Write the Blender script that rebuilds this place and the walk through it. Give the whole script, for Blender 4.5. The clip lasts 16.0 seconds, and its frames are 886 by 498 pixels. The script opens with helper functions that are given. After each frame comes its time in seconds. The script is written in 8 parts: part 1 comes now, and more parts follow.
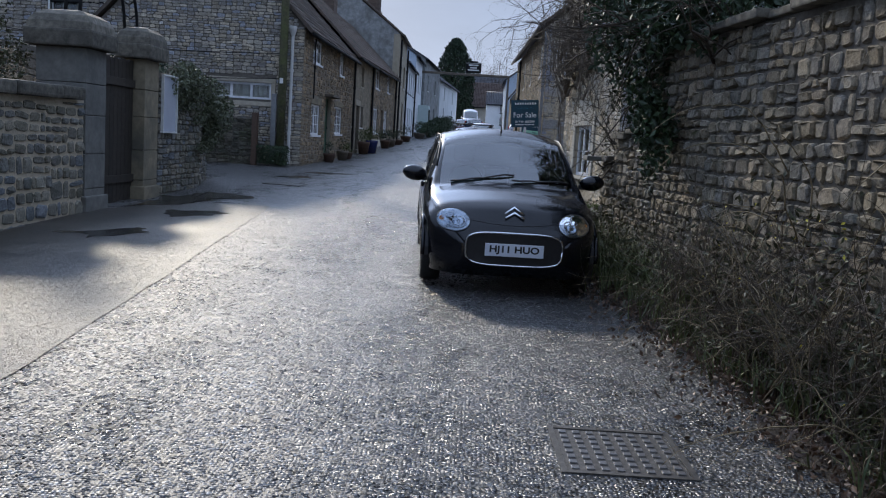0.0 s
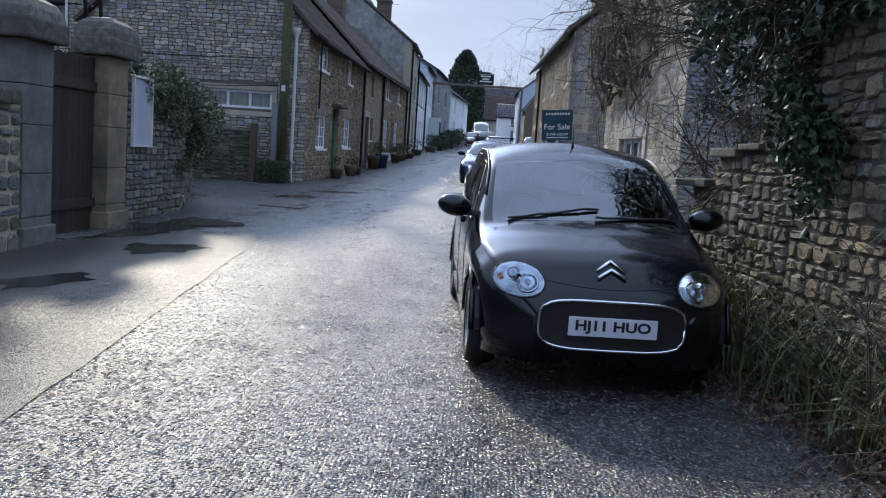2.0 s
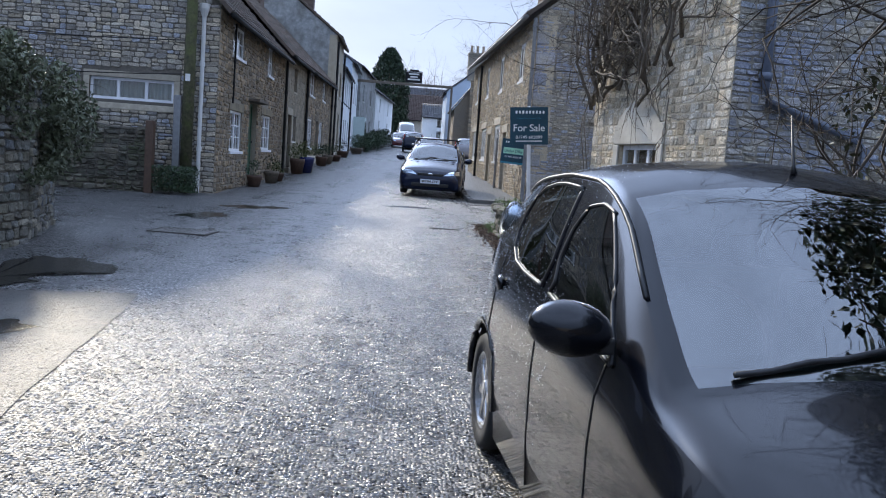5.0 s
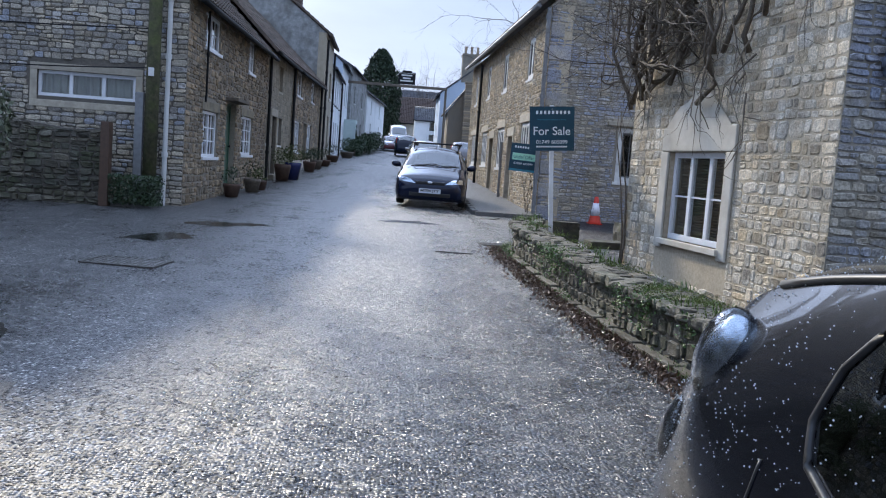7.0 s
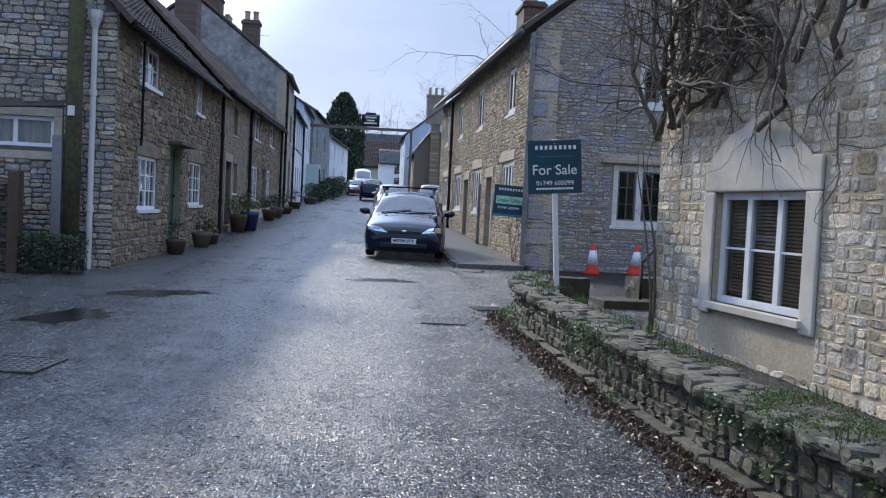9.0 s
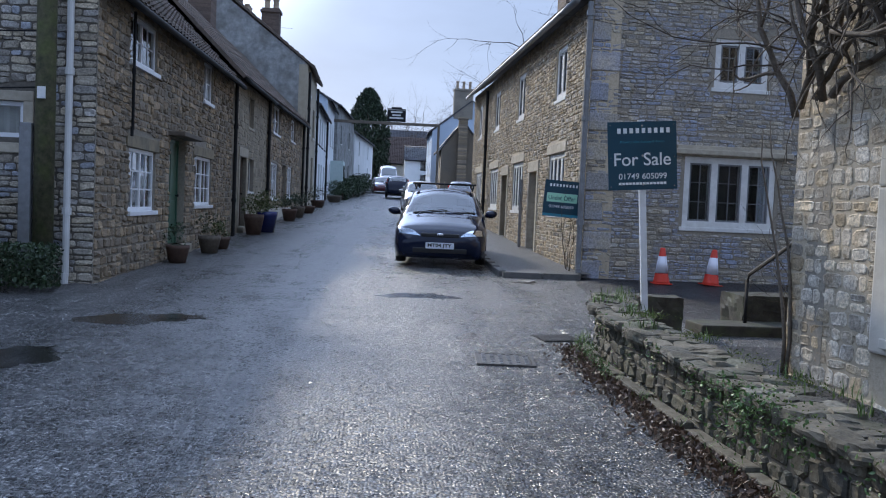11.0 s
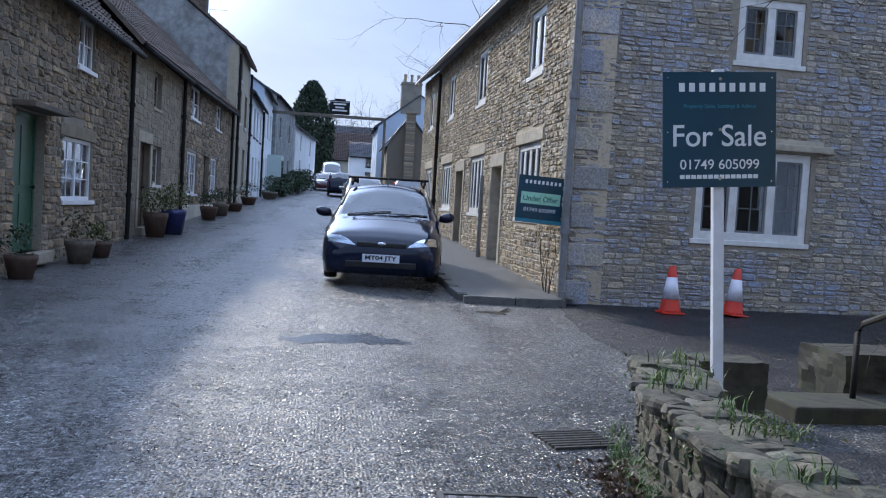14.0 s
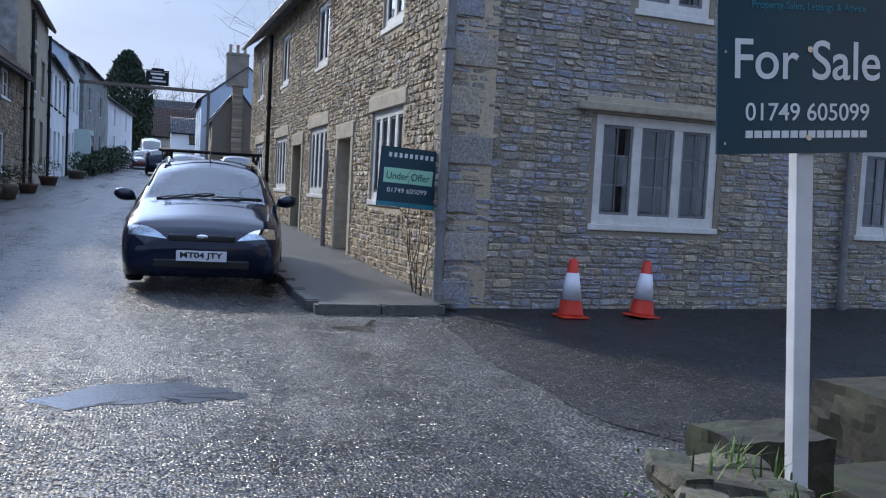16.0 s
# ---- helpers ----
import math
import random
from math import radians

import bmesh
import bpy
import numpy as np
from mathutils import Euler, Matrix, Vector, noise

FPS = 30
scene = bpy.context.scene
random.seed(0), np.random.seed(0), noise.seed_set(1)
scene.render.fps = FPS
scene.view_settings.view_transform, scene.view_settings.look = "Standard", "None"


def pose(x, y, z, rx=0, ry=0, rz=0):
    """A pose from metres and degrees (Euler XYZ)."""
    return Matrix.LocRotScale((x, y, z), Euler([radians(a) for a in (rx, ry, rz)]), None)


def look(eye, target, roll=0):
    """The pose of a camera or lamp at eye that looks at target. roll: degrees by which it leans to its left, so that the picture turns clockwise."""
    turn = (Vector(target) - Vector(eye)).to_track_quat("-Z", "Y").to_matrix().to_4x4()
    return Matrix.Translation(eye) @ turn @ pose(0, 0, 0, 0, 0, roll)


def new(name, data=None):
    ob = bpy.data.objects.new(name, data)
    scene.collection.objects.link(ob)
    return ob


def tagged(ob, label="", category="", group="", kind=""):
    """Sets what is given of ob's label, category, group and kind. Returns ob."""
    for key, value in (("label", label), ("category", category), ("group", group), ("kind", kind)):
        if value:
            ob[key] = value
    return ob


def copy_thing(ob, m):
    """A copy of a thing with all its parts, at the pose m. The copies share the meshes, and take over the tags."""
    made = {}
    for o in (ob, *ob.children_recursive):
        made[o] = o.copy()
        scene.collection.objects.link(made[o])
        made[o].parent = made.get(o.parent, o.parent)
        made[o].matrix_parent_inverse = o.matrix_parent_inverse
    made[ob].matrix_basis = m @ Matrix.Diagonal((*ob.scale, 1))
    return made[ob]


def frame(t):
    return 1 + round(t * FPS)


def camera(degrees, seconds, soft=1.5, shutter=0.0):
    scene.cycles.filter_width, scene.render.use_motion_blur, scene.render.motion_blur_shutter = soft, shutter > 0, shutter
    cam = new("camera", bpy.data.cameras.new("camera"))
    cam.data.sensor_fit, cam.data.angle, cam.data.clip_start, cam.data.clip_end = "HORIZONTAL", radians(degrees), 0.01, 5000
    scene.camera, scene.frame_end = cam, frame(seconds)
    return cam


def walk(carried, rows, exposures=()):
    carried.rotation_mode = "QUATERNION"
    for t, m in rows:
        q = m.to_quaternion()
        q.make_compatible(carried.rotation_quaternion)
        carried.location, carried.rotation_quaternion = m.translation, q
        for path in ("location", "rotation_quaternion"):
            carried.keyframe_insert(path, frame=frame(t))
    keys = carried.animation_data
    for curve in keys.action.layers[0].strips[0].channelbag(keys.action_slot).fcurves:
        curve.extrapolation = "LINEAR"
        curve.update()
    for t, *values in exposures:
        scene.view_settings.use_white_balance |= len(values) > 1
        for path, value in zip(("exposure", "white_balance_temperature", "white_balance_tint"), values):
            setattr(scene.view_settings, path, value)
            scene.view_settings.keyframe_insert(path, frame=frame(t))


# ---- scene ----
from mathutils.bvhtree import BVHTree
cam = camera(54.0, 16.0, soft=1.1)
METRES, EYE, TILT, LEAN, TURN = 20.3, 1.5, 0.0, 0.0, 1.8
ROWS = [
    (0.0, 0.0, 0.0, 0.0, 0.44, -6.95, -3.64),
    (0.5, -0.0034, 0.0335, 0.0013, 1.3, -6.06, -3.29),
    (1.0, -0.0054, 0.0666, 0.0016, 1.15, -4.02, -3.23),
    (1.5, -0.0109, 0.0975, 0.0014, 0.71, -4.36, -3.43),
    (2.0, -0.0167, 0.1292, 0.0014, 0.93, -6.14, -3.77),
    (2.5, -0.0252, 0.1579, 0.0024, 1.79, -5.93, -4.23),
    (3.0, -0.031, 0.1889, 0.0036, 1.15, -5.78, -3.53),
    (3.5, -0.0351, 0.2207, 0.0046, -0.62, -5.16, -4.0),
    (4.0, -0.0389, 0.2543, 0.0048, -2.87, -5.35, -4.04),
    (6.5, -0.0465, 0.4118, 0.0084, -4.77, -5.87, -4.2),
    (7.0, -0.0472, 0.4436, 0.0092, -4.94, -5.5, -4.19),
    (7.5, -0.047, 0.4745, 0.0101, -5.75, -4.56, -3.37),
    (8.0, -0.0482, 0.5044, 0.0123, -7.37, -2.34, -2.07),
    (10.5, -0.0465, 0.6565, 0.0131, -6.71, -3.11, -3.7),
    (11.0, -0.0481, 0.6866, 0.0142, -5.66, -2.86, -2.5),
    (11.5, -0.0469, 0.7179, 0.0146, -5.14, -2.42, -1.97),
    (12.0, -0.0434, 0.7485, 0.014, -5.23, -3.12, -3.22),
    (12.5, -0.0387, 0.7776, 0.0141, -6.44, -3.71, -3.18),
    (13.0, -0.0342, 0.8071, 0.015, -6.33, -2.95, -3.02),
    (13.5, -0.0316, 0.8367, 0.0154, -7.67, -2.64, -3.09),
    (14.0, -0.0281, 0.8673, 0.0156, -9.22, -2.73, -3.4),
    (14.5, -0.0257, 0.8994, 0.0159, -11.92, -3.02, -3.31),
    (15.0, -0.0218, 0.9315, 0.016, -13.83, -3.44, -3.15),
    (15.5, -0.019, 0.9625, 0.0169, -16.87, -3.29, -2.78),
    (16.0, -0.0129, 0.9936, 0.0163, -20.26, -3.52, -3.0),
]
walk(cam, [(t, pose(0, 0, EYE, TILT, LEAN, TURN) @ pose(METRES * x, METRES * y, METRES * z, 90 + pitch, roll, yaw)) for t, x, y, z, yaw, pitch, roll in ROWS],
     exposures=[(0, 0.12, 5950, 10), (2.5, 0.55, 5950, 10), (4, 0.75, 5950, 10), (7, 0.8, 5950, 10), (9, 0.6, 5850, 10), (11, 0.52, 5800, 10), (12.5, 0.78, 5750, 10), (16, 0.5, 5700, 10)])

# light: a pale winter sky with a low veiled sun ahead over the roofs
SUN_EL, SUN_AZ = 28.0, 23.0     # degrees up, degrees left of the street's line
wd = bpy.data.worlds.new("sky")
scene.world = wd
wd.use_nodes = True
wn, wl = wd.node_tree.nodes, wd.node_tree.links
bg = wn["Background"]
sky = wn.new("ShaderNodeTexSky")
sky.sky_type, sky.sun_disc = "NISHITA", False
sky.sun_elevation, sky.sun_rotation = radians(SUN_EL), radians(-SUN_AZ)
sky.air_density, sky.dust_density, sky.ozone_density = 1.0, 2.5, 2.0
tc = wn.new("ShaderNodeTexCoord")
sep = wn.new("ShaderNodeSeparateXYZ")
wl.new(tc.outputs["Generated"], sep.inputs[0])
# overcast layer: brighter overhead than at the horizon, with soft cloud shapes
zr = wn.new("ShaderNodeValToRGB")
zr.color_ramp.interpolation = "B_SPLINE"
for _ in range(3):
    zr.color_ramp.elements.new(0.5)
for _k, (_p, _v) in zip(zr.color_ramp.elements, ((0.0, 0.72), (0.12, 0.4), (0.3, 0.33), (0.55, 0.85), (1.0, 1.2))):
    _k.position, _k.color = _p, (_v, _v, _v, 1)
wl.new(sep.outputs["Z"], zr.inputs[0])
mp = wn.new("ShaderNodeMapping")
mp.inputs["Scale"].default_value = (1.3, 1.3, 4.5)
cn = wn.new("ShaderNodeTexNoise")
cn.inputs["Scale"].default_value, cn.inputs["Detail"].default_value, cn.inputs["Roughness"].default_value = 1.7, 6, 0.55
cr = wn.new("ShaderNodeMapRange")
cr.inputs[1].default_value, cr.inputs[2].default_value, cr.inputs[3].default_value, cr.inputs[4].default_value = 0.3, 0.72, 0.75, 1.2
wl.new(tc.outputs["Generated"], mp.inputs[0])
wl.new(mp.outputs[0], cn.inputs["Vector"])
wl.new(cn.outputs[0], cr.inputs[0])
cm = wn.new("ShaderNodeMath")
cm.operation = "MULTIPLY"
wl.new(zr.outputs[0], cm.inputs[0])
wl.new(cr.outputs[0], cm.inputs[1])
tint = wn.new("ShaderNodeVectorMath")
tint.operation = "SCALE"
tint.inputs[0].default_value = (7.4, 9.0, 12.5)
# the veil of thin cloud brightens towards the sun behind it
_e, _a = radians(SUN_EL), radians(SUN_AZ)
dots = wn.new("ShaderNodeVectorMath")
dots.operation, dots.inputs[1].default_value = "DOT_PRODUCT", (-math.sin(_a) * math.cos(_e), math.cos(_a) * math.cos(_e), math.sin(_e))
wl.new(tc.outputs["Generated"], dots.inputs[0])
veil = wn.new("ShaderNodeMapRange")
veil.interpolation_type = "SMOOTHERSTEP"
veil.inputs[1].default_value, veil.inputs[2].default_value, veil.inputs[3].default_value, veil.inputs[4].default_value = 0.9, 1.0, 0.0, 2.6
wl.new(dots.outputs["Value"], veil.inputs[0])
vsum = wn.new("ShaderNodeMath")
vsum.operation = "ADD"
wl.new(cm.outputs[0], vsum.inputs[0])
wl.new(veil.outputs[0], vsum.inputs[1])
wl.new(vsum.outputs[0], tint.inputs["Scale"])
mixs = wn.new("ShaderNodeMix")
mixs.data_type, mixs.inputs[0].default_value = "RGBA", 0.86
wl.new(sky.outputs[0], mixs.inputs[6])
wl.new(tint.outputs[0], mixs.inputs[7])
wl.new(mixs.outputs[2], bg.inputs["Color"])
bg.inputs["Strength"].default_value = 0.10
sd = bpy.data.lights.new("sun", "SUN")
sd.energy, sd.angle, sd.color = 2.5, radians(4), (1.0, 0.86, 0.64)
sun = new("sun", sd)
sun.matrix_basis = look((0, 0, 0), (math.sin(_a) * math.cos(_e), -math.cos(_a) * math.cos(_e), -math.sin(_e)))

# ---- materials ----


def material(name, c1, c2, rough=0.8, scale=8.0, bump=0.3, metal=0.0, vary=0.0, stain=None, stain_scale=0.6, stain_amt=0.5,
             hues=None, rough2=None, detail=6, dist=0.01, trans=0.0, coat=0.0, spec=0.5, alpha=1.0, fine=True):
    """A surface with grain (c1 to c2), large stains, a tint of its own for each piece, and relief."""
    m = bpy.data.materials.new(name)
    m.use_nodes = True
    n, l = m.node_tree.nodes, m.node_tree.links
    b = n["Principled BSDF"]
    geo = n.new("ShaderNodeNewGeometry")
    nz = n.new("ShaderNodeTexNoise")
    nz.inputs["Scale"].default_value, nz.inputs["Detail"].default_value, nz.inputs["Roughness"].default_value = scale, detail, 0.65
    l.new(geo.outputs["Position"], nz.inputs["Vector"])
    ramp = n.new("ShaderNodeMapRange")
    ramp.inputs[1].default_value, ramp.inputs[2].default_value = 0.32, 0.68
    l.new(nz.outputs[0], ramp.inputs[0])
    mix = n.new("ShaderNodeMix")
    mix.data_type = "RGBA"
    mix.inputs[6].default_value, mix.inputs[7].default_value = (*c1, 1), (*c2, 1)
    l.new(ramp.outputs[0], mix.inputs[0])
    col = mix.outputs[2]
    if vary or hues:
        info = n.new("ShaderNodeObjectInfo")
        add = n.new("ShaderNodeMath")
        add.operation = "ADD"
        l.new(info.outputs["Random"], add.inputs[0])
        l.new(geo.outputs["Random Per Island"], add.inputs[1])
        fr = n.new("ShaderNodeMath")
        fr.operation = "FRACT"
        l.new(add.outputs[0], fr.inputs[0])
        if hues:
            cr_ = n.new("ShaderNodeValToRGB")
            cr_.color_ramp.interpolation = "CONSTANT"
            while len(cr_.color_ramp.elements) < len(hues):
                cr_.color_ramp.elements.new(0.5)
            for i, h in enumerate(hues):
                cr_.color_ramp.elements[i].position, cr_.color_ramp.elements[i].color = i / len(hues), (*h, 1)
            l.new(fr.outputs[0], cr_.inputs[0])
            mh = n.new("ShaderNodeMix")
            mh.data_type, mh.inputs[0].default_value = "RGBA", 0.65
            l.new(col, mh.inputs[6])
            l.new(cr_.outputs[0], mh.inputs[7])
            col = mh.outputs[2]
        if vary:
            m2 = n.new("ShaderNodeMath")
            m2.operation, m2.inputs[1].default_value = "MULTIPLY", 7.31
            l.new(fr.outputs[0], m2.inputs[0])
            f2 = n.new("ShaderNodeMath")
            f2.operation = "FRACT"
            l.new(m2.outputs[0], f2.inputs[0])
            mr = n.new("ShaderNodeMapRange")
            mr.inputs[3].default_value, mr.inputs[4].default_value = 1 - vary, 1 + vary
            l.new(f2.outputs[0], mr.inputs[0])
            hv = n.new("ShaderNodeHueSaturation")
            l.new(mr.outputs[0], hv.inputs["Value"])
            l.new(col, hv.inputs["Color"])
            col = hv.outputs[0]
    if stain:
        ns = n.new("ShaderNodeTexNoise")
        ns.inputs["Scale"].default_value, ns.inputs["Detail"].default_value, ns.inputs["Roughness"].default_value = stain_scale, 7, 0.6
        l.new(geo.outputs["Position"], ns.inputs["Vector"])
        sr = n.new("ShaderNodeMapRange")
        sr.inputs[1].default_value, sr.inputs[2].default_value, sr.inputs[4].default_value = 0.45, 0.7, stain_amt
        l.new(ns.outputs[0], sr.inputs[0])
        ms = n.new("ShaderNodeMix")
        ms.data_type = "RGBA"
        ms.inputs[7].default_value = (*stain, 1)
        l.new(sr.outputs[0], ms.inputs[0])
        l.new(col, ms.inputs[6])
        col = ms.outputs[2]
    if hues:
        pit = n.new("ShaderNodeTexNoise")
        pit.inputs["Scale"].default_value, pit.inputs["Detail"].default_value, pit.inputs["Roughness"].default_value = 38, 5, 0.7
        l.new(geo.outputs["Position"], pit.inputs["Vector"])
        pr_ = n.new("ShaderNodeMapRange")
        pr_.inputs[1].default_value, pr_.inputs[2].default_value, pr_.inputs[3].default_value, pr_.inputs[4].default_value = 0.36, 0.62, 0.62, 1.34
        l.new(pit.outputs[0], pr_.inputs[0])
        mp_ = n.new("ShaderNodeMix")
        mp_.data_type, mp_.blend_type, mp_.inputs[0].default_value = "RGBA", "MULTIPLY", 1.0
        l.new(col, mp_.inputs[6])
        l.new(pr_.outputs[0], mp_.inputs[7])
        col = mp_.outputs[2]
    l.new(col, b.inputs["Base Color"])
    b.inputs["Metallic"].default_value = metal
    b.inputs["Transmission Weight"].default_value = trans
    b.inputs["Coat Weight"].default_value = coat
    b.inputs["Coat Roughness"].default_value = 0.04
    b.inputs["Specular IOR Level"].default_value = spec
    if rough2 is None:
        b.inputs["Roughness"].default_value = rough
    else:
        rr = n.new("ShaderNodeMapRange")
        rr.inputs[1].default_value, rr.inputs[2].default_value, rr.inputs[3].default_value, rr.inputs[4].default_value = 0.3, 0.7, rough, rough2
        l.new(nz.outputs[0], rr.inputs[0])
        l.new(rr.outputs[0], b.inputs["Roughness"])
    if bump:
        bp = n.new("ShaderNodeBump")
        bp.inputs["Strength"].default_value, bp.inputs["Distance"].default_value = bump, dist * (2.5 if hues else 1.0)
        l.new(nz.outputs[0], bp.inputs["Height"])
        l.new(bp.outputs[0], b.inputs["Normal"])
    return m


def road_material(name, dark, light, wet, chip=90.0, tilt=0.35, relief=0.014):
    """Worn wet surface dressing: stone chips set at all tilts in dark tar, polished wheel tracks, damp and drier patches.
    wet: least and greatest roughness, gloss, strength of the relief."""
    m = bpy.data.materials.new(name)
    m.use_nodes = True
    n, l = m.node_tree.nodes, m.node_tree.links
    b = n["Principled BSDF"]
    geo = n.new("ShaderNodeNewGeometry")

    def noise_of(scale, detail, rough, vector):
        q = n.new("ShaderNodeTexNoise")
        q.inputs["Scale"].default_value, q.inputs["Detail"].default_value, q.inputs["Roughness"].default_value = scale, detail, rough
        l.new(vector, q.inputs["Vector"])
        return q.outputs[0]

    def ranged(value, a, b_, c, d):
        q = n.new("ShaderNodeMapRange")
        q.inputs[1].default_value, q.inputs[2].default_value, q.inputs[3].default_value, q.inputs[4].default_value = a, b_, c, d
        l.new(value, q.inputs[0])
        return q.outputs[0]

    def calc(op, x, y):
        q = n.new("ShaderNodeMath")
        q.operation = op
        for k, v in enumerate((x, y)):
            if isinstance(v, (int, float)):
                q.inputs[k].default_value = v
            else:
                l.new(v, q.inputs[k])
        return q.outputs[0]

    def times(colour, factor):
        q = n.new("ShaderNodeMix")
        q.data_type, q.blend_type, q.inputs[0].default_value = "RGBA", "MULTIPLY", 1.0
        l.new(colour, q.inputs[6])
        l.new(factor, q.inputs[7])
        return q.outputs[2]

    pos = geo.outputs["Position"]
    vo = n.new("ShaderNodeTexVoronoi")
    vo.inputs["Scale"].default_value = chip
    l.new(pos, vo.inputs["Vector"])
    fine = noise_of(chip * 1.6, 3, 0.6, pos)
    lumps = noise_of(11.0, 5, 0.65, pos)
    blot = noise_of(2.6, 7, 0.68, pos)
    sm = n.new("ShaderNodeMapping")
    sm.inputs["Scale"].default_value = (1.0, 0.16, 1.0)
    l.new(pos, sm.inputs[0])
    track = noise_of(0.8, 8, 0.6, sm.outputs[0])
    sepc = n.new("ShaderNodeSeparateColor")
    l.new(vo.outputs["Color"], sepc.inputs[0])
    mix = n.new("ShaderNodeMix")
    mix.data_type = "RGBA"
    mix.inputs[6].default_value, mix.inputs[7].default_value = (*dark, 1), (*light, 1)
    shade = calc("POWER", sepc.outputs[0], 3.2)
    l.new(calc("MULTIPLY", shade, ranged(vo.outputs["Distance"], 0.25, 0.6, 1.0, 0.1)), mix.inputs[0])
    col = times(mix.outputs[2], ranged(blot, 0.33, 0.67, 0.4, 1.55))
    col = times(col, ranged(track, 0.35, 0.65, 0.6, 1.4))
    l.new(col, b.inputs["Base Color"])
    damp = calc("ADD", track, calc("MULTIPLY", blot, 0.6))
    l.new(calc("ADD", ranged(damp, 0.6, 1.0, wet[0], wet[1]), ranged(sepc.outputs[1], 0.0, 1.0, -0.06, 0.06)), b.inputs["Roughness"])
    b.inputs["Specular IOR Level"].default_value = wet[2]
    height = calc("ADD", calc("MULTIPLY", vo.outputs["Distance"], -1.0), calc("ADD", calc("MULTIPLY", fine, 0.5), calc("MULTIPLY", lumps, 0.8)))
    bp = n.new("ShaderNodeBump")
    bp.inputs["Strength"].default_value, bp.inputs["Distance"].default_value = wet[3], relief
    l.new(height, bp.inputs["Height"])
    off = n.new("ShaderNodeVectorMath")
    off.operation, off.inputs[1].default_value = "SUBTRACT", (0.5, 0.5, 0.5)
    l.new(vo.outputs["Color"], off.inputs[0])
    sc = n.new("ShaderNodeVectorMath")
    sc.operation, sc.inputs["Scale"].default_value = "SCALE", tilt
    l.new(off.outputs[0], sc.inputs[0])
    su = n.new("ShaderNodeVectorMath")
    su.operation = "ADD"
    l.new(bp.outputs[0], su.inputs[0])
    l.new(sc.outputs[0], su.inputs[1])
    nm = n.new("ShaderNodeVectorMath")
    nm.operation = "NORMALIZE"
    l.new(su.outputs[0], nm.inputs[0])
    l.new(nm.outputs[0], b.inputs["Normal"])
    return m


# pale chip colour holds light stone and also wet glints painted in
ASPHALT = road_material("worn_road_dressing", (0.011, 0.011, 0.012), (0.5, 0.485, 0.46), (0.2, 0.42, 0.75, 0.8), 52, 1.1, 0.016)
# warm tint stands in for the golden sun glare on this strip
PATCH = road_material("smooth_tarmac", (0.05, 0.044, 0.036), (0.17, 0.145, 0.105), (0.32, 0.5, 0.45, 0.6), 85, 0.6, 0.012)
FRESH = road_material("fresh_black_tarmac", (0.01, 0.01, 0.012), (0.09, 0.09, 0.095), (0.35, 0.6, 0.45, 0.8), 50, 0.9, 0.014)
PAVING = road_material("pavement_tarmac", (0.06, 0.06, 0.058), (0.17, 0.165, 0.16), (0.35, 0.6, 0.5, 0.4), 110, 0.3, 0.006)
WATER = road_material("shallow_water_film", (0.016, 0.016, 0.016), (0.06, 0.058, 0.055), (0.06, 0.2, 0.9, 0.12), 78, 0.06, 0.006)
EARTH = material("damp_verge_earth", (0.016, 0.011, 0.007), (0.05, 0.034, 0.022), 0.85, 22, 1.0, stain=(0.012, 0.012, 0.008), stain_scale=2.0, dist=0.03)
TAN = [(0.43, 0.33, 0.2), (0.36, 0.285, 0.185), (0.5, 0.41, 0.28), (0.3, 0.255, 0.19), (0.45, 0.36, 0.25), (0.3, 0.28, 0.25), (0.53, 0.45, 0.33), (0.36, 0.34, 0.3)]
GREY = [(0.346, 0.310, 0.248), (0.282, 0.260, 0.224), (0.410, 0.360, 0.271), (0.256, 0.248, 0.236), (0.371, 0.316, 0.224), (0.320, 0.310, 0.295), (0.448, 0.384, 0.283), (0.282, 0.310, 0.366), (0.397, 0.360, 0.283), (0.333, 0.298, 0.236)]
BROWN = [(0.272, 0.200, 0.120), (0.208, 0.168, 0.120), (0.336, 0.256, 0.160), (0.176, 0.152, 0.120), (0.304, 0.224, 0.136), (0.240, 0.200, 0.152)]
DARK = [(0.08, 0.07, 0.048), (0.055, 0.05, 0.038), (0.12, 0.105, 0.075), (0.05, 0.048, 0.04), (0.15, 0.14, 0.11), (0.07, 0.06, 0.04)]
S_TAN = material("tan_rubble", (0.3, 0.23, 0.14), (0.46, 0.37, 0.25), 0.85, 14, 0.6, vary=0.28, hues=TAN, stain=(0.16, 0.145, 0.12), stain_scale=1.3, stain_amt=0.45)
S_GREY = material("grey_lias_rubble", (0.2, 0.19, 0.165), (0.33, 0.3, 0.25), 0.85, 14, 0.6, vary=0.25, hues=GREY, stain=(0.27, 0.31, 0.43), stain_scale=1.3, stain_amt=0.75)
S_BROWN = material("brown_weathered_rubble", (0.2, 0.155, 0.1), (0.36, 0.28, 0.18), 0.85, 14, 0.6, vary=0.35, hues=BROWN, stain=(0.12, 0.115, 0.1), stain_scale=0.8, stain_amt=0.5)
S_DARK = material("mossy_dark_rubble", (0.05, 0.047, 0.036), (0.14, 0.125, 0.09), 0.8, 16, 0.6, vary=0.35, hues=DARK, stain=(0.06, 0.075, 0.03), stain_scale=2.2, stain_amt=0.6)
S_COTT = material("pale_limewashed_rubble", (0.42, 0.33, 0.2), (0.6, 0.51, 0.36), 0.85, 12, 0.6, vary=0.42, hues=TAN, stain=(0.66, 0.62, 0.53), stain_scale=3.2, stain_amt=0.9)
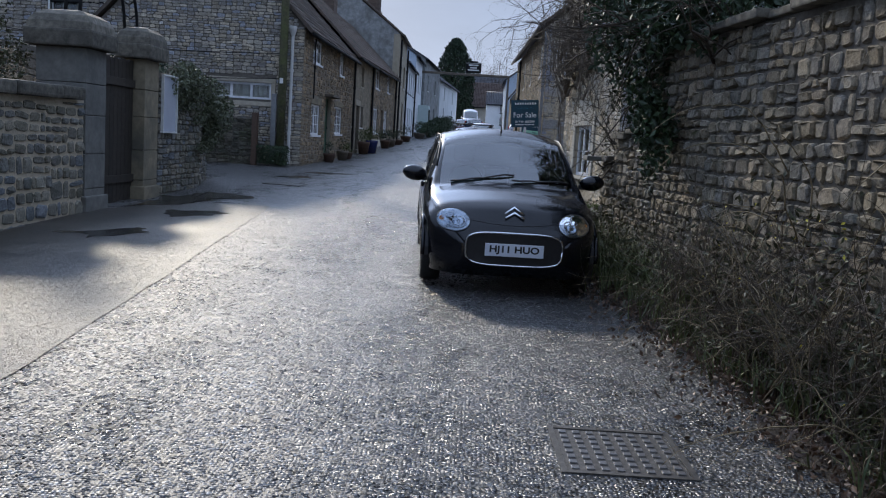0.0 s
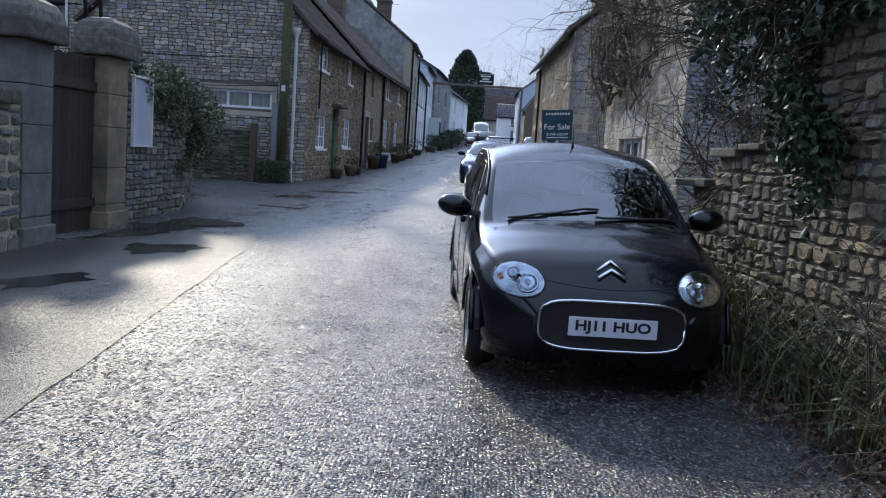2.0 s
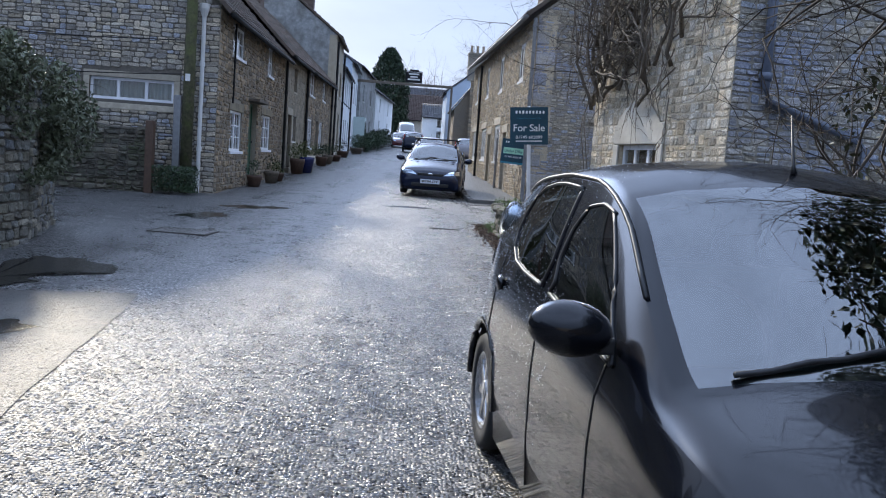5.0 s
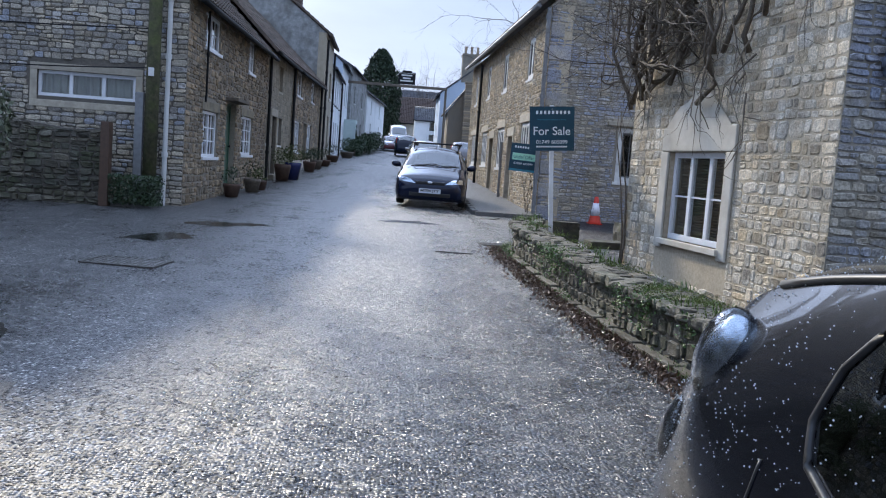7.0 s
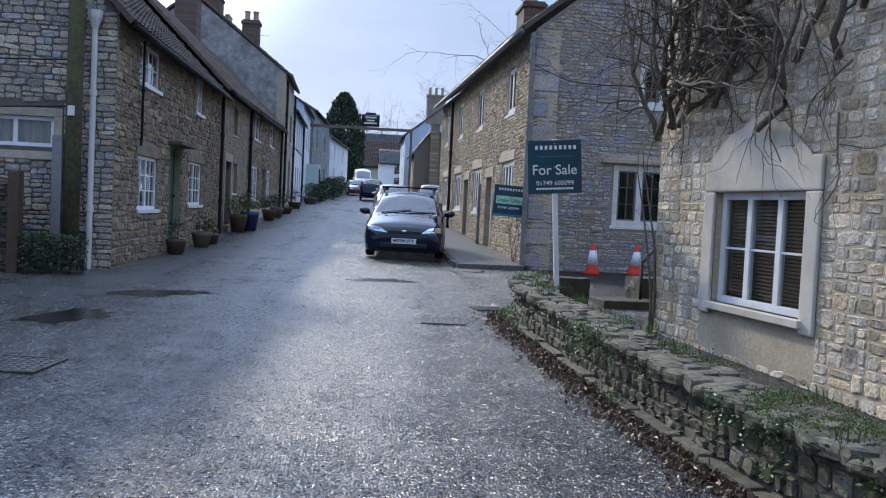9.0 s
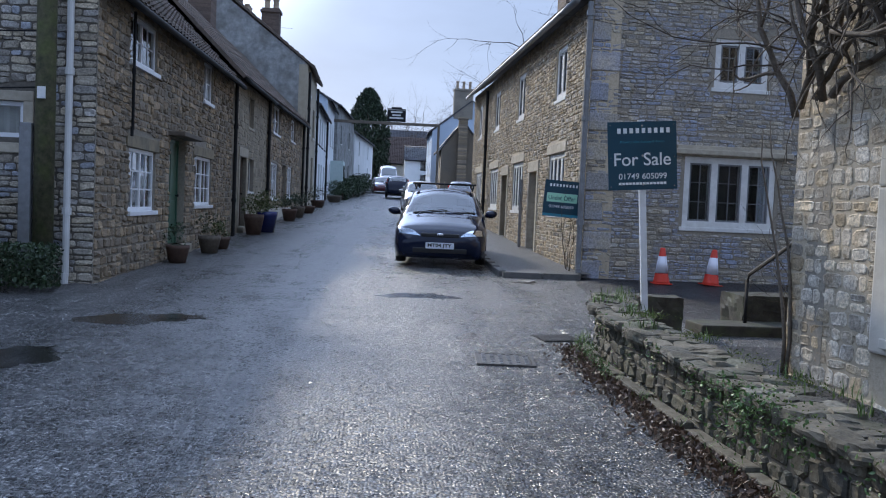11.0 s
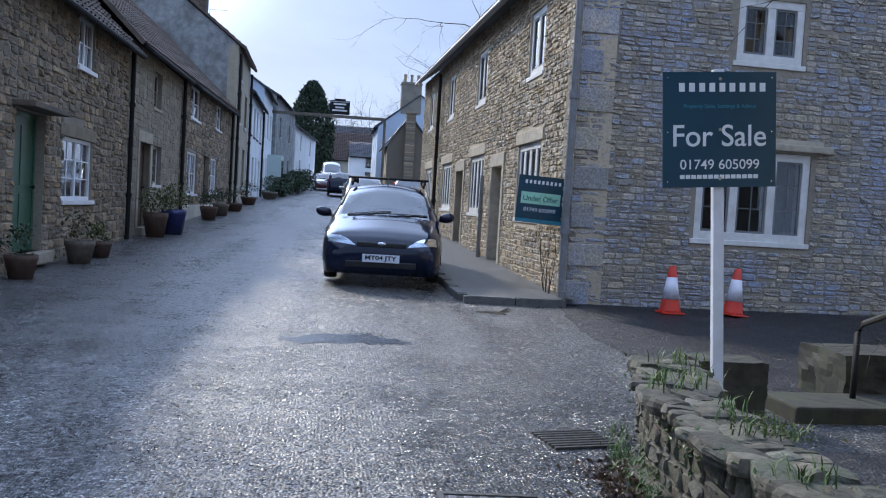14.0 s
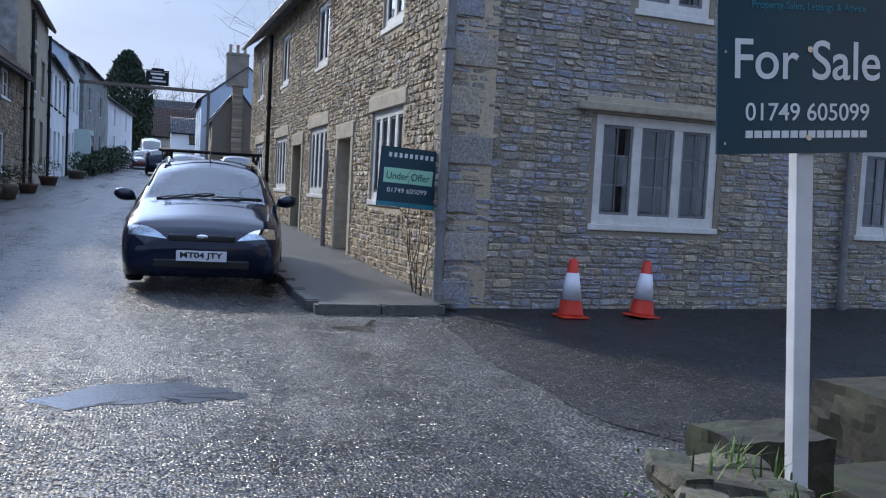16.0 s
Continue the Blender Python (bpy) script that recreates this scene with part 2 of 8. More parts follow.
MORTAR = material("lime_mortar", (0.22, 0.195, 0.155), (0.33, 0.295, 0.235), 0.95, 25, 0.5, stain=(0.13, 0.12, 0.1), stain_scale=1.1)
MORTAR_D = material("dark_mortar", (0.09, 0.08, 0.065), (0.16, 0.14, 0.115), 0.95, 25, 0.5, stain=(0.06, 0.06, 0.05), stain_scale=1.1)
MORTAR_P = material("pale_mortar", (0.4, 0.335, 0.23), (0.54, 0.46, 0.34), 0.95, 22, 0.5, stain=(0.25, 0.22, 0.17), stain_scale=1.4)
DRESSED = material("dressed_stone", (0.33, 0.29, 0.22), (0.46, 0.41, 0.32), 0.85, 9, 0.3, vary=0.12, stain=(0.2, 0.185, 0.15), stain_scale=2.0)
PIER = material("mossy_ashlar", (0.19, 0.16, 0.105), (0.3, 0.25, 0.165), 0.85, 7, 0.4, vary=0.12, stain=(0.08, 0.08, 0.065), stain_scale=1.5, stain_amt=0.8)
PIER_G = material("grey_rendered_stone", (0.12, 0.117, 0.105), (0.21, 0.205, 0.18), 0.85, 7, 0.35, stain=(0.1, 0.1, 0.09), stain_scale=1.8, stain_amt=0.7)
CAPM = material("lichened_coping", (0.06, 0.055, 0.042), (0.2, 0.18, 0.14), 0.85, 12, 0.7, vary=0.3, stain=(0.06, 0.055, 0.045), stain_scale=2.0, stain_amt=0.7)
RENDER_G = material("grey_roughcast", (0.19, 0.2, 0.2), (0.4, 0.41, 0.4), 0.95, 3.5, 0.7, stain=(0.13, 0.125, 0.11), stain_scale=1.1, stain_amt=0.85)
RENDER_B = material("buff_render", (0.34, 0.3, 0.22), (0.43, 0.38, 0.29), 0.9, 5, 0.3, stain=(0.25, 0.22, 0.17), stain_scale=0.7)
RENDER_W = material("white_render", (0.7, 0.73, 0.75), (0.8, 0.82, 0.83), 0.85, 4, 0.2, stain=(0.55, 0.58, 0.58), stain_scale=0.5, stain_amt=0.6)
RENDER_L = material("pale_blue_render", (0.48, 0.57, 0.68), (0.56, 0.64, 0.74), 0.85, 4, 0.2, stain=(0.42, 0.48, 0.55), stain_scale=0.5)
CREAM = material("cream_render", (0.5, 0.47, 0.4), (0.6, 0.56, 0.48), 0.9, 6, 0.35, stain=(0.38, 0.33, 0.24), stain_scale=1.3, stain_amt=0.6)
WHITE = material("white_gloss_paint", (0.74, 0.75, 0.77), (0.82, 0.83, 0.84), 0.35, 10, 0.05, stain=(0.62, 0.63, 0.62), stain_scale=3, stain_amt=0.5)
OFFW = material("white_stone_paint", (0.6, 0.6, 0.58), (0.72, 0.72, 0.7), 0.6, 12, 0.15, stain=(0.48, 0.47, 0.43), stain_scale=2.5, stain_amt=0.6)
LEADG = material("grey_metal_casement", (0.12, 0.125, 0.13), (0.18, 0.185, 0.19), 0.5, 20, 0.05)


def thin_glass(name, tint, ior=1.75):
    """A thin pane: clear with a slight tint, mirror-like by its Fresnel gloss."""
    m = bpy.data.materials.new(name)
    m.use_nodes = True
    n, l = m.node_tree.nodes, m.node_tree.links
    n.remove(n["Principled BSDF"])
    fr, tr, gl, mx = (n.new("ShaderNode" + k) for k in ("Fresnel", "BsdfTransparent", "BsdfGlossy", "MixShader"))
    fr.inputs["IOR"].default_value = ior
    tr.inputs["Color"].default_value = (*tint, 1)
    gl.inputs["Color"].default_value, gl.inputs["Roughness"].default_value = (1, 1, 1, 1), 0.012
    l.new(fr.outputs[0], mx.inputs[0])
    l.new(tr.outputs[0], mx.inputs[1])
    l.new(gl.outputs[0], mx.inputs[2])
    l.new(mx.outputs[0], n["Material Output"].inputs["Surface"])
    return m


GLASS = material("window_glass", (0.8, 0.84, 0.85), (0.84, 0.87, 0.88), 0.015, 2, 0.02, trans=1.0, spec=0.3, fine=False)
CARGLASS = thin_glass("car_glass", (0.55, 0.7, 0.68), 2.5)
CLEARLENS = thin_glass("clear_polycarbonate", (0.9, 0.93, 0.95), 1.5)
# near-black colour stands in for the darkness of unlit rooms
ROOM = material("dark_room_stand_in", (0.03, 0.028, 0.026), (0.05, 0.046, 0.042), 0.9, 3, 0.0)
CURTAIN = material("pale_curtain", (0.42, 0.4, 0.33), (0.55, 0.53, 0.45), 0.9, 5, 0.1)
BLIND = material("tan_slat_blind", (0.26, 0.19, 0.11), (0.36, 0.27, 0.17), 0.7, 20, 0.1)
TILE = material("brown_clay_tiles", (0.075, 0.058, 0.047), (0.14, 0.105, 0.08), 0.85, 12, 0.4, vary=0.35, stain=(0.05, 0.05, 0.038), stain_scale=1.0, stain_amt=0.7)
TILE_R = material("red_brown_tiles", (0.06, 0.042, 0.034), (0.1, 0.066, 0.052), 0.85, 4, 0.3, vary=0.2, stain=(0.08, 0.06, 0.05), stain_scale=0.5)
SLATE = material("dark_slate", (0.05, 0.052, 0.06), (0.09, 0.09, 0.1), 0.6, 5, 0.2, vary=0.25)
BLACKP = material("black_painted_iron", (0.01, 0.01, 0.011), (0.02, 0.02, 0.021), 0.65, 25, 0.15, spec=0.2)
GREYP = material("grey_painted_iron", (0.16, 0.165, 0.17), (0.22, 0.225, 0.23), 0.45, 15, 0.1, stain=(0.12, 0.1, 0.08), stain_scale=4)
BLUEP = material("dull_blue_downpipe", (0.08, 0.095, 0.13), (0.11, 0.125, 0.16), 0.45, 15, 0.1)
WHITEP = material("white_plastic_pipe", (0.62, 0.62, 0.6), (0.7, 0.7, 0.68), 0.4, 12, 0.05, stain=(0.45, 0.43, 0.38), stain_scale=3)
GREEN_D = material("green_door_paint", (0.035, 0.09, 0.055), (0.05, 0.12, 0.075), 0.4, 8, 0.1)
BROWN_D = material("dark_wood_door", (0.06, 0.035, 0.022), (0.1, 0.06, 0.038), 0.5, 14, 0.2)
POLE = material("mossy_wooden_pole", (0.04, 0.042, 0.02), (0.11, 0.1, 0.055), 0.9, 14, 0.7, stain=(0.1, 0.125, 0.03), stain_scale=4.0, stain_amt=0.55)
WOOD = material("weathered_timber", (0.1, 0.08, 0.06), (0.18, 0.15, 0.115), 0.85, 15, 0.4, stain=(0.05, 0.05, 0.045), stain_scale=2)
BRICK = material("red_brown_brick", (0.1, 0.072, 0.056), (0.16, 0.115, 0.09), 0.9, 12, 0.4, vary=0.2, stain=(0.09, 0.08, 0.07), stain_scale=1)
POT_C = material("buff_chimney_pot", (0.34, 0.26, 0.18), (0.45, 0.36, 0.26), 0.8, 9, 0.2, stain=(0.1, 0.09, 0.08), stain_scale=3)
TERRA = material("terracotta", (0.07, 0.04, 0.03), (0.11, 0.065, 0.045), 0.8, 12, 0.2, stain=(0.12, 0.1, 0.08), stain_scale=3)
BLUEG = material("blue_glazed_pot", (0.02, 0.025, 0.1), (0.03, 0.04, 0.14), 0.15, 6, 0.05)
BARK = material("grey_brown_bark", (0.085, 0.068, 0.05), (0.17, 0.14, 0.105), 0.9, 30, 0.5)
TWIG = material("bare_twigs", (0.045, 0.035, 0.026), (0.095, 0.075, 0.055), 0.85, 20, 0.2)
STRAW = material("dry_stems", (0.13, 0.1, 0.055), (0.2, 0.16, 0.09), 0.8, 20, 0.1)
LEAF = material("ivy_leaves", (0.016, 0.032, 0.012), (0.042, 0.07, 0.026), 0.5, 9, 0.1, vary=0.45)
LEAF_B = material("brown_green_leaves", (0.035, 0.042, 0.016), (0.07, 0.068, 0.028), 0.6, 9, 0.1, vary=0.4)
GRASS = material("coarse_grass", (0.06, 0.085, 0.025), (0.12, 0.13, 0.045), 0.6, 7, 0.0, vary=0.4)
MOSS = material("bright_moss", (0.055, 0.085, 0.015), (0.12, 0.15, 0.03), 0.9, 30, 0.6, vary=0.3)
LITTER = material("wet_dead_leaves", (0.06, 0.034, 0.02), (0.14, 0.085, 0.05), 0.5, 20, 0.1, vary=0.5)
CONIF = material("dark_conifer", (0.012, 0.025, 0.012), (0.03, 0.05, 0.022), 0.7, 3, 0.0, vary=0.4)
YELLOW = material("yellow_blossom", (0.6, 0.5, 0.04), (0.7, 0.6, 0.08), 0.6, 5, 0.0)
CARBLACK = material("black_car_paint", (0.004, 0.0045, 0.007), (0.006, 0.0065, 0.009), 0.2, 3, 0.0, coat=0.5, spec=0.2)
CARNAVY = material("dark_navy_car_paint", (0.006, 0.01, 0.026), (0.009, 0.013, 0.033), 0.15, 3, 0.0, coat=0.6, spec=0.2)
CARGREY = material("silver_grey_car_paint", (0.22, 0.21, 0.22), (0.27, 0.26, 0.27), 0.25, 3, 0.0, metal=0.6, coat=1.0)
CARRED = material("maroon_car_paint", (0.09, 0.02, 0.025), (0.12, 0.03, 0.035), 0.25, 3, 0.0, coat=1.0)
CARWHITE = material("white_van_paint", (0.7, 0.72, 0.75), (0.76, 0.78, 0.8), 0.3, 3, 0.0, coat=1.0)
RUBBER = material("tyre_rubber", (0.012, 0.012, 0.012), (0.025, 0.025, 0.025), 0.75, 30, 0.2)
TRIM = material("black_plastic_trim", (0.01, 0.01, 0.011), (0.018, 0.018, 0.019), 0.45, 30, 0.1)
SEATM = material("grey_seat_cloth", (0.03, 0.032, 0.036), (0.06, 0.062, 0.066), 0.9, 30, 0.1)
CHROME = material("bright_chrome", (0.75, 0.76, 0.78), (0.8, 0.81, 0.83), 0.12, 5, 0.0, metal=1.0)
ALLOY = material("alloy_rim", (0.5, 0.51, 0.53), (0.6, 0.61, 0.63), 0.25, 8, 0.0, metal=0.9)
LENS = material("clear_lens", (0.9, 0.92, 0.95), (0.93, 0.95, 0.97), 0.02, 2, 0.0, trans=0.9)
REFLECT = material("headlamp_reflector", (0.3, 0.34, 0.4), (0.62, 0.66, 0.72), 0.14, 22, 0.6, metal=0.95)
REDLENS = material("red_lens", (0.35, 0.01, 0.01), (0.45, 0.02, 0.015), 0.15, 5, 0.0)
AMBER = material("amber_lens", (0.5, 0.16, 0.03), (0.55, 0.2, 0.04), 0.2, 5, 0.0)
PLATEW = material("white_number_plate", (0.66, 0.69, 0.76), (0.7, 0.73, 0.79), 0.3, 4, 0.0)
PLATEY = material("yellow_number_plate", (0.6, 0.42, 0.03), (0.65, 0.46, 0.05), 0.3, 4, 0.0)
INK = material("black_lettering", (0.008, 0.008, 0.01), (0.012, 0.012, 0.014), 0.5, 4, 0.0)
TEAL = material("dark_teal_board", (0.006, 0.045, 0.075), (0.009, 0.055, 0.09), 0.35, 3, 0.02)
TEAL_L = material("teal_board_stripe", (0.03, 0.2, 0.28), (0.04, 0.23, 0.31), 0.4, 3, 0.0)
LETTER = material("white_lettering", (0.72, 0.76, 0.78), (0.76, 0.8, 0.82), 0.5, 4, 0.0)
MINT = material("mint_sticker", (0.36, 0.68, 0.5), (0.4, 0.72, 0.54), 0.5, 4, 0.0)
MINTINK = material("dark_green_lettering", (0.02, 0.09, 0.08), (0.025, 0.1, 0.09), 0.5, 4, 0.0)
POSTW = material("white_painted_post", (0.66, 0.68, 0.71), (0.74, 0.76, 0.79), 0.5, 9, 0.1, stain=(0.5, 0.5, 0.48), stain_scale=4)
CONE_R = material("orange_red_plastic", (0.55, 0.03, 0.015), (0.62, 0.045, 0.02), 0.5, 8, 0.05, stain=(0.4, 0.06, 0.03), stain_scale=6)
CONE_W = material("white_reflective_sleeve", (0.66, 0.66, 0.74), (0.74, 0.74, 0.8), 0.4, 8, 0.05)
IRON = material("wet_cast_iron", (0.04, 0.037, 0.033), (0.11, 0.1, 0.088), 0.5, 30, 0.3, metal=0.4)
KERB = material("dark_damp_kerb", (0.07, 0.07, 0.068), (0.15, 0.145, 0.135), 0.6, 12, 0.4, vary=0.2, stain=(0.05, 0.05, 0.045), stain_scale=3)
BLOCK = material("dark_mossy_block", (0.018, 0.017, 0.014), (0.055, 0.05, 0.038), 0.8, 9, 0.6, stain=(0.05, 0.065, 0.025), stain_scale=3, stain_amt=0.7)
NOTICE = material("pale_notice_paper", (0.42, 0.45, 0.52), (0.5, 0.53, 0.6), 0.3, 3, 0.0)

STUD = material("worn_bright_iron", (0.16, 0.155, 0.15), (0.26, 0.25, 0.24), 0.3, 30, 0.2, metal=0.5)
COPING_D = material("dark_weathered_coping", (0.05, 0.043, 0.03), (0.13, 0.115, 0.082), 0.9, 16, 0.9, vary=0.45, stain=(0.2, 0.19, 0.15), stain_scale=9, stain_amt=0.3)
GATE_D = material("blackened_gate_wood", (0.02, 0.016, 0.012), (0.045, 0.036, 0.028), 0.6, 14, 0.3, vary=0.3)

# ---- building helpers ----


def part(name, data, mat, parent=None, label="", m=None, smooth=False):
    """Links a bmesh or mesh as ONE object, in its parent's own axes (or at the pose m), under a thing or a part."""
    if isinstance(data, bmesh.types.BMesh):
        me = bpy.data.meshes.new(name)
        data.to_mesh(me)
        data.free()
    else:
        me = data
    if mat and not me.materials:
        me.materials.append(mat)
    if smooth:
        me.polygons.foreach_set("use_smooth", [True] * len(me.polygons))
    ob = new(name, me)
    if parent:
        ob.parent, ob.matrix_parent_inverse = parent, parent.matrix_basis.inverted()
        ob.matrix_basis = m if m is not None else parent.matrix_basis
    elif m is not None:
        ob.matrix_basis = m
    if label:
        ob["label"] = label
    return ob


def thing(name, m, label, category, group="", kind=""):
    ob = new(name)
    ob.empty_display_size = 0.1
    ob.matrix_basis = m
    return tagged(ob, label, category, group, kind)


def sub(name, parent, m=None):
    """An Empty part under a thing, to hold its own pieces."""
    ob = new(name)
    ob.empty_display_size = 0.1
    ob.parent, ob.matrix_parent_inverse = parent, parent.matrix_basis.inverted()
    ob.matrix_basis = m if m is not None else parent.matrix_basis
    return ob


def box(x0, x1, y0, y1, z0, z1, bevel=0.0, bm=None):
    bm = bm or bmesh.new()
    r = bmesh.ops.create_cube(bm, size=1, matrix=Matrix.Translation(((x0 + x1) / 2, (y0 + y1) / 2, (z0 + z1) / 2)) @ Matrix.Diagonal((abs(x1 - x0), abs(y1 - y0), abs(z1 - z0), 1)))
    if bevel:
        es = {e for v in r["verts"] for e in v.link_edges}
        bmesh.ops.bevel(bm, geom=list(es), offset=bevel, segments=2, affect="EDGES", profile=0.6)
    return bm


def lathe(profile, n=20, bm=None, m=None):
    """A turned shape: (radius, height) pairs round z."""
    bm = bm or bmesh.new()
    m = m or Matrix.Identity(4)
    rings = []
    for r, z in profile:
        rings.append([bm.verts.new(m @ Vector((r * math.cos(2 * math.pi * i / n), r * math.sin(2 * math.pi * i / n), z))) for i in range(n)])
    for a, b in zip(rings, rings[1:]):
        for i in range(n):
            bm.faces.new((a[i], a[(i + 1) % n], b[(i + 1) % n], b[i]))
    bm.faces.new(rings[0][::-1])
    bm.faces.new(rings[-1])
    return bm


def tubes(name, lines, mat, sides=5, parent=None, label="", m=None):
    """Round stems along polylines of (point, radius)."""
    vs, fs = [], []
    for line in lines:
        pts = [Vector(p) for p, r in line]
        base = len(vs)
        for i, (p, r) in enumerate(line):
            d = (pts[min(i + 1, len(pts) - 1)] - pts[max(i - 1, 0)])
            d = d.normalized() if d.length > 1e-9 else Vector((0, 0, 1))
            a = d.orthogonal().normalized()
            b = d.cross(a)
            for k in range(sides):
                t = 2 * math.pi * k / sides
                vs.append(pts[i] + (a * math.cos(t) + b * math.sin(t)) * r)
            if i:
                for k in range(sides):
                    q = base + (i - 1) * sides
                    fs.append((q + k, q + (k + 1) % sides, q + sides + (k + 1) % sides, q + sides + k))
        fs.append(tuple(base + k for k in range(sides))[::-1])
        fs.append(tuple(base + (len(line) - 1) * sides + k for k in range(sides)))
    me = bpy.data.meshes.new(name)
    me.from_pydata([tuple(v) for v in vs], [], fs)
    return part(name, me, mat, parent, label, m, smooth=True)


def leaf_mesh(name, spots, size, seed, droop=0.3, long=1.0):
    """Many small bent leaves at the given spots."""
    rg = np.random.RandomState(seed)
    n = len(spots)
    c = np.asarray(spots, float)
    a = rg.normal(size=(n, 3))
    a[:, 2] -= droop
    a /= np.linalg.norm(a, axis=1)[:, None]
    r = rg.normal(size=(n, 3))
    b = np.cross(a, r)
    b /= np.linalg.norm(b, axis=1)[:, None]
    nn = np.cross(a, b)
    s = (size * rg.uniform(0.6, 1.4, n))[:, None]
    v = np.stack([c - a * s * long, c - b * s * 0.55 + nn * s * 0.15, c + a * s * long * 1.1, c + b * s * 0.55 + nn * s * 0.15], 1).reshape(-1, 3)
    f = []
    for i in range(n):
        f.append((4 * i, 4 * i + 1, 4 * i + 2))
        f.append((4 * i, 4 * i + 2, 4 * i + 3))
    me = bpy.data.meshes.new(name)
    me.from_pydata(v.tolist(), [], f)
    return me


def ground_z(x, y):
    return float(np.interp(y, [-40, 0, 12, 21, 31, 42, 54, 80, 95, 108, 150], [-0.9, 0, 0.28, 0.48, 0.655, 1.0, 1.38, 2.1, 2.65, 3.35, 4.6]))


class Face:
    """An upright wall plane from p0 to p1, seen with p0 at the observer's left: x along it, y into the wall, z up."""

    def __init__(self, p0, p1):
        self.p0, self.p1 = Vector((*p0, 0)), Vector((*p1, 0))
        d = self.p1 - self.p0
        self.length = d.length
        u = d.normalized()
        self.m = Matrix(((u.x, -u.y, 0, p0[0]), (u.y, u.x, 0, p0[1]), (0, 0, 1, 0), (0, 0, 0, 1)))

    def at(self, u, z, d=0.0):
        return self.m @ Vector((u, d, z))


def wall_mesh(f, z0, top, thick, holes=(), breaks=(), u0=0.0, u1=None):
    """The wall's core with openings through it. top(u): its height; breaks: where that bends."""
    u1 = f.length if u1 is None else u1
    us = sorted({u0, u1, *[h[0] for h in holes], *[h[1] for h in holes], *breaks})
    us = [u for u in us if u0 <= u <= u1]
    bm = bmesh.new()
    for a, b in zip(us, us[1:]):
        mid = (a + b) / 2
        hs = sorted([h for h in holes if h[0] < mid < h[1]], key=lambda h: h[2])
        z = z0
        for h in hs:
            if h[2] > z:
                box(a, b, 0, thick, z, h[2], bm=bm)
            z = h[3]
        v = [bm.verts.new((p, q, r)) for q in (0, thick) for p, r in ((a, z), (b, z), (b, top(b - 1e-4)), (a, top(a + 1e-4)))]
        for q in ((0, 1, 2, 3), (7, 6, 5, 4), (0, 4, 5, 1), (1, 5, 6, 2), (2, 6, 7, 3), (3, 7, 4, 0)):
            bm.faces.new([v[i] for i in q])
    bmesh.ops.remove_doubles(bm, verts=bm.verts, dist=1e-4)
    return bm


def rubble(f, z0, top, holes, rows, widths, seed, u0=0.0, u1=None, gap=0.012):
    """Random rubble over a face, brought to rough courses: (u0, u1, z0, z1) of each stone."""
    rg = random.Random(seed)
    u1 = f.length if u1 is None else u1
    zmax = max(top(u0 + (u1 - u0) * i / 40) for i in range(41))
    cells = []

    def split(a, b, c, d):
        w, h = b - a, d - c
        if h > rows[1] or (h > rows[0] * 2.2 and rg.random() < 0.45):
            if w < h * 2.2 or rg.random() < 0.55 or w < widths[1]:
                k = c + h * rg.uniform(0.34, 0.66)
                split(a, b, c, k)
                split(a, b, k, d)
                return
        if w > widths[1] * rg.uniform(0.6, 1.0) and w > widths[0] * 2:
            k = a + w * rg.uniform(0.33, 0.67)
            split(a, k, c, d)
            split(k, b, c, d)
            return
        cells.append((a, b, c, d))
    z = z0
    while z < zmax:
        h = rg.uniform(2.0, 4.2) * rows[1]
        u = u0
        while u < u1:
            w = rg.uniform(0.7, 1.6)
            if u1 - u - w < 0.3:
                w = u1 - u
            split(u, u + w, z, z + h)
            u += w
        z += h
    out = []
    for a, b, c, d in cells:
        a, b, p = a + gap * 0.5, b - gap * 0.5, c + gap * 0.5
        q = min(d, top(a), top(b)) - gap * 0.5
        if q - p < 0.028 or b - a < 0.04:
            continue
        segs = [(a, b)]
        for h0, h1, h2, h3 in holes:
            if q > h2 and p < h3:
                nx = []
                for s, e in segs:
                    if e <= h0 or s >= h1:
                        nx.append((s, e))
                    else:
                        if h0 - s > 0.05:
                            nx.append((s, h0 - 0.005))
                        if e - h1 > 0.05:
                            nx.append((h1 + 0.005, e))
                segs = nx
        out += [(s, e, p, q) for s, e in segs]
    return out


def stone_rings(rg, w, h, d):
    """A rough stone about its middle: an uneven eight-cornered face, domed a little out of the wall."""
    pts = []
    base = []
    for k in range(8):
        t = math.pi / 4 * k + math.pi / 8
        ca, sa = math.cos(t), math.sin(t)
        e = rg.uniform(0.3, 0.72)
        base.append((w / 2 * math.copysign(abs(ca) ** e, ca) * rg.uniform(0.92, 1.1), h / 2 * math.copysign(abs(sa) ** e, sa) * rg.uniform(0.9, 1.12)))
    lift = [rg.uniform(0.35, 1.3) for _ in range(8)]
    for ins, dep in ((1.0, -0.3), (0.97, 0.55), (0.8, 1.0)):
        for k, (x, z) in enumerate(base):
            pts.append((x * ins, -d * dep * (lift[k] if dep > 0 else 1), z * ins))
    return pts


STONE_F = [(r * 8 + k, r * 8 + (k + 1) % 8, r * 8 + 8 + (k + 1) % 8, r * 8 + 8 + k) for r in (0, 1) for k in range(8)] + [tuple(range(16, 24))]


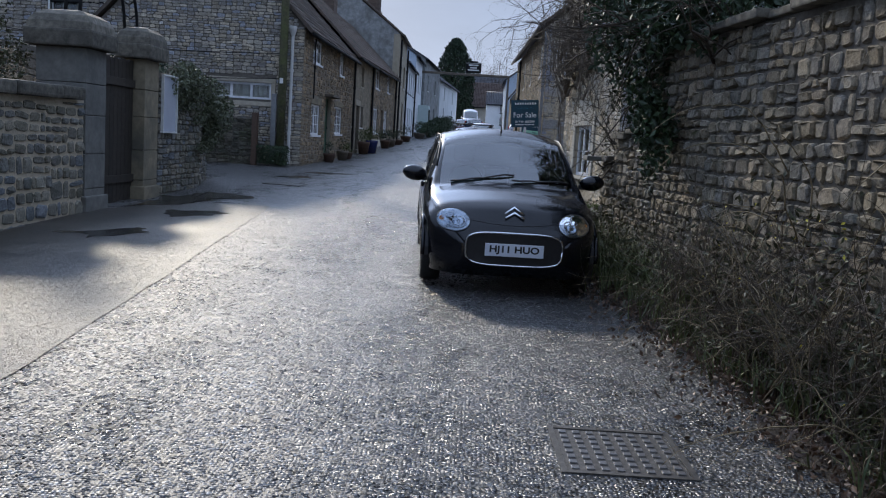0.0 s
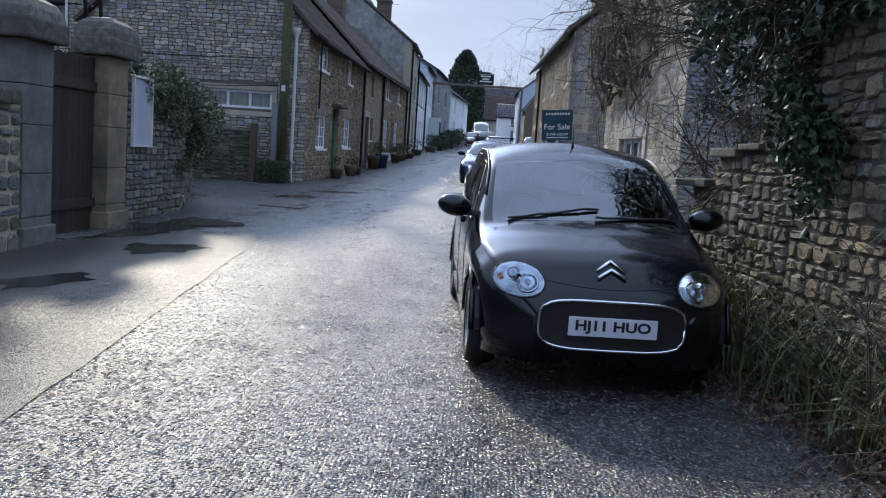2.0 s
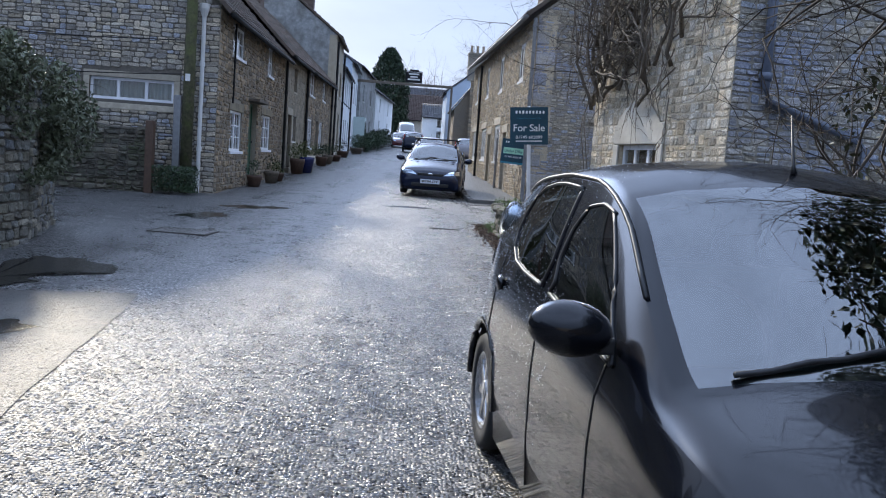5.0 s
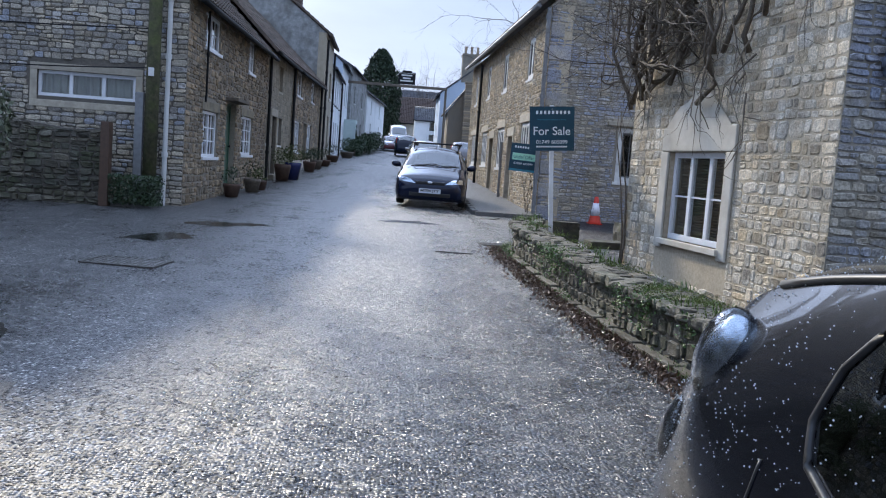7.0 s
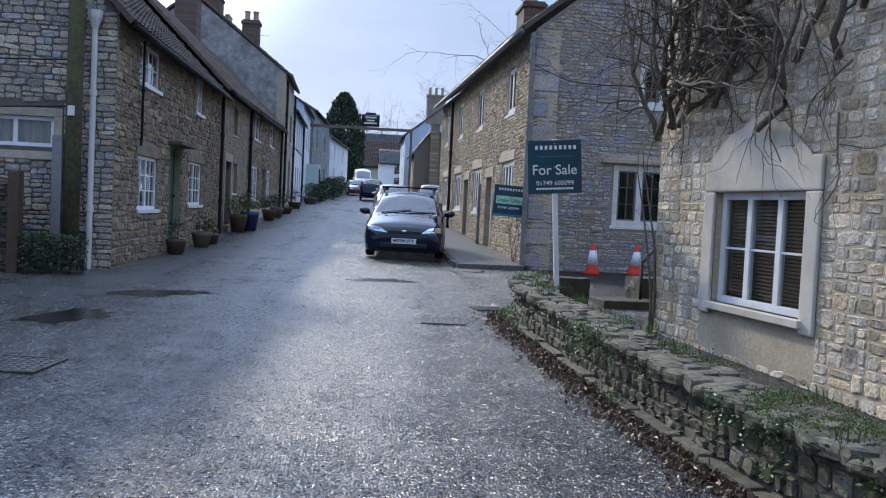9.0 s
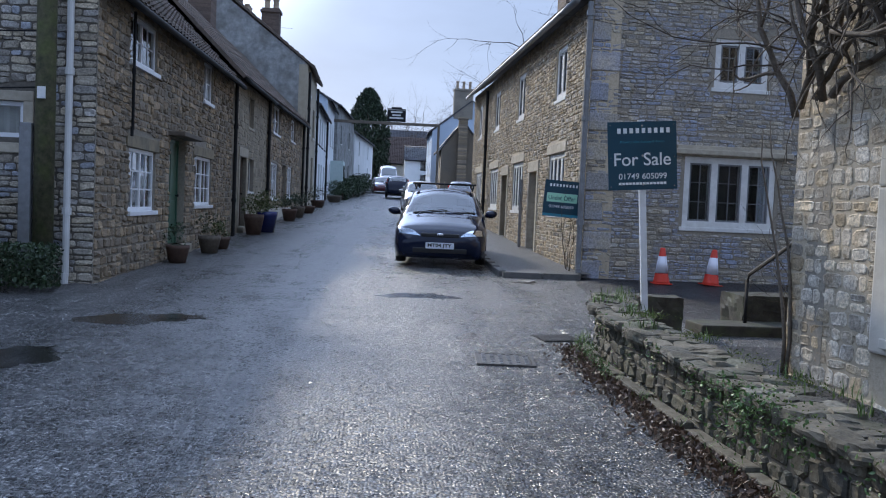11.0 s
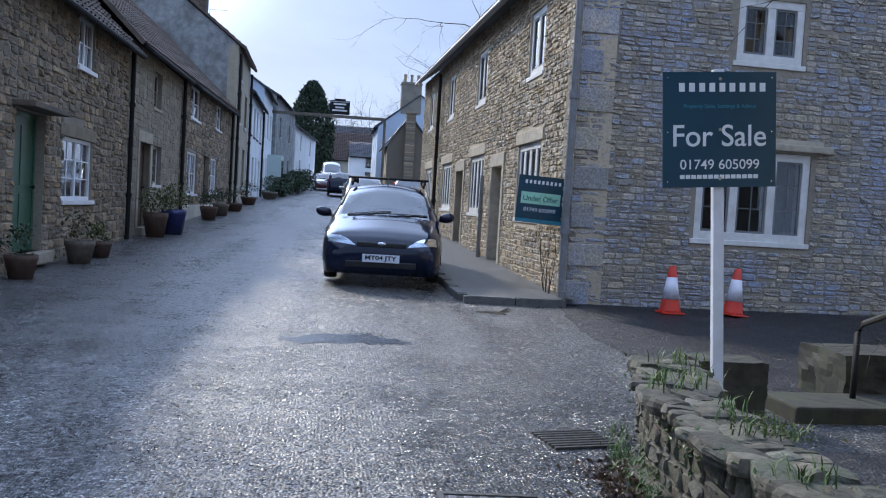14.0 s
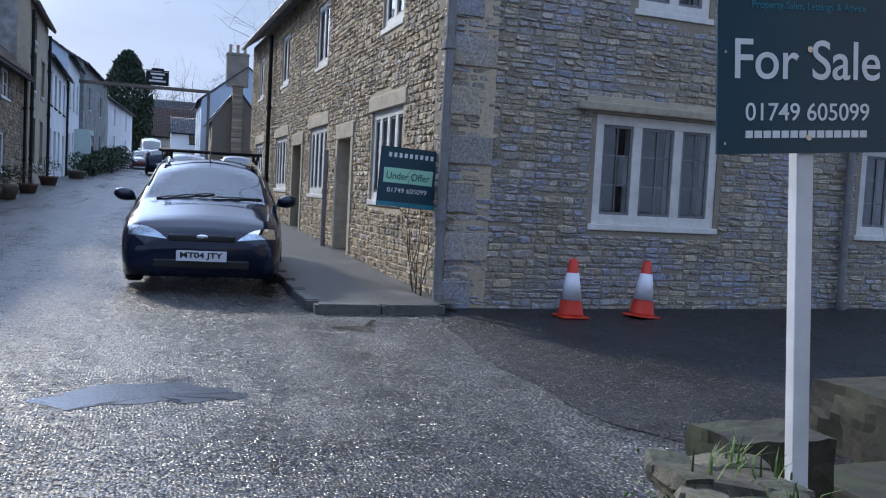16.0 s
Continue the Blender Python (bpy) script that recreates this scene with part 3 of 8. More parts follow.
def lay_stones(parent, f, stones, mat, depth, seed, near=None, count=300, name="stone"):
    """The stones that near(u, z) picks (at most count) become pieces of their own; the rest is one joined mesh."""
    rg = random.Random(seed)
    single = [s for s in stones if near and near((s[0] + s[1]) / 2, (s[2] + s[3]) / 2)][:count]
    ids = set(map(id, single))
    vs, fs = [], []
    for s in stones:
        if id(s) in ids:
            continue
        w, h = s[1] - s[0], s[3] - s[2]
        b = len(vs)
        cx, cz = (s[0] + s[1]) / 2, (s[2] + s[3]) / 2
        tilt = rg.gauss(0, 0.06)
        vs += [(cx + x, y, cz + z + x * tilt) for x, y, z in stone_rings(rg, w, h, depth * rg.uniform(0.4, 1.4))]
        fs += [tuple(b + i for i in q) for q in STONE_F]
    if vs:
        me = bpy.data.meshes.new("stonework")
        me.from_pydata(vs, [], fs)
        tagged(part("stonework", me, mat, parent, m=f.m), kind="stuff")
    if single:
        kinds = []
        for k in range(10):
            me = bpy.data.meshes.new(name)
            w, h = 0.3, 0.14
            me.from_pydata([(x / w, y / depth, z / h) for x, y, z in stone_rings(rg, w, h, depth)], [], STONE_F)
            me.materials.append(mat)
            kinds.append(me)
        for s in single:
            cx, cz = (s[0] + s[1]) / 2, (s[2] + s[3]) / 2
            m = f.m @ pose(cx, 0, cz, 0, rg.gauss(0, 3.4), 0) @ Matrix.Diagonal((s[1] - s[0], depth * rg.uniform(0.6, 1.3), s[3] - s[2], 1))
            part(name, rg.choice(kinds), mat, parent, m=m)


def slab_roof(name, p, q, r, s, mat, parent, course=0.3, wave=0.24, amp=0.028, thick=0.06):
    """A tiled slope from eave p-q up to ridge s-r: rolled tiles, each course lapping the one below."""
    p, q, r, s = map(Vector, (p, q, r, s))
    L, H = (q - p).length, ((s - p).length + (r - q).length) / 2
    nrm = (q - p).cross(s - p).normalized()
    if nrm.z < 0:
        nrm = -nrm
    nu, nv = max(2, int(L / wave) * 4), max(1, int(H / course))
    vs, fs = [], []
    for j in range(nv):
        for e in (0, 1):
            v = (j + e) / nv
            for i in range(nu + 1):
                u = i / nu
                a = p.lerp(q, u)
                b = s.lerp(r, u)
                k = math.sin(2 * math.pi * u * L / wave)
                vs.append(tuple(a.lerp(b, v) + nrm * (thick + amp * k + (0.035 if e == 0 else 0.0) + 0.006 * math.sin(i * 1.7 + j * 2.3))))
    w = nu + 1
    for j in range(nv):
        for i in range(nu):
            o = 2 * j * w + i
            fs.append((o, o + 1, o + w + 1, o + w))
            if j:
                fs.append((o - w, o - w + 1, o + 1, o))
    b = len(vs)
    vs += [tuple(x) for x in (p, q, r, s)]
    fs.append((b + 3, b + 2, b + 1, b))
    fs += [(b, b + 1, nu, 0), (b + 1, b + 2, (2 * nv - 1) * w + nu, nu), (b + 3, b, 0, (2 * nv - 1) * w)]
    me = bpy.data.meshes.new(name)
    me.from_pydata(vs, [], fs)
    return part(name, me, mat, parent, m=Matrix.Identity(4))


def text_mesh(body, height, width=None, bold=0.0):
    cu = bpy.data.curves.new("lettering", "FONT")
    cu.body, cu.size, cu.align_x, cu.align_y, cu.extrude, cu.offset = body, 1.0, "CENTER", "CENTER", 0.004, bold
    ob = bpy.data.objects.new("lettering", cu)
    me = bpy.data.meshes.new_from_object(ob)
    bpy.data.objects.remove(ob)
    co = np.array([v.co for v in me.vertices])
    lo, hi = co.min(0), co.max(0)
    k = height / (hi[1] - lo[1])
    kx = width / (hi[0] - lo[0]) if width else k
    co[:, 0] = (co[:, 0] - (lo[0] + hi[0]) / 2) * kx
    co[:, 1] = (co[:, 1] - (lo[1] + hi[1]) / 2) * k
    co[:, 2] = co[:, 2] * 0.2
    me.vertices.foreach_set("co", co.ravel())
    return me


def window(f, parent, name, u0, u1, z0, z1, lights=2, rows=3, bars=1, mat=WHITE, frame_w=0.05, bar_w=0.022, recess=0.1, sill=0.08, lintel=None,
           surround=None, sur_w=0.14, casement=None, inside=None, sill_mat=None, depth=0.06):
    """A window set into the opening u0..u1, z0..z1 of face f: frame, lights, glazing bars, panes and sill."""
    w = sub(name, parent, f.m @ Matrix.Translation((u0, recess, z0)))
    W, H = u1 - u0, z1 - z0
    bm = bmesh.new()
    fw = frame_w
    box(0, W, 0, depth, 0, fw, 0.004, bm)
    box(0, W, 0, depth, H - fw, H, 0.004, bm)
    box(0, fw, 0.001, depth - 0.001, fw, H - fw, 0.004, bm)
    box(W - fw, W, 0.001, depth - 0.001, fw, H - fw, 0.004, bm)
    for i in range(1, lights):
        x = W * i / lights
        box(x - fw * 0.55, x + fw * 0.55, 0.002, depth - 0.002, fw, H - fw, 0.004, bm)
    part("window_frame", bm, mat, w)
    lw = (W - 2 * fw) / lights
    for i in range(lights):
        a = W * i / lights + (fw if i == 0 else fw * 0.55)
        b = W * (i + 1) / lights - (fw if i == lights - 1 else fw * 0.55)
        if casement:
            bm = bmesh.new()
            c = 0.032
            for q in ((a, b, fw, fw + c), (a, b, H - fw - c, H - fw), (a, a + c, fw + c, H - fw - c), (b - c, b, fw + c, H - fw - c)):
                box(q[0], q[1], 0.015, 0.045, q[2], q[3], 0.003, bm)
            part("casement", bm, casement, w)
        bm = bmesh.new()
        for k in range(1, bars + 1):
            x = a + (b - a) * k / (bars + 1)
            box(x - bar_w / 2, x + bar_w / 2, 0.016, 0.042, fw, H - fw, 0, bm)
        for k in range(1, rows):
            z = fw + (H - 2 * fw) * k / rows
            box(a, b, 0.018, 0.04, z - bar_w / 2, z + bar_w / 2, 0, bm)
        if bars or rows > 1:
            part("glazing_bar", bm, casement or mat, w)
        for p in range(bars + 1):
            for k in range(rows):
                x0, x1 = a + (b - a) * p / (bars + 1), a + (b - a) * (p + 1) / (bars + 1)
                y0, y1 = fw + (H - 2 * fw) * k / rows, fw + (H - 2 * fw) * (k + 1) / rows
                t = random.uniform(-0.004, 0.004)
                bm = bmesh.new()
                v = [bm.verts.new(c) for c in ((x0, 0.028 + t, y0), (x1, 0.028 - t, y0), (x1, 0.029 - t, y1), (x0, 0.029 + t, y1), (x0, 0.032 + t, y0), (x1, 0.032 - t, y0), (x1, 0.033 - t, y1), (x0, 0.033 + t, y1))]
                for q in ((0, 1, 2, 3), (7, 6, 5, 4), (0, 4, 5, 1), (1, 5, 6, 2), (2, 6, 7, 3), (3, 7, 4, 0)):
                    bm.faces.new([v[i_] for i_ in q])
                part("pane", bm, GLASS, w)
    if sill:
        part("window_sill", box(-0.05, W + 0.05, -recess - sill * 0.7, 0.02, -0.07, 0, 0.008), sill_mat or mat, w)
    if surround:
        bm = bmesh.new()
        s = sur_w
        box(-s, W + s, -recess - 0.02, 0.0, H, H + s, 0.01, bm)
        box(-s, 0, -recess - 0.018, 0.0, -0.07, H, 0.01, bm)
        box(W, W + s, -recess - 0.018, 0.0, -0.07, H, 0.01, bm)
        box(-s, W + s, -recess - 0.03, 0.0, -0.07 - s, -0.07, 0.01, bm)
        part("surround", bm, surround, w)
    if lintel:
        part("lintel", box(-0.16, W + 0.16, -recess - 0.025, 0.0, H + 0.003, H + 0.2, 0.012), lintel, w)
    if inside == "curtain":
        vs, fs = [], []
        n = 60
        for i in range(n + 1):
            y = 0.14 + 0.025 * math.sin(i * 1.3) + 0.01 * math.sin(i * 0.37)
            vs += [(W * i / n, y, -0.02), (W * i / n, y, H)]
            if i:
                fs.append((2 * i - 2, 2 * i, 2 * i + 1, 2 * i - 1))
        me = bpy.data.meshes.new("curtain")
        me.from_pydata(vs, [], fs)
        part("curtain", me, CURTAIN, w)
    if inside == "blind":
        bm = bmesh.new()
        k = 0.05
        while k < H:
            box(0.04, W - 0.04, 0.1, 0.13, k, k + 0.022, 0, bm)
            k += 0.034
        part("slat_blind", bm, BLIND, w)
    return w


def door(f, parent, u0, u1, z0, z1, mat, recess=0.12, panels=True, canopy=None, surround=None):
    d = sub("door", parent, f.m @ Matrix.Translation((u0, recess, z0)))
    W, H = u1 - u0, z1 - z0
    bm = box(0.06, W - 0.06, 0.02, 0.065, 0.01, H - 0.06, 0.004)
    if panels:
        for x0, x1 in ((0.15, W / 2 - 0.03), (W / 2 + 0.03, W - 0.15)):
            for y0, y1 in ((0.15, H * 0.42), (H * 0.48, H - 0.18)):
                box(x0, x1, 0.008, 0.03, y0, y1, 0.008, bm)
    part("door_leaf", bm, mat, d)
    bm = box(0, 0.06, 0, 0.09, 0, H, 0.004)
    box(W - 0.06, W, 0, 0.09, 0, H, 0.004, bm)
    box(0.06, W - 0.06, 0.002, 0.088, H - 0.06, H, 0.004, bm)
    part("door_frame", bm, mat, d)
    part("door_handle", lathe([(0.012, 0), (0.012, 0.03), (0.028, 0.035), (0.028, 0.055), (0.01, 0.06)], 10, m=pose(W - 0.14, 0.01, H * 0.47, 90)), BLACKP, d)
    part("doorstep", box(-0.08, W + 0.08, -recess - 0.16, 0.02, -0.16, 0, 0.015), DRESSED, d)
    if canopy:
        part("door_canopy", box(-0.16, W + 0.16, -recess - 0.3, 0.0, H + 0.02, H + 0.1, 0.015), canopy, d)
    if surround:
        bm = box(-0.16, 0, -recess - 0.03, 0, 0.0, H, 0.012)
        box(W, W + 0.16, -recess - 0.03, 0, 0.0, H, 0.012, bm)
        box(-0.16, W + 0.16, -recess - 0.035, 0, H + 0.002, H + 0.24, 0.012, bm)
        part("surround", bm, surround, d)
    return d


def downpipe(parent, x, y, z0, z1, mat, r=0.04, hopper=False):
    """A rainwater pipe with its collars and shoe, at the place given."""
    bm = lathe([(r, z0 + 0.1), (r, z1)], 12, m=Matrix.Translation((x, y, 0)))
    z = z0 + 0.9
    while z < z1 - 0.2:
        lathe([(r * 1.35, z), (r * 1.35, z + 0.09)], 12, bm, Matrix.Translation((x, y, 0)))
        z += 1.8
    if hopper:
        lathe([(r, z1 - 0.02), (r * 2.4, z1 + 0.16), (r * 2.6, z1 + 0.26), (r * 2.2, z1 + 0.27)], 10, bm, Matrix.Translation((x, y, 0)))
    lathe([(r * 1.05, z0), (r * 1.15, z0 + 0.14)], 12, bm, Matrix.Translation((x, y, 0)) @ pose(0, -0.03, 0))
    return part("downpipe", bm, mat, parent, m=Matrix.Identity(4), smooth=False)


def chimney(parent, x, y, z0, z1, sx, sy, mat, pots=2, pot_h=0.45):
    c = sub("chimney", parent, Matrix.Translation((x, y, z0)))
    H = z1 - z0
    bm = box(-sx / 2, sx / 2, -sy / 2, sy / 2, 0, H - 0.2, 0.01)
    box(-sx / 2 - 0.06, sx / 2 + 0.06, -sy / 2 - 0.06, sy / 2 + 0.06, H - 0.2, H - 0.08, 0.015, bm)
    box(-sx / 2, sx / 2, -sy / 2, sy / 2, H - 0.08, H, 0.01, bm)
    part("chimney_stack", bm, mat, c)
    k = 0.14
    while k < H - 0.25:
        part("string_course", box(-sx / 2 - 0.006, sx / 2 + 0.006, -sy / 2 - 0.006, sy / 2 + 0.006, k, k + 0.11, 0.012), mat, c)
        k += 0.135
    for i in range(pots):
        if sx > sy:
            q = Matrix.Translation((-sx / 2 + sx * (i + 0.5) / pots, 0, H))
        else:
            q = Matrix.Translation((0, -sy / 2 + sy * (i + 0.5) / pots, H))
        part("chimney_pot", lathe([(0.13, 0), (0.12, pot_h * 0.8), (0.145, pot_h * 0.84), (0.145, pot_h * 0.96), (0.1, pot_h), (0.09, pot_h * 0.7)], 12, m=q), POT_C, c)
    return c

# ---- ground ----


def sheet(name, fn, us, vs, mat, parent=None):
    """A ground sheet over two lists of steps, its height and place from fn(u, v)."""
    co = [fn(u, v) for v in vs for u in us]
    w = len(us)
    fs = [(j * w + i, j * w + i + 1, (j + 1) * w + i + 1, (j + 1) * w + i) for j in range(len(vs) - 1) for i in range(w - 1)]
    me = bpy.data.meshes.new(name)
    me.from_pydata(co, [], fs)
    return part(name, me, mat, parent, smooth=True)


xs = [-1500, -400, -100, -40, -20, -12] + [-8 + 0.5 * i for i in range(33)] + [12, 20, 40, 100, 400, 1500]
ys = [-1500, -300, -80, -30, -15] + [-8 + 0.5 * i for i in range(90)] + [38 + 3 * i for i in range(38)] + [180, 300, 600, 1500]
tagged(sheet("road", lambda x, y: (x, y, ground_z(x, y)), xs, ys, ASPHALT),
       "worn wet grey village road with stone chippings", "road", kind="structure")


def lay(name, outline, mat, lift, label, category, kind="structure", wob=0.0, parent=None, seed=1):
    """A thin flat area that follows the ground: an outline of (x, y)."""
    bm = bmesh.new()
    pts = []
    for (x0, y0), (x1, y1) in zip(outline, outline[1:] + outline[:1]):
        n = max(1, int(math.hypot(x1 - x0, y1 - y0) / (0.06 if name == "puddle" else 0.25)))
        for i in range(n):
            x, y = x0 + (x1 - x0) * i / n, y0 + (y1 - y0) * i / n
            k = (noise.noise((x * 1.6, y * 1.6, seed * 3.7)) + 0.5 * noise.noise((x * 6, y * 6, seed * 1.7))) * wob
            pts.append((x + k, y + (noise.noise((x * 1.6, y * 1.6, seed * 7.1)) + 0.5 * noise.noise((x * 6, y * 6, seed * 2.9))) * wob))
    cx, cy = sum(p[0] for p in pts) / len(pts), sum(p[1] for p in pts) / len(pts)
    rings = []
    for s in (1.0, 0.75, 0.5, 0.25):
        rings.append([bm.verts.new((cx + (x - cx) * s, cy + (y - cy) * s, ground_z(0, cy + (y - cy) * s) + lift)) for x, y in pts])
    mid = bm.verts.new((cx, cy, ground_z(0, cy) + lift))
    n = len(pts)
    for a, b in zip(rings, rings[1:]):
        for i in range(n):
            bm.faces.new((a[i], a[(i + 1) % n], b[(i + 1) % n], b[i]))
    for i in range(n):
        bm.faces.new((rings[-1][i], rings[-1][(i + 1) % n], mid))
    bmesh.ops.recalc_face_normals(bm, faces=bm.faces)
    return tagged(part(name, bm, mat, parent), label, category, kind=kind)


lay("tarmac_patch", [(-2.3, 2.0), (-2.55, 6.05), (-3.22, 13.8), (-4.35, 13.6), (-5.2, 12.0), (-5.2, 2.0)], PATCH, 0.006, "smoother wet tarmac strip along the garden wall", "road", wob=0.03)
lay("forecourt", [(1.9, 28.5), (2.3, 28.93), (12.5, 29.3), (12.5, 23.6), (2.2, 23.6), (1.7, 24.6), (1.6, 26.6)], FRESH, 0.006, "fresh black tarmac forecourt", "pavement", wob=0.06)
for i, o in enumerate([
        [(-1.45, 25.55), (-0.9, 25.7), (-0.35, 25.62), (-0.2, 25.45), (-0.8, 25.38), (-1.25, 25.42)],
        [(-4.35, 12.1), (-3.9, 12.6), (-3.5, 12.3), (-3.7, 11.9), (-4.2, 11.6)],
        [(-4.6, 9.6), (-4.1, 10.2), (-3.75, 9.9), (-4.1, 9.3)],
        [(0.6, 27.7), (1.0, 28.1), (1.4, 27.9), (1.1, 27.5)],
        [(-4.9, 20.3), (-4.2, 21.2), (-3.8, 21.0), (-4.2, 20.2)],
        [(-4.4, 22.6), (-3.6, 23.2), (-3.3, 23.0), (-3.9, 22.4)],
        [(-5.0, 14.2), (-4.75, 15.5), (-4.1, 15.4), (-3.85, 14.8), (-4.3, 14.2), (-4.5, 13.2), (-4.9, 12.5)]]):
    lay("puddle", o, WATER, 0.009 if o[0][0] < -2 and o[0][1] < 16 else 0.003, "shallow dark puddle on the worn road", "puddle", "structure", wob=0.3, seed=i + 2)

# pavement by the stone house, with its kerbstones
PAV = [(0.62, 28.62), (0.68, 31.8), (0.75, 36.0), (0.9, 46.0), (1.6, 60.0)]


def pav_x(y):
    return float(np.interp(y, [p[1] for p in PAV], [p[0] for p in PAV]))


pav_y = [28.62 + 0.5 * i for i in range(64)]
pv = tagged(sheet("pavement", lambda u, v: (pav_x(v) + 0.1 + u * (2.12 - pav_x(v)), v, ground_z(0, v) + 0.085 + 0.02 * u), [0, 0.25, 0.5, 0.75, 1.0], pav_y, PAVING),
            "damp grey tarmac pavement along the stone house", "pavement", kind="structure")
kb = [bmesh.ops.create_cube(b_, size=1) and b_ for b_ in (bmesh.new(),)][0]
bmesh.ops.bevel(kb, geom=list(kb.edges), offset=0.06, segments=2, affect="EDGES")
kerb_me = bpy.data.meshes.new("kerbstone")
kb.to_mesh(kerb_me)
kerb_me.materials.append(KERB)
y = 28.75
while y < 48:
    ln = random.uniform(0.7, 0.95)
    part("kerbstone", kerb_me, DRESSED, pv, m=pose(pav_x(y + ln / 2) + 0.03, y + ln / 2, ground_z(0, y) + 0.03, 0, 0, random.uniform(-1, 1)) @ Matrix.Diagonal((0.14, ln - 0.02, 0.15, 1)))
    y += ln
for i in range(2):
    part("kerbstone", kerb_me, DRESSED, pv, m=pose(0.98 + 0.68 * i, 28.6, ground_z(0, 28.6) + 0.02, 0, 0, 90 + random.uniform(-2, 2)) @ Matrix.Diagonal((0.14, 0.66, 0.15, 1)))

# ---- houses ----


def gable_top(length, eave0, eave1, apex_u, apex_z):
    return lambda u: eave0 + (apex_z - eave0) * u / apex_u if u < apex_u else eave1 + (apex_z - eave1) * (length - u) / (length - apex_u)


def level(z):
    return lambda u: z


def plain_walls(house, pts, z0, z1, mat):
    """Plain closing walls along a run of corners."""
    for a, b in zip(pts, pts[1:]):
        f = Face(a, b)
        part("wall", wall_mesh(f, z0, level(z1), 0.3), mat, house, m=f.m)


# the corner cottage on the west side: gable to the lane, front to the street
A = thing("house", Matrix.Translation((-8.2, 30.6, 0.6)), "brown rubble-stone cottage with tiled roof and white casements", "house")
AX = -5.2
fA = Face((AX, 25.58), (-5.22, 35.7))
A_win = [(1.5, 3.0, 1.5, 2.45), (5.98, 7.7, 1.58, 2.57), (1.42, 2.95, 3.72, 4.42), (6.6, 7.6, 3.74, 4.55)]
A_door = (3.95, 5.15, 0.86, 2.78)
A_h = A_win + [A_door]
aw = part("wall", wall_mesh(fA, 0.3, level(4.65), 0.45, A_h, u0=0.004), MORTAR, A, "brown rubble front wall", m=fA.m)
for i, h in enumerate(A_win):
    window(fA, A, "window", *h, lights=2, rows=3 if i < 2 else 2, bars=1, recess=0.035, frame_w=0.06, lintel=PIER if i < 2 else None)
door(fA, A, *A_door, GREEN_D, canopy=WOOD)
lay_stones(aw, fA, rubble(fA, 0.4, level(4.62), A_h + [(6.0, 7.7, 2.57, 2.78), (1.3, 3.2, 2.45, 2.66)], (0.07, 0.2), (0.12, 0.42), 11, gap=0.016), S_BROWN, 0.028, 5, near=lambda u, z: u < 6 and z < 2.6)
gA = Face((-11.2, 25.58), (AX, 25.58))
tA = gable_top(6.0, 4.5, 4.6, 3.0, 7.6)
A_gw = (3.3, 5.08, 2.43, 2.9)
ag = part("wall", wall_mesh(gA, 0.3, tA, 0.45, [A_gw], breaks=(3.0,), u1=5.99), MORTAR_D, A, "grey-brown rubble gable wall", m=gA.m)
window(gA, A, "window", *A_gw, lights=3, rows=1, bars=0, frame_w=0.06, recess=0.05, inside="curtain", surround=DRESSED, sur_w=0.13, sill=0)
S_GAB = material("grey_brown_rubble", (0.19, 0.17, 0.135), (0.31, 0.275, 0.22), 0.85, 14, 0.6, vary=0.3, hues=[tuple(c * 1.15 for c in h) for h in GREY], stain=(0.13, 0.14, 0.16), stain_scale=0.9, stain_amt=0.45)
lay_stones(ag, gA, rubble(gA, 0.4, tA, [(3.15, 5.22, 2.28, 3.05)], (0.06, 0.13), (0.12, 0.36), 12), S_GAB, 0.018, 6, near=lambda u, z: u > 2.2 and 0.8 < z < 4.4)
part("alarm_box", box(3.55, 3.9, -0.12, -0.002, 5.65, 5.98, 0.02), OFFW, A, "cream alarm box", m=gA.m)
# middle and further cottages of the row
B = thing("house", Matrix.Translation((-8.2, 39, 0.9)), "buff ashlar terraced cottage with stone mullioned windows", "house")
fB = Face((-5.22, 35.7), (-5.23, 42.0))
B_win = [(-0.0 + 0.15, 0.55, 1.95, 2.86), (2.75, 3.75, 1.95, 2.86), (0.1, 0.6, 3.65, 4.5), (2.6, 3.5, 3.72, 4.55)]
B_door = (1.25, 2.4, 1.0, 2.85)
bw = part("wall", wall_mesh(fB, 0.4, level(4.85), 0.45, B_win + [B_door]), MORTAR, B, "buff ashlar front wall", m=fB.m)
for h in B_win:
    window(fB, B, "window", *h, lights=1 if h[1] - h[0] < 0.7 else 2, rows=2, bars=0, mat=OFFW if h[2] < 3 else DRESSED, casement=LEADG, recess=0.1, sill=0.04)
door(fB, B, *B_door, BROWN_D, surround=DRESSED)
S_BUFF = material("buff_coursed_stone", (0.24, 0.205, 0.145), (0.33, 0.29, 0.21), 0.85, 10, 0.35, vary=0.2, stain=(0.17, 0.15, 0.115), stain_scale=1.0, stain_amt=0.6)
lay_stones(bw, fB, rubble(fB, 0.7, level(4.8), B_win + [(1.05, 2.6, 0.9, 3.1)], (0.13, 0.2), (0.25, 0.5), 13, gap=0.008), S_BUFF, 0.014, 7)
C = thing("house", Matrix.Translation((-8.2, 48, 1.1)), "tan rubble terraced cottage with white sash windows", "house")
fC = Face((-5.23, 42.0), (-5.26, 54.0))
C_win = [(1.3, 3.2, 1.78, 3.0), (6.2, 8.0, 1.85, 3.05), (1.5, 3.4, 4.0, 4.95), (7.1, 8.7, 4.12, 5.0)]
C_door = (4.55, 5.9, 1.2, 3.05)
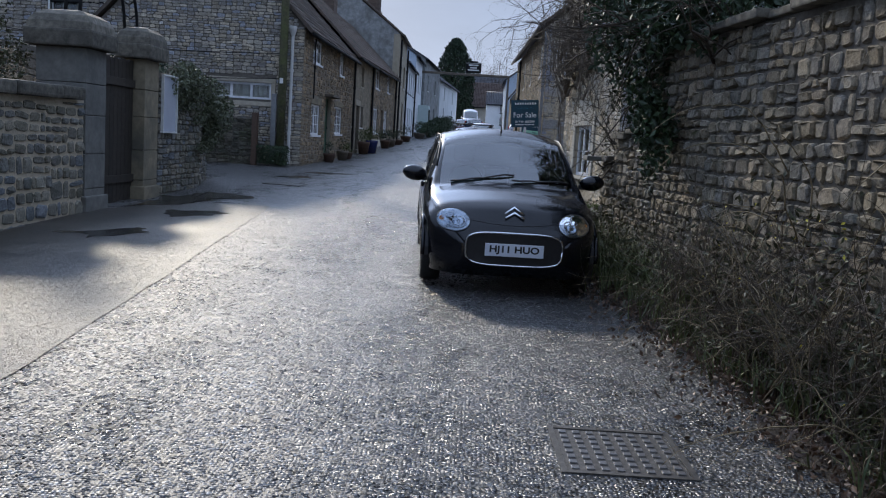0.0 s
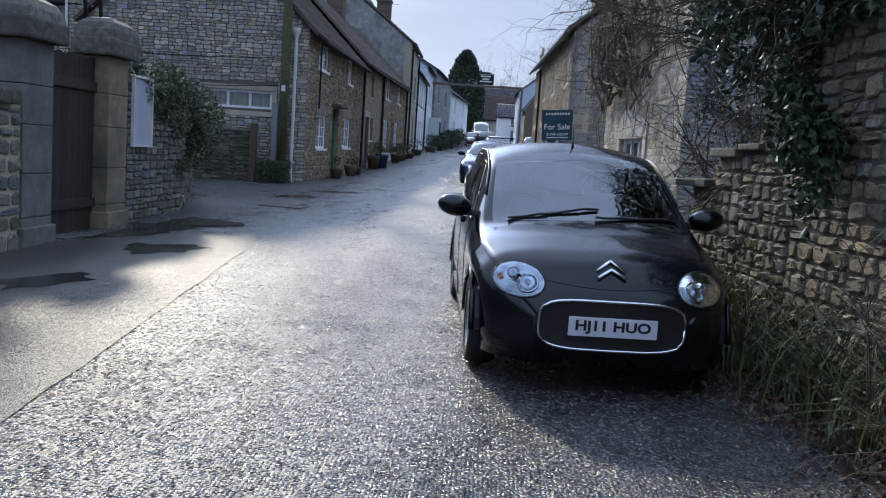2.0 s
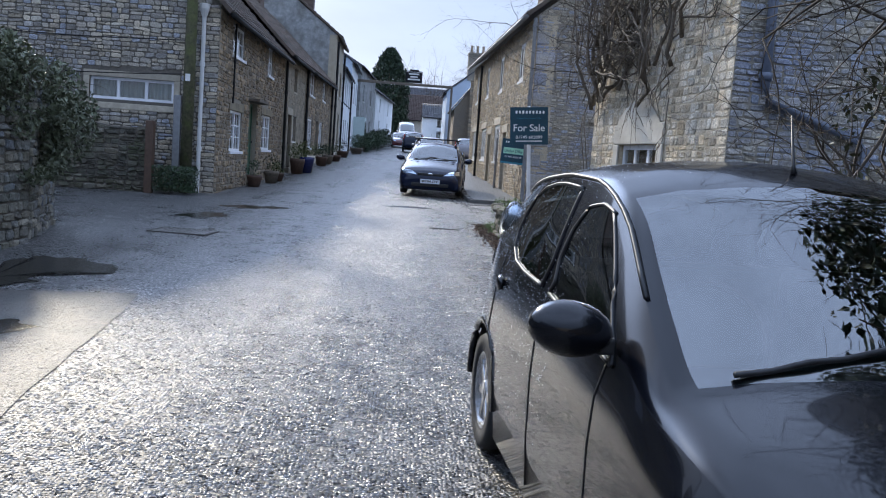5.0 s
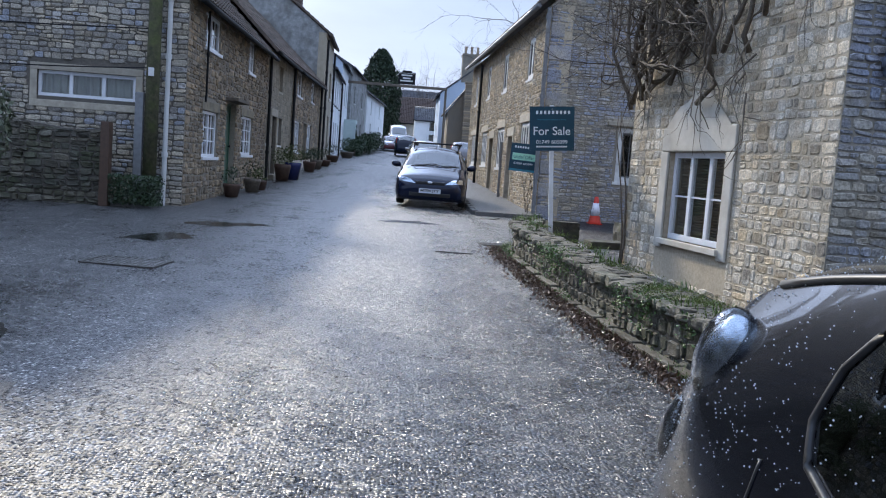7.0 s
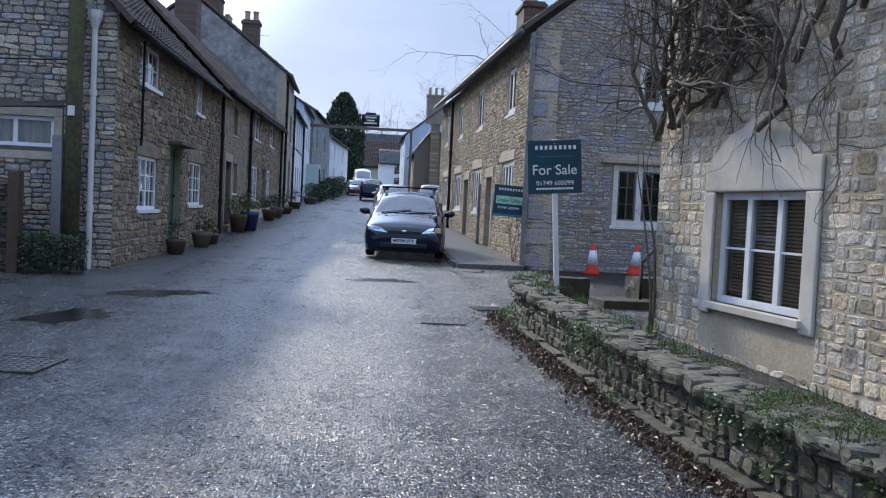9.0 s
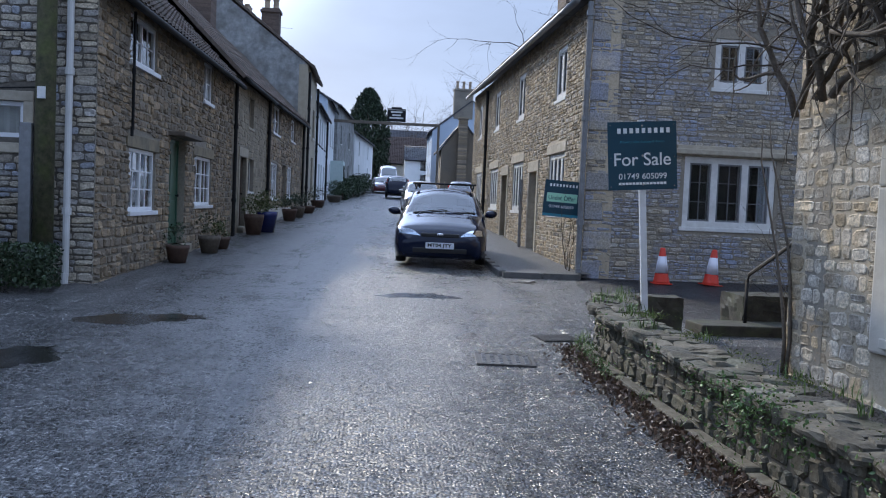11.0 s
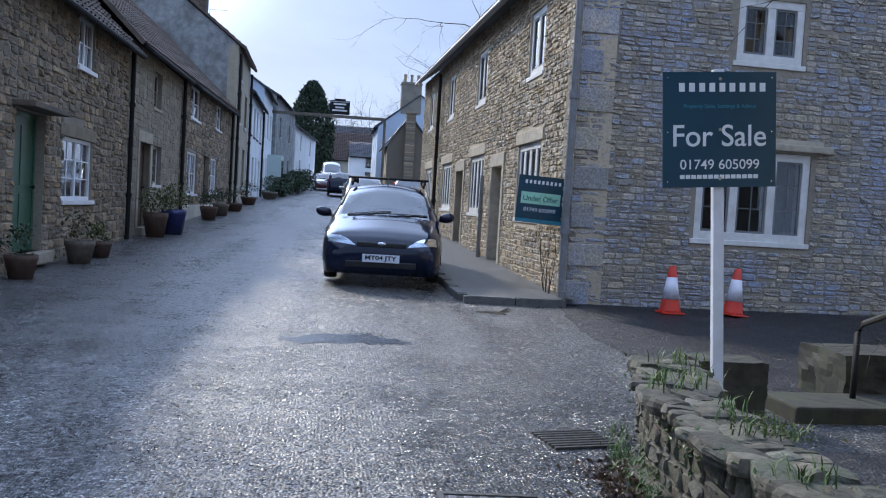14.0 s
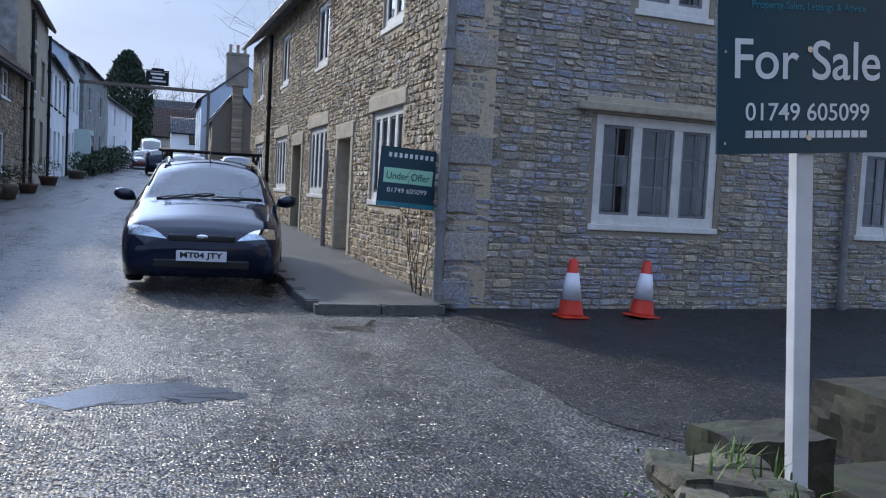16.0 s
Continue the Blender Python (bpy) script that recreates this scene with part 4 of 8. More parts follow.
cw = part("wall", wall_mesh(fC, 0.6, level(5.2), 0.45, C_win + [C_door]), MORTAR, C, "tan rubble front wall", m=fC.m)
for h in C_win:
    window(fC, C, "window", *h, lights=2, rows=2, bars=0 if h[2] > 3 else 1, recess=0.04, frame_w=0.07)
door(fC, C, *C_door, BROWN_D)
lay_stones(cw, fC, rubble(fC, 0.9, level(5.15), C_win + [C_door], (0.11, 0.2), (0.2, 0.5), 14), S_BROWN, 0.03, 8)
part("plinth", box(0.3, 11.5, -0.1, -0.004, 0.8, 1.45, 0.02), CREAM, C, m=fC.m)
# roofs of the row: street slope, back slope
slab_roof("roof", (-4.98, 25.45, 4.4), (-5.0, 35.7, 4.45), (-8.2, 35.7, 7.68), (-8.2, 25.45, 7.68), TILE, A)
slab_roof("roof", (-11.4, 25.45, 4.4), (-11.4, 35.7, 4.4), (-8.2, 35.7, 7.68), (-8.2, 25.45, 7.68), TILE, A)
slab_roof("roof", (-4.98, 35.72, 4.7), (-5.0, 54.0, 5.1), (-8.2, 54.0, 8.2), (-8.2, 35.72, 7.95), TILE, B)
slab_roof("roof", (-11.4, 35.72, 4.7), (-11.4, 54, 5.1), (-8.2, 54, 8.2), (-8.2, 35.72, 7.95), TILE, B)
for h_, y0, y1, z0, z1 in ((A, 25.5, 35.7, 4.4, 4.48), (B, 35.8, 42.0, 4.72, 4.8), (C, 42.0, 53.9, 4.8, 5.05)):
    bm = bmesh.new()
    tubes("gutter", [[((-4.93, y0 + (y1 - y0) * i / 8, z0 + (z1 - z0) * i / 8 - 0.02), 0.055) for i in range(9)]], BLACKP, 8, h_, m=Matrix.Identity(4))
    bm.free()
plain_walls(A, [(-11.2, 54), (-11.2, 25.7)], 0.3, 4.5, MORTAR)
downpipe(A, -5.52, 25.5, 0.56, 4.3, WHITEP, 0.045, hopper=True)
downpipe(A, -5.13, 35.75, 0.75, 4.6, BLACKP, 0.045)
downpipe(C, -5.14, 42.0, 1.1, 4.85, BLACKP, 0.05)
downpipe(C, -5.14, 53.6, 1.35, 5.2, BLACKP, 0.05)
downpipe(A, -5.12, 26.95, 2.6, 4.4, BLACKP, 0.022)
chimney(A, -8.2, 35.7, 7.3, 9.0, 1.1, 0.9, BRICK, 0)
chimney(B, -8.2, 46.0, 7.6, 9.6, 0.8, 1.0, BRICK, 0)
# tall grey house past the row, its roughcast gable over their roofs
D = thing("house", Matrix.Translation((-9.5, 57.2, 1.4)), "tall house with grey roughcast gable and buff front", "house")
gD = Face((-14, 54.0), (-5.1, 54.0))
part("wall", wall_mesh(gD, 0.8, gable_top(8.9, 7.8, 7.9, 4.4, 11.3), 0.4, breaks=(4.4,), u1=8.89), RENDER_G, D, "grey roughcast gable wall", m=gD.m)
fD = Face((-5.1, 54.0), (-5.2, 60.5))
D_h = [(1.0, 2.2, 2.2, 3.9), (1.0, 2.2, 4.9, 6.3), (4.0, 5.2, 4.9, 6.3), (1.0, 2.2, 6.7, 7.6), (3.8, 5.0, 2.2, 3.9)]
part("wall", wall_mesh(fD, 0.8, level(7.9), 0.4, D_h), RENDER_B, D, "buff rendered front wall", m=fD.m)
for h in D_h:
    window(fD, D, "window", *h, lights=2, rows=2, bars=0, mat=OFFW, recess=0.1, surround=DRESSED, sur_w=0.1)
slab_roof("roof", (-4.85, 53.9, 7.75), (-4.95, 60.6, 7.75), (-9.6, 60.6, 11.45), (-9.6, 53.9, 11.45), TILE, D)
slab_roof("roof", (-14.2, 53.9, 7.7), (-14.2, 60.6, 7.7), (-9.6, 60.6, 11.45), (-9.6, 53.9, 11.45), TILE, D)
downpipe(D, -5.02, 54.3, 1.4, 7.6, BLACKP, 0.06)
downpipe(D, -5.1, 60.3, 1.6, 7.6, BLACKP, 0.06)
chimney(D, -6.9, 54.6, 9.2, 10.4, 0.8, 0.6, BRICK, 2)
chimney(D, -9.6, 60.0, 10.8, 12.6, 0.8, 1.1, BRICK, 2)
chimney(D, -9.6, 54.4, 10.8, 12.5, 0.9, 0.8, BRICK, 0)
tubes("roof_aerial", [[((-9.6, 57, 11.3), 0.02), ((-9.6, 57, 13.2), 0.02)], [((-9.9, 57, 13.1), 0.012), ((-8.6, 57, 13.1), 0.012)]], BLACKP, 5, D, m=Matrix.Identity(4))


def street_house(name_label, p0, p1, z0, eave, ridge, depth, mat, roofmat, rows_z, cols, wsize, wmat=WHITE, gable_mat=None, doors=(), frame=None):
    """A house further along: front p0 to p1 with rows of windows, side gables, a two-slope roof."""
    f = Face(p0, p1)
    h = thing("house", f.m @ Matrix.Translation((f.length / 2, depth / 2, z0)), name_label, "house")
    holes = [(u - wsize[0] / 2, u + wsize[0] / 2, z, z + wsize[1]) for z in rows_z for u in cols]
    dh = [(u - 0.55, u + 0.55, z0 + 0.15, z0 + 2.25) for u in doors]
    holes = [a for a in holes if not any(a[0] < d[1] + 0.05 and a[1] > d[0] - 0.05 and a[2] < d[3] for d in dh)]
    part("wall", wall_mesh(f, z0 - 0.8, level(eave), 0.35, holes + dh, u0=0.004, u1=f.length - 0.004), mat, h, "front wall", m=f.m)
    for a in holes:
        window(f, h, "window", *a, lights=2, rows=2, bars=0, mat=wmat, recess=0.1, surround=frame, sur_w=0.1)
    for d in dh:
        door(f, h, *d, BROWN_D)
    a, b = f.at(0, 0, depth), f.at(f.length, 0, depth)
    for q0, q1 in (((a.x, a.y), p0), (p1, (b.x, b.y)), ((b.x, b.y), (a.x, a.y))):
        g = Face(q0, q1)
        if q0 == (b.x, b.y):
            part("wall", wall_mesh(g, z0 - 0.8, level(eave), 0.3), mat, h, m=g.m)
        else:
            part("wall", wall_mesh(g, z0 - 0.8, gable_top(g.length, eave, eave, g.length / 2, ridge), 0.3, breaks=(g.length / 2,), u0=0.003, u1=g.length - 0.003), gable_mat or mat, h, m=g.m)
    o = 0.22
    e0, e1, r0, r1 = f.at(-0.1, eave - 0.12, -o), f.at(f.length + 0.1, eave - 0.12, -o), f.at(-0.1, ridge, depth / 2), f.at(f.length + 0.1, ridge, depth / 2)
    k0, k1 = f.at(-0.1, eave - 0.12, depth + o), f.at(f.length + 0.1, eave - 0.12, depth + o)
    slab_roof("roof", e0, e1, r1, r0, roofmat, h)
    slab_roof("roof", k0, k1, r1, r0, roofmat, h)
    g0, g1 = f.at(0, eave - 0.14, -o - 0.04), f.at(f.length, eave - 0.14, -o - 0.04)
    tubes("gutter", [[(g0, 0.06), (g1, 0.06)]], BLACKP, 8, h, m=Matrix.Identity(4))
    return h, f


E1, f1 = street_house("white rendered terraced house with dark sash windows", (-5.2, 60.6), (-5.3, 70.5), 1.6, 6.9, 9.6, 7.5, RENDER_W, SLATE, (2.4, 4.9), (1.6, 3.7, 5.8, 8.2), (0.95, 1.5), BLACKP, doors=(3.7, 8.2))
E2, f2 = street_house("taller white rendered house with a bay", (-5.3, 70.6), (-5.3, 78.6), 1.9, 8.3, 11.0, 8.0, RENDER_W, SLATE, (2.7, 5.6), (1.6, 4.0, 6.4), (0.95, 1.6), OFFW, gable_mat=RENDER_L, doors=(1.6,))
downpipe(E1, -5.2, 69.9, 1.8, 6.8, BLACKP, 0.06)
chimney(E1, -9.0, 61.2, 8.6, 11.3, 0.9, 1.3, MORTAR, 3, 0.6)
chimney(E2, -9.3, 71.0, 10.0, 12.2, 0.9, 0.9, BRICK, 1, 0.6)
chimney(E2, -9.3, 78.2, 10.0, 12.0, 0.9, 1.1, BRICK, 2, 0.6)
bm = box(4.9, 7.6, -0.9, 0, 2.0, 4.6, 0.02)
part("bay_window", bm, material("pale_green_bay_paint", (0.42, 0.52, 0.5), (0.5, 0.58, 0.56), 0.5, 5, 0.0), E2, "pale green bay window", m=f2.m)
for i in range(4):
    part("pane", box(5.05 + 0.63 * i, 5.55 + 0.63 * i, -0.915, -0.904, 2.9, 4.3, 0), GLASS, E2, m=f2.m)
F1, f3 = street_house("grey rendered house with few windows", (-5.1, 79.0), (-4.4, 92.5), 2.2, 8.9, 11.2, 8, RENDER_G, SLATE, (3.4, 6.2), (3.0, 9.5), (0.9, 1.4), OFFW)
F2, f4 = street_house("white rendered house at the bend of the street", (-4.3, 93), (-2.9, 110), 2.6, 8.0, 10.4, 7, RENDER_W, SLATE, (4.0, 6.2), (4.0, 12.0), (0.9, 1.3), OFFW)
tubes("roof_aerial", [[((-9.3, 75, 10.8), 0.02), ((-9.3, 75, 13.6), 0.02)], [((-9.7, 75, 13.5), 0.012), ((-8.2, 75, 13.5), 0.012)]], BLACKP, 5, E2, m=Matrix.Identity(4))

# stone house on the east side of the street
R = thing("house", Matrix.Translation((6.5, 36, 0.6)), "tan and grey rubble-stone house with white stone mullioned windows", "house")
fR = Face((1.88, 47.0), (2.08, 28.95))


def ry(y):
    return 47.0 - y


R_low = [(ry(32.3), ry(30.75), 1.72, 2.95), (ry(37.15), ry(35.5), 1.74, 2.98), (ry(41.7), ry(39.95), 1.79, 3.0), (ry(45.6), ry(44.0), 1.8, 3.0)]
R_up = [(ry(31.95), ry(30.95), 4.05, 5.1), (ry(36.8), ry(35.7), 4.1, 5.25), (ry(41.2), ry(40.1), 4.2, 5.35), (ry(45.4), ry(44.4), 4.25, 5.4)]
R_door = [(ry(34.45), ry(33.5), 0.82, 2.66), (ry(39.0), ry(37.95), 0.95, 2.72)]
R_h = R_low + R_up + R_door


def eaveR(u):
    return 5.5 + 0.45 * (fR.length - u) / fR.length


rw = part("wall", wall_mesh(fR, 0.3, eaveR, 0.5, R_h, u1=fR.length - 0.004), MORTAR_P, R, "tan rubble front wall", m=fR.m)
for i, h in enumerate(R_low + R_up):
    window(fR, R, "window", *h, lights=4 if i < 4 else 2, rows=1, bars=0, mat=OFFW, frame_w=0.11, casement=LEADG, recess=0.03, sill=0.03, lintel=DRESSED if i < 4 else None, depth=0.16)
for h in R_door:
    door(fR, R, *h, BROWN_D if h[0] < 10 else GREYP, surround=DRESSED, recess=0.2)
sholes = [(a - 0.05, b + 0.05, c - 0.08, d + 0.02) for a, b, c, d in R_h]
lay_stones(rw, fR, rubble(fR, 0.5, eaveR, sholes + [(a - 0.17, b + 0.17, d, d + 0.24) for a, b, c, d in R_door + R_low], (0.05, 0.13), (0.09, 0.26), 21, gap=0.014), S_TAN, 0.02, 9, near=lambda u, z: u > 12.5 and z < 2.7)
gR = Face((2.08, 28.95), (14.0, 29.55))
R_g = [(1.79, 3.5, 1.6, 2.85), (2.24, 3.24, 4.08, 4.95), (5.8, 7.5, 1.6, 2.75)]
tR = gable_top(gR.length, 5.5, 5.5, 5.9, 10.2)
rg_ = part("wall", wall_mesh(gR, 0.3, tR, 0.5, R_g, breaks=(5.9,), u0=0.005), MORTAR, R, "grey rubble gable wall with bluish stones", m=gR.m)
for i, h in enumerate(R_g):
    window(gR, R, "window", *h, lights=2 if i == 1 else 3, rows=3, bars=1, mat=OFFW, frame_w=0.11, bar_w=0.014, casement=LEADG, recess=0.02, sill=0.03, depth=0.18, lintel=None if i == 1 else DRESSED)
for i, h in enumerate(R_g):
    if i != 1:
        part("hood_mould", box(h[0] - 0.28, h[1] + 0.28, -0.09, -0.002, h[3] + 0.03, h[3] + 0.13, 0.02), DRESSED, R, m=gR.m)
lay_stones(rg_, gR, rubble(gR, 0.5, tR, [(a - 0.06, b + 0.06, c - 0.1, d + 0.14) for a, b, c, d in R_g], (0.045, 0.11), (0.1, 0.34), 22), S_GREY, 0.016, 10, near=lambda u, z: 0.4 < u < 4.0 and 1.0 < z < 3.2)
for k in range(9):
    w_ = 0.5 if k % 2 else 0.32
    part("quoin", box(0.0, w_, -0.03, 0.0, 0.62 + k * 0.52, 0.62 + k * 0.52 + 0.3, 0.012), S_GREY, rg_, m=gR.m)
plain_walls(R, [(14.0, 29.55), (13.8, 47), (1.9, 47)], 0.3, 5.6, MORTAR)
slab_roof("roof", (1.83, 28.85, 5.45), (1.62, 47.1, 5.9), (7.9, 47.1, 10.5), (7.98, 28.85, 10.3), TILE, R)
slab_roof("roof", (14.2, 29.4, 5.4), (14.0, 47.1, 5.5), (7.9, 47.1, 10.5), (7.98, 28.85, 10.3), TILE, R)
tubes("gutter", [[((1.76 - 0.21 * i / 10, 28.9 + 1.8 * i, 5.42 + 0.045 * i), 0.06) for i in range(11)]], GREYP, 8, R, m=Matrix.Identity(4))
downpipe(R, 2.0, 28.86, 0.66, 5.4, GREYP, 0.05)
downpipe(R, 1.87, 34.75, 0.85, 2.5, GREYP, 0.04)
downpipe(R, 1.82, 42.4, 1.05, 5.6, BLACKP, 0.05)
downpipe(R, 7.6, 29.14, 0.6, 5.4, GREYP, 0.05)
chimney(R, 4.0, 40.0, 7.3, 8.6, 0.7, 1.3, BRICK, 3, 0.5)
chimney(R, 4.6, 32.0, 7.4, 9.6, 0.8, 0.8, MORTAR, 2, 0.5)
# far houses where the street bends
G1, f5 = street_house("pale blue rendered gabled house with a stone chimney", (2.6, 101), (2.6, 92), 2.9, 8.4, 11.2, 7.0, RENDER_L, SLATE, (4.5, 6.5), (3.0, 6.5), (0.9, 1.2), OFFW)
chimney(G1, 5.3, 92.5, 9.6, 12.3, 1.7, 1.1, MORTAR, 3, 0.7)
G2, f6 = street_house("small grey stone house with a tall stack", (3.0, 90), (3.0, 84.2), 2.4, 6.3, 8.6, 3.4, S_BROWN, SLATE, (3.0, 5.0), (1.6, 4.2), (0.7, 1.1), DRESSED)
chimney(G2, 4.65, 83.9, 2.4, 8.9, 0.7, 0.6, S_BROWN, 0)
G3, f7 = street_house("stone house with a red-brown tiled roof", (-6.0, 131), (9.0, 131), 3.8, 7.2, 11.0, 9.0, CREAM, TILE_R, (4.4,), (5.0, 12.0), (1.0, 1.2), OFFW)
G4, f8 = street_house("white cottage at the end of the street", (0.9, 120), (4.6, 120), 3.7, 7.2, 9.0, 6.0, RENDER_W, SLATE, (4.4, 6.0), (2.4,), (1.0, 1.0), BLACKP)
G5, f9 = street_house("grey house far beyond the bend", (-9, 150), (6, 150), 4.4, 9.5, 13.5, 8.0, RENDER_G, SLATE, (6.0,), (4.0, 10.0), (1.0, 1.2), OFFW)

# cottage with the climber, on the east side
K = thing("house", Matrix.Translation((5.2, 18.6, 0.4)), "pale limewashed rubble cottage with a bare climber", "house")
fK = Face((2.04, 21.05), (2.62, 16.45))
K_w = (1.28, 2.72, 0.98, 2.06)
kw = part("wall", wall_mesh(fK, 0.0, level(6.3), 0.5, [K_w], u0=0.004, u1=fK.length - 0.004), MORTAR_P, K, "limewashed rubble front wall", m=fK.m)
window(fK, K, "window", *K_w, lights=3, rows=2, bars=0, mat=WHITE, frame_w=0.07, recess=0.06, inside="blind", sill=0.1, sill_mat=CREAM)
bm = box(K_w[0] - 0.2, K_w[1] + 0.2, -0.035, -0.003, K_w[3] + 0.003, K_w[3] + 0.3, 0.02)
box(K_w[0] - 0.2, K_w[0], -0.035, -0.003, 0.86, K_w[3], 0.02, bm)
box(K_w[1], K_w[1] + 0.2, -0.035, -0.003, 0.86, K_w[3], 0.02, bm)
part("window_surround", bm, CREAM, K, "cream rendered window surround", m=fK.m)
bm = bmesh.new()
vs = [bm.verts.new((K_w[0] - 0.1 + 1.6 * i / 10, -0.034 - 0.002 * (i % 2), K_w[3] + 0.28 + 0.42 * math.sin(math.pi * i / 10) + random.uniform(-0.04, 0.04))) for i in range(11)]
vb = [bm.verts.new((v.co.x, -0.034, K_w[3] + 0.28)) for v in vs]
for i in range(10):
    bm.faces.new((vb[i], vb[i + 1], vs[i + 1], vs[i]))
part("render_patch", bm, CREAM, K, m=fK.m)
lay_stones(kw, fK, rubble(fK, 0.1, level(6.2), [(K_w[0] - 0.2, K_w[1] + 0.2, 0.5, K_w[3] + 0.3)], (0.07, 0.2), (0.1, 0.32), 31, gap=0.014), S_COTT, 0.009, 11, near=lambda u, z: 0.6 < z < 3.0)
gK = Face((2.62, 16.45), (9.5, 17.1))
kg = part("wall", wall_mesh(gK, 0.0, gable_top(gK.length, 6.3, 6.3, 3.45, 9.4), 0.5, breaks=(3.45,), u0=0.005), MORTAR, K, "grey rubble gable wall", m=gK.m)
lay_stones(kg, gK, rubble(gK, 0.1, level(6.0), [], (0.05, 0.12), (0.1, 0.32), 32), S_GREY, 0.018, 12)
hK = Face((9.3, 21.8), (2.04, 21.05))
part("wall", wall_mesh(hK, 0.0, gable_top(hK.length, 6.3, 6.3, 3.6, 9.4), 0.5, breaks=(3.6,), u1=hK.length - 0.005), MORTAR, K, m=hK.m)
plain_walls(K, [(9.5, 17.1), (9.3, 21.8)], 0, 6.3, MORTAR)
slab_roof("roof", (1.8, 21.2, 6.2), (2.4, 16.3, 6.2), (6.0, 16.5, 9.5), (5.7, 21.5, 9.5), TILE, K)
slab_roof("roof", (9.6, 21.9, 6.2), (9.8, 17.0, 6.2), (6.0, 16.5, 9.5), (5.7, 21.5, 9.5), TILE, K)
pp = [gK.at(0.35, 5.8, -0.09), gK.at(0.35, 2.75, -0.09), gK.at(0.42, 2.55, -0.09), gK.at(1.6, 2.2, -0.09), gK.at(1.7, 2.1, -0.09), gK.at(1.7, 0.3, -0.09)]
tubes("downpipe", [[(p, 0.055) for p in pp]], BLUEP, 10, K, "dull blue downpipe with a swan neck", m=Matrix.Identity(4))
tubes("pipe_collar", [[(gK.at(0.35, z, -0.09), 0.075), (gK.at(0.35, z + 0.09, -0.09), 0.075)] for z in (5.4, 4.0, 2.8)], BLUEP, 10, K, m=Matrix.Identity(4))

# house behind the garden on the west side
Wg, f10 = street_house("stone house behind the garden with a brown tiled roof", (-19.0, 30.0), (-12.6, 30.0), 0.7, 5.6, 5.7, 0.6, S_GAB, TILE, (4.5,), (4.5,), (1.0, 1.1), WHITE)
gW = Face((-19, 29.7), (-12.5, 29.7))
W_h = [(4.25, 5.25, 4.9, 5.95)]
ww = part("wall", wall_mesh(gW, 0.0, gable_top(6.5, 5.9, 5.9, 3.25, 9.6), 0.4, W_h, breaks=(3.25,), u1=6.49), MORTAR_D, Wg, "rubble gable wall", m=gW.m)
window(gW, Wg, "window", *W_h[0], lights=1, rows=2, bars=1, recess=0.1, surround=OFFW, sur_w=0.08)
lay_stones(ww, gW, rubble(gW, 0.6, gable_top(6.5, 5.9, 5.9, 3.25, 9.6), [(4.15, 5.35, 4.8, 6.05)], (0.1, 0.18), (0.18, 0.45), 41), S_GAB, 0.03, 13)
slab_roof("roof", (-12.3, 29.6, 5.75), (-12.3, 42, 5.75), (-15.75, 42, 9.7), (-15.75, 29.6, 9.7), TILE, Wg)
slab_roof("roof", (-19.2, 29.6, 5.75), (-19.2, 42, 5.75), (-15.75, 42, 9.7), (-15.75, 29.6, 9.7), TILE, Wg)
plain_walls(Wg, [(-12.5, 29.7), (-12.5, 42), (-19, 42), (-19, 29.7)], 0.3, 5.9, MORTAR)

# ---- garden wall, piers and gate on the west side ----
WX = -5.25
fW = Face((WX, -14.0), (WX, 11.5))
gw = tagged(part("wall_garden", wall_mesh(fW, -1.2, lambda u: 1.62 + 0.012 * (u - 14), 0.45), MORTAR_P, m=fW.m), "grey rubble garden wall with pale joints and coping", "wall", kind="structure")
S_GARD = material("grey_green_rubble", (0.13, 0.13, 0.105), (0.22, 0.21, 0.165), 0.85, 14, 0.5, vary=0.3, hues=[tuple(c * 0.55 for c in h) for h in GREY], stain=(0.08, 0.085, 0.055), stain_scale=1.5, stain_amt=0.6)
lay_stones(gw, fW, rubble(fW, -0.9, lambda u: 1.6 + 0.012 * (u - 14), [], (0.1, 0.3), (0.14, 0.42), 51, gap=0.034), S_GARD, 0.03, 14, near=lambda u, z: u > 21.5)
u = 0.0
while u < 25.3:
    ln = random.uniform(0.8, 1.3)
    e = min(u + ln, 25.35)
    part("coping_stone", box(u, e - 0.012, -0.1, 0.5, 1.63 + 0.012 * (u - 14), 1.79 + 0.012 * (u - 14), 0.035), CAPM, gw, m=fW.m @ pose(0, 0, 0, random.uniform(-1, 1), 0, 0))
    u += ln


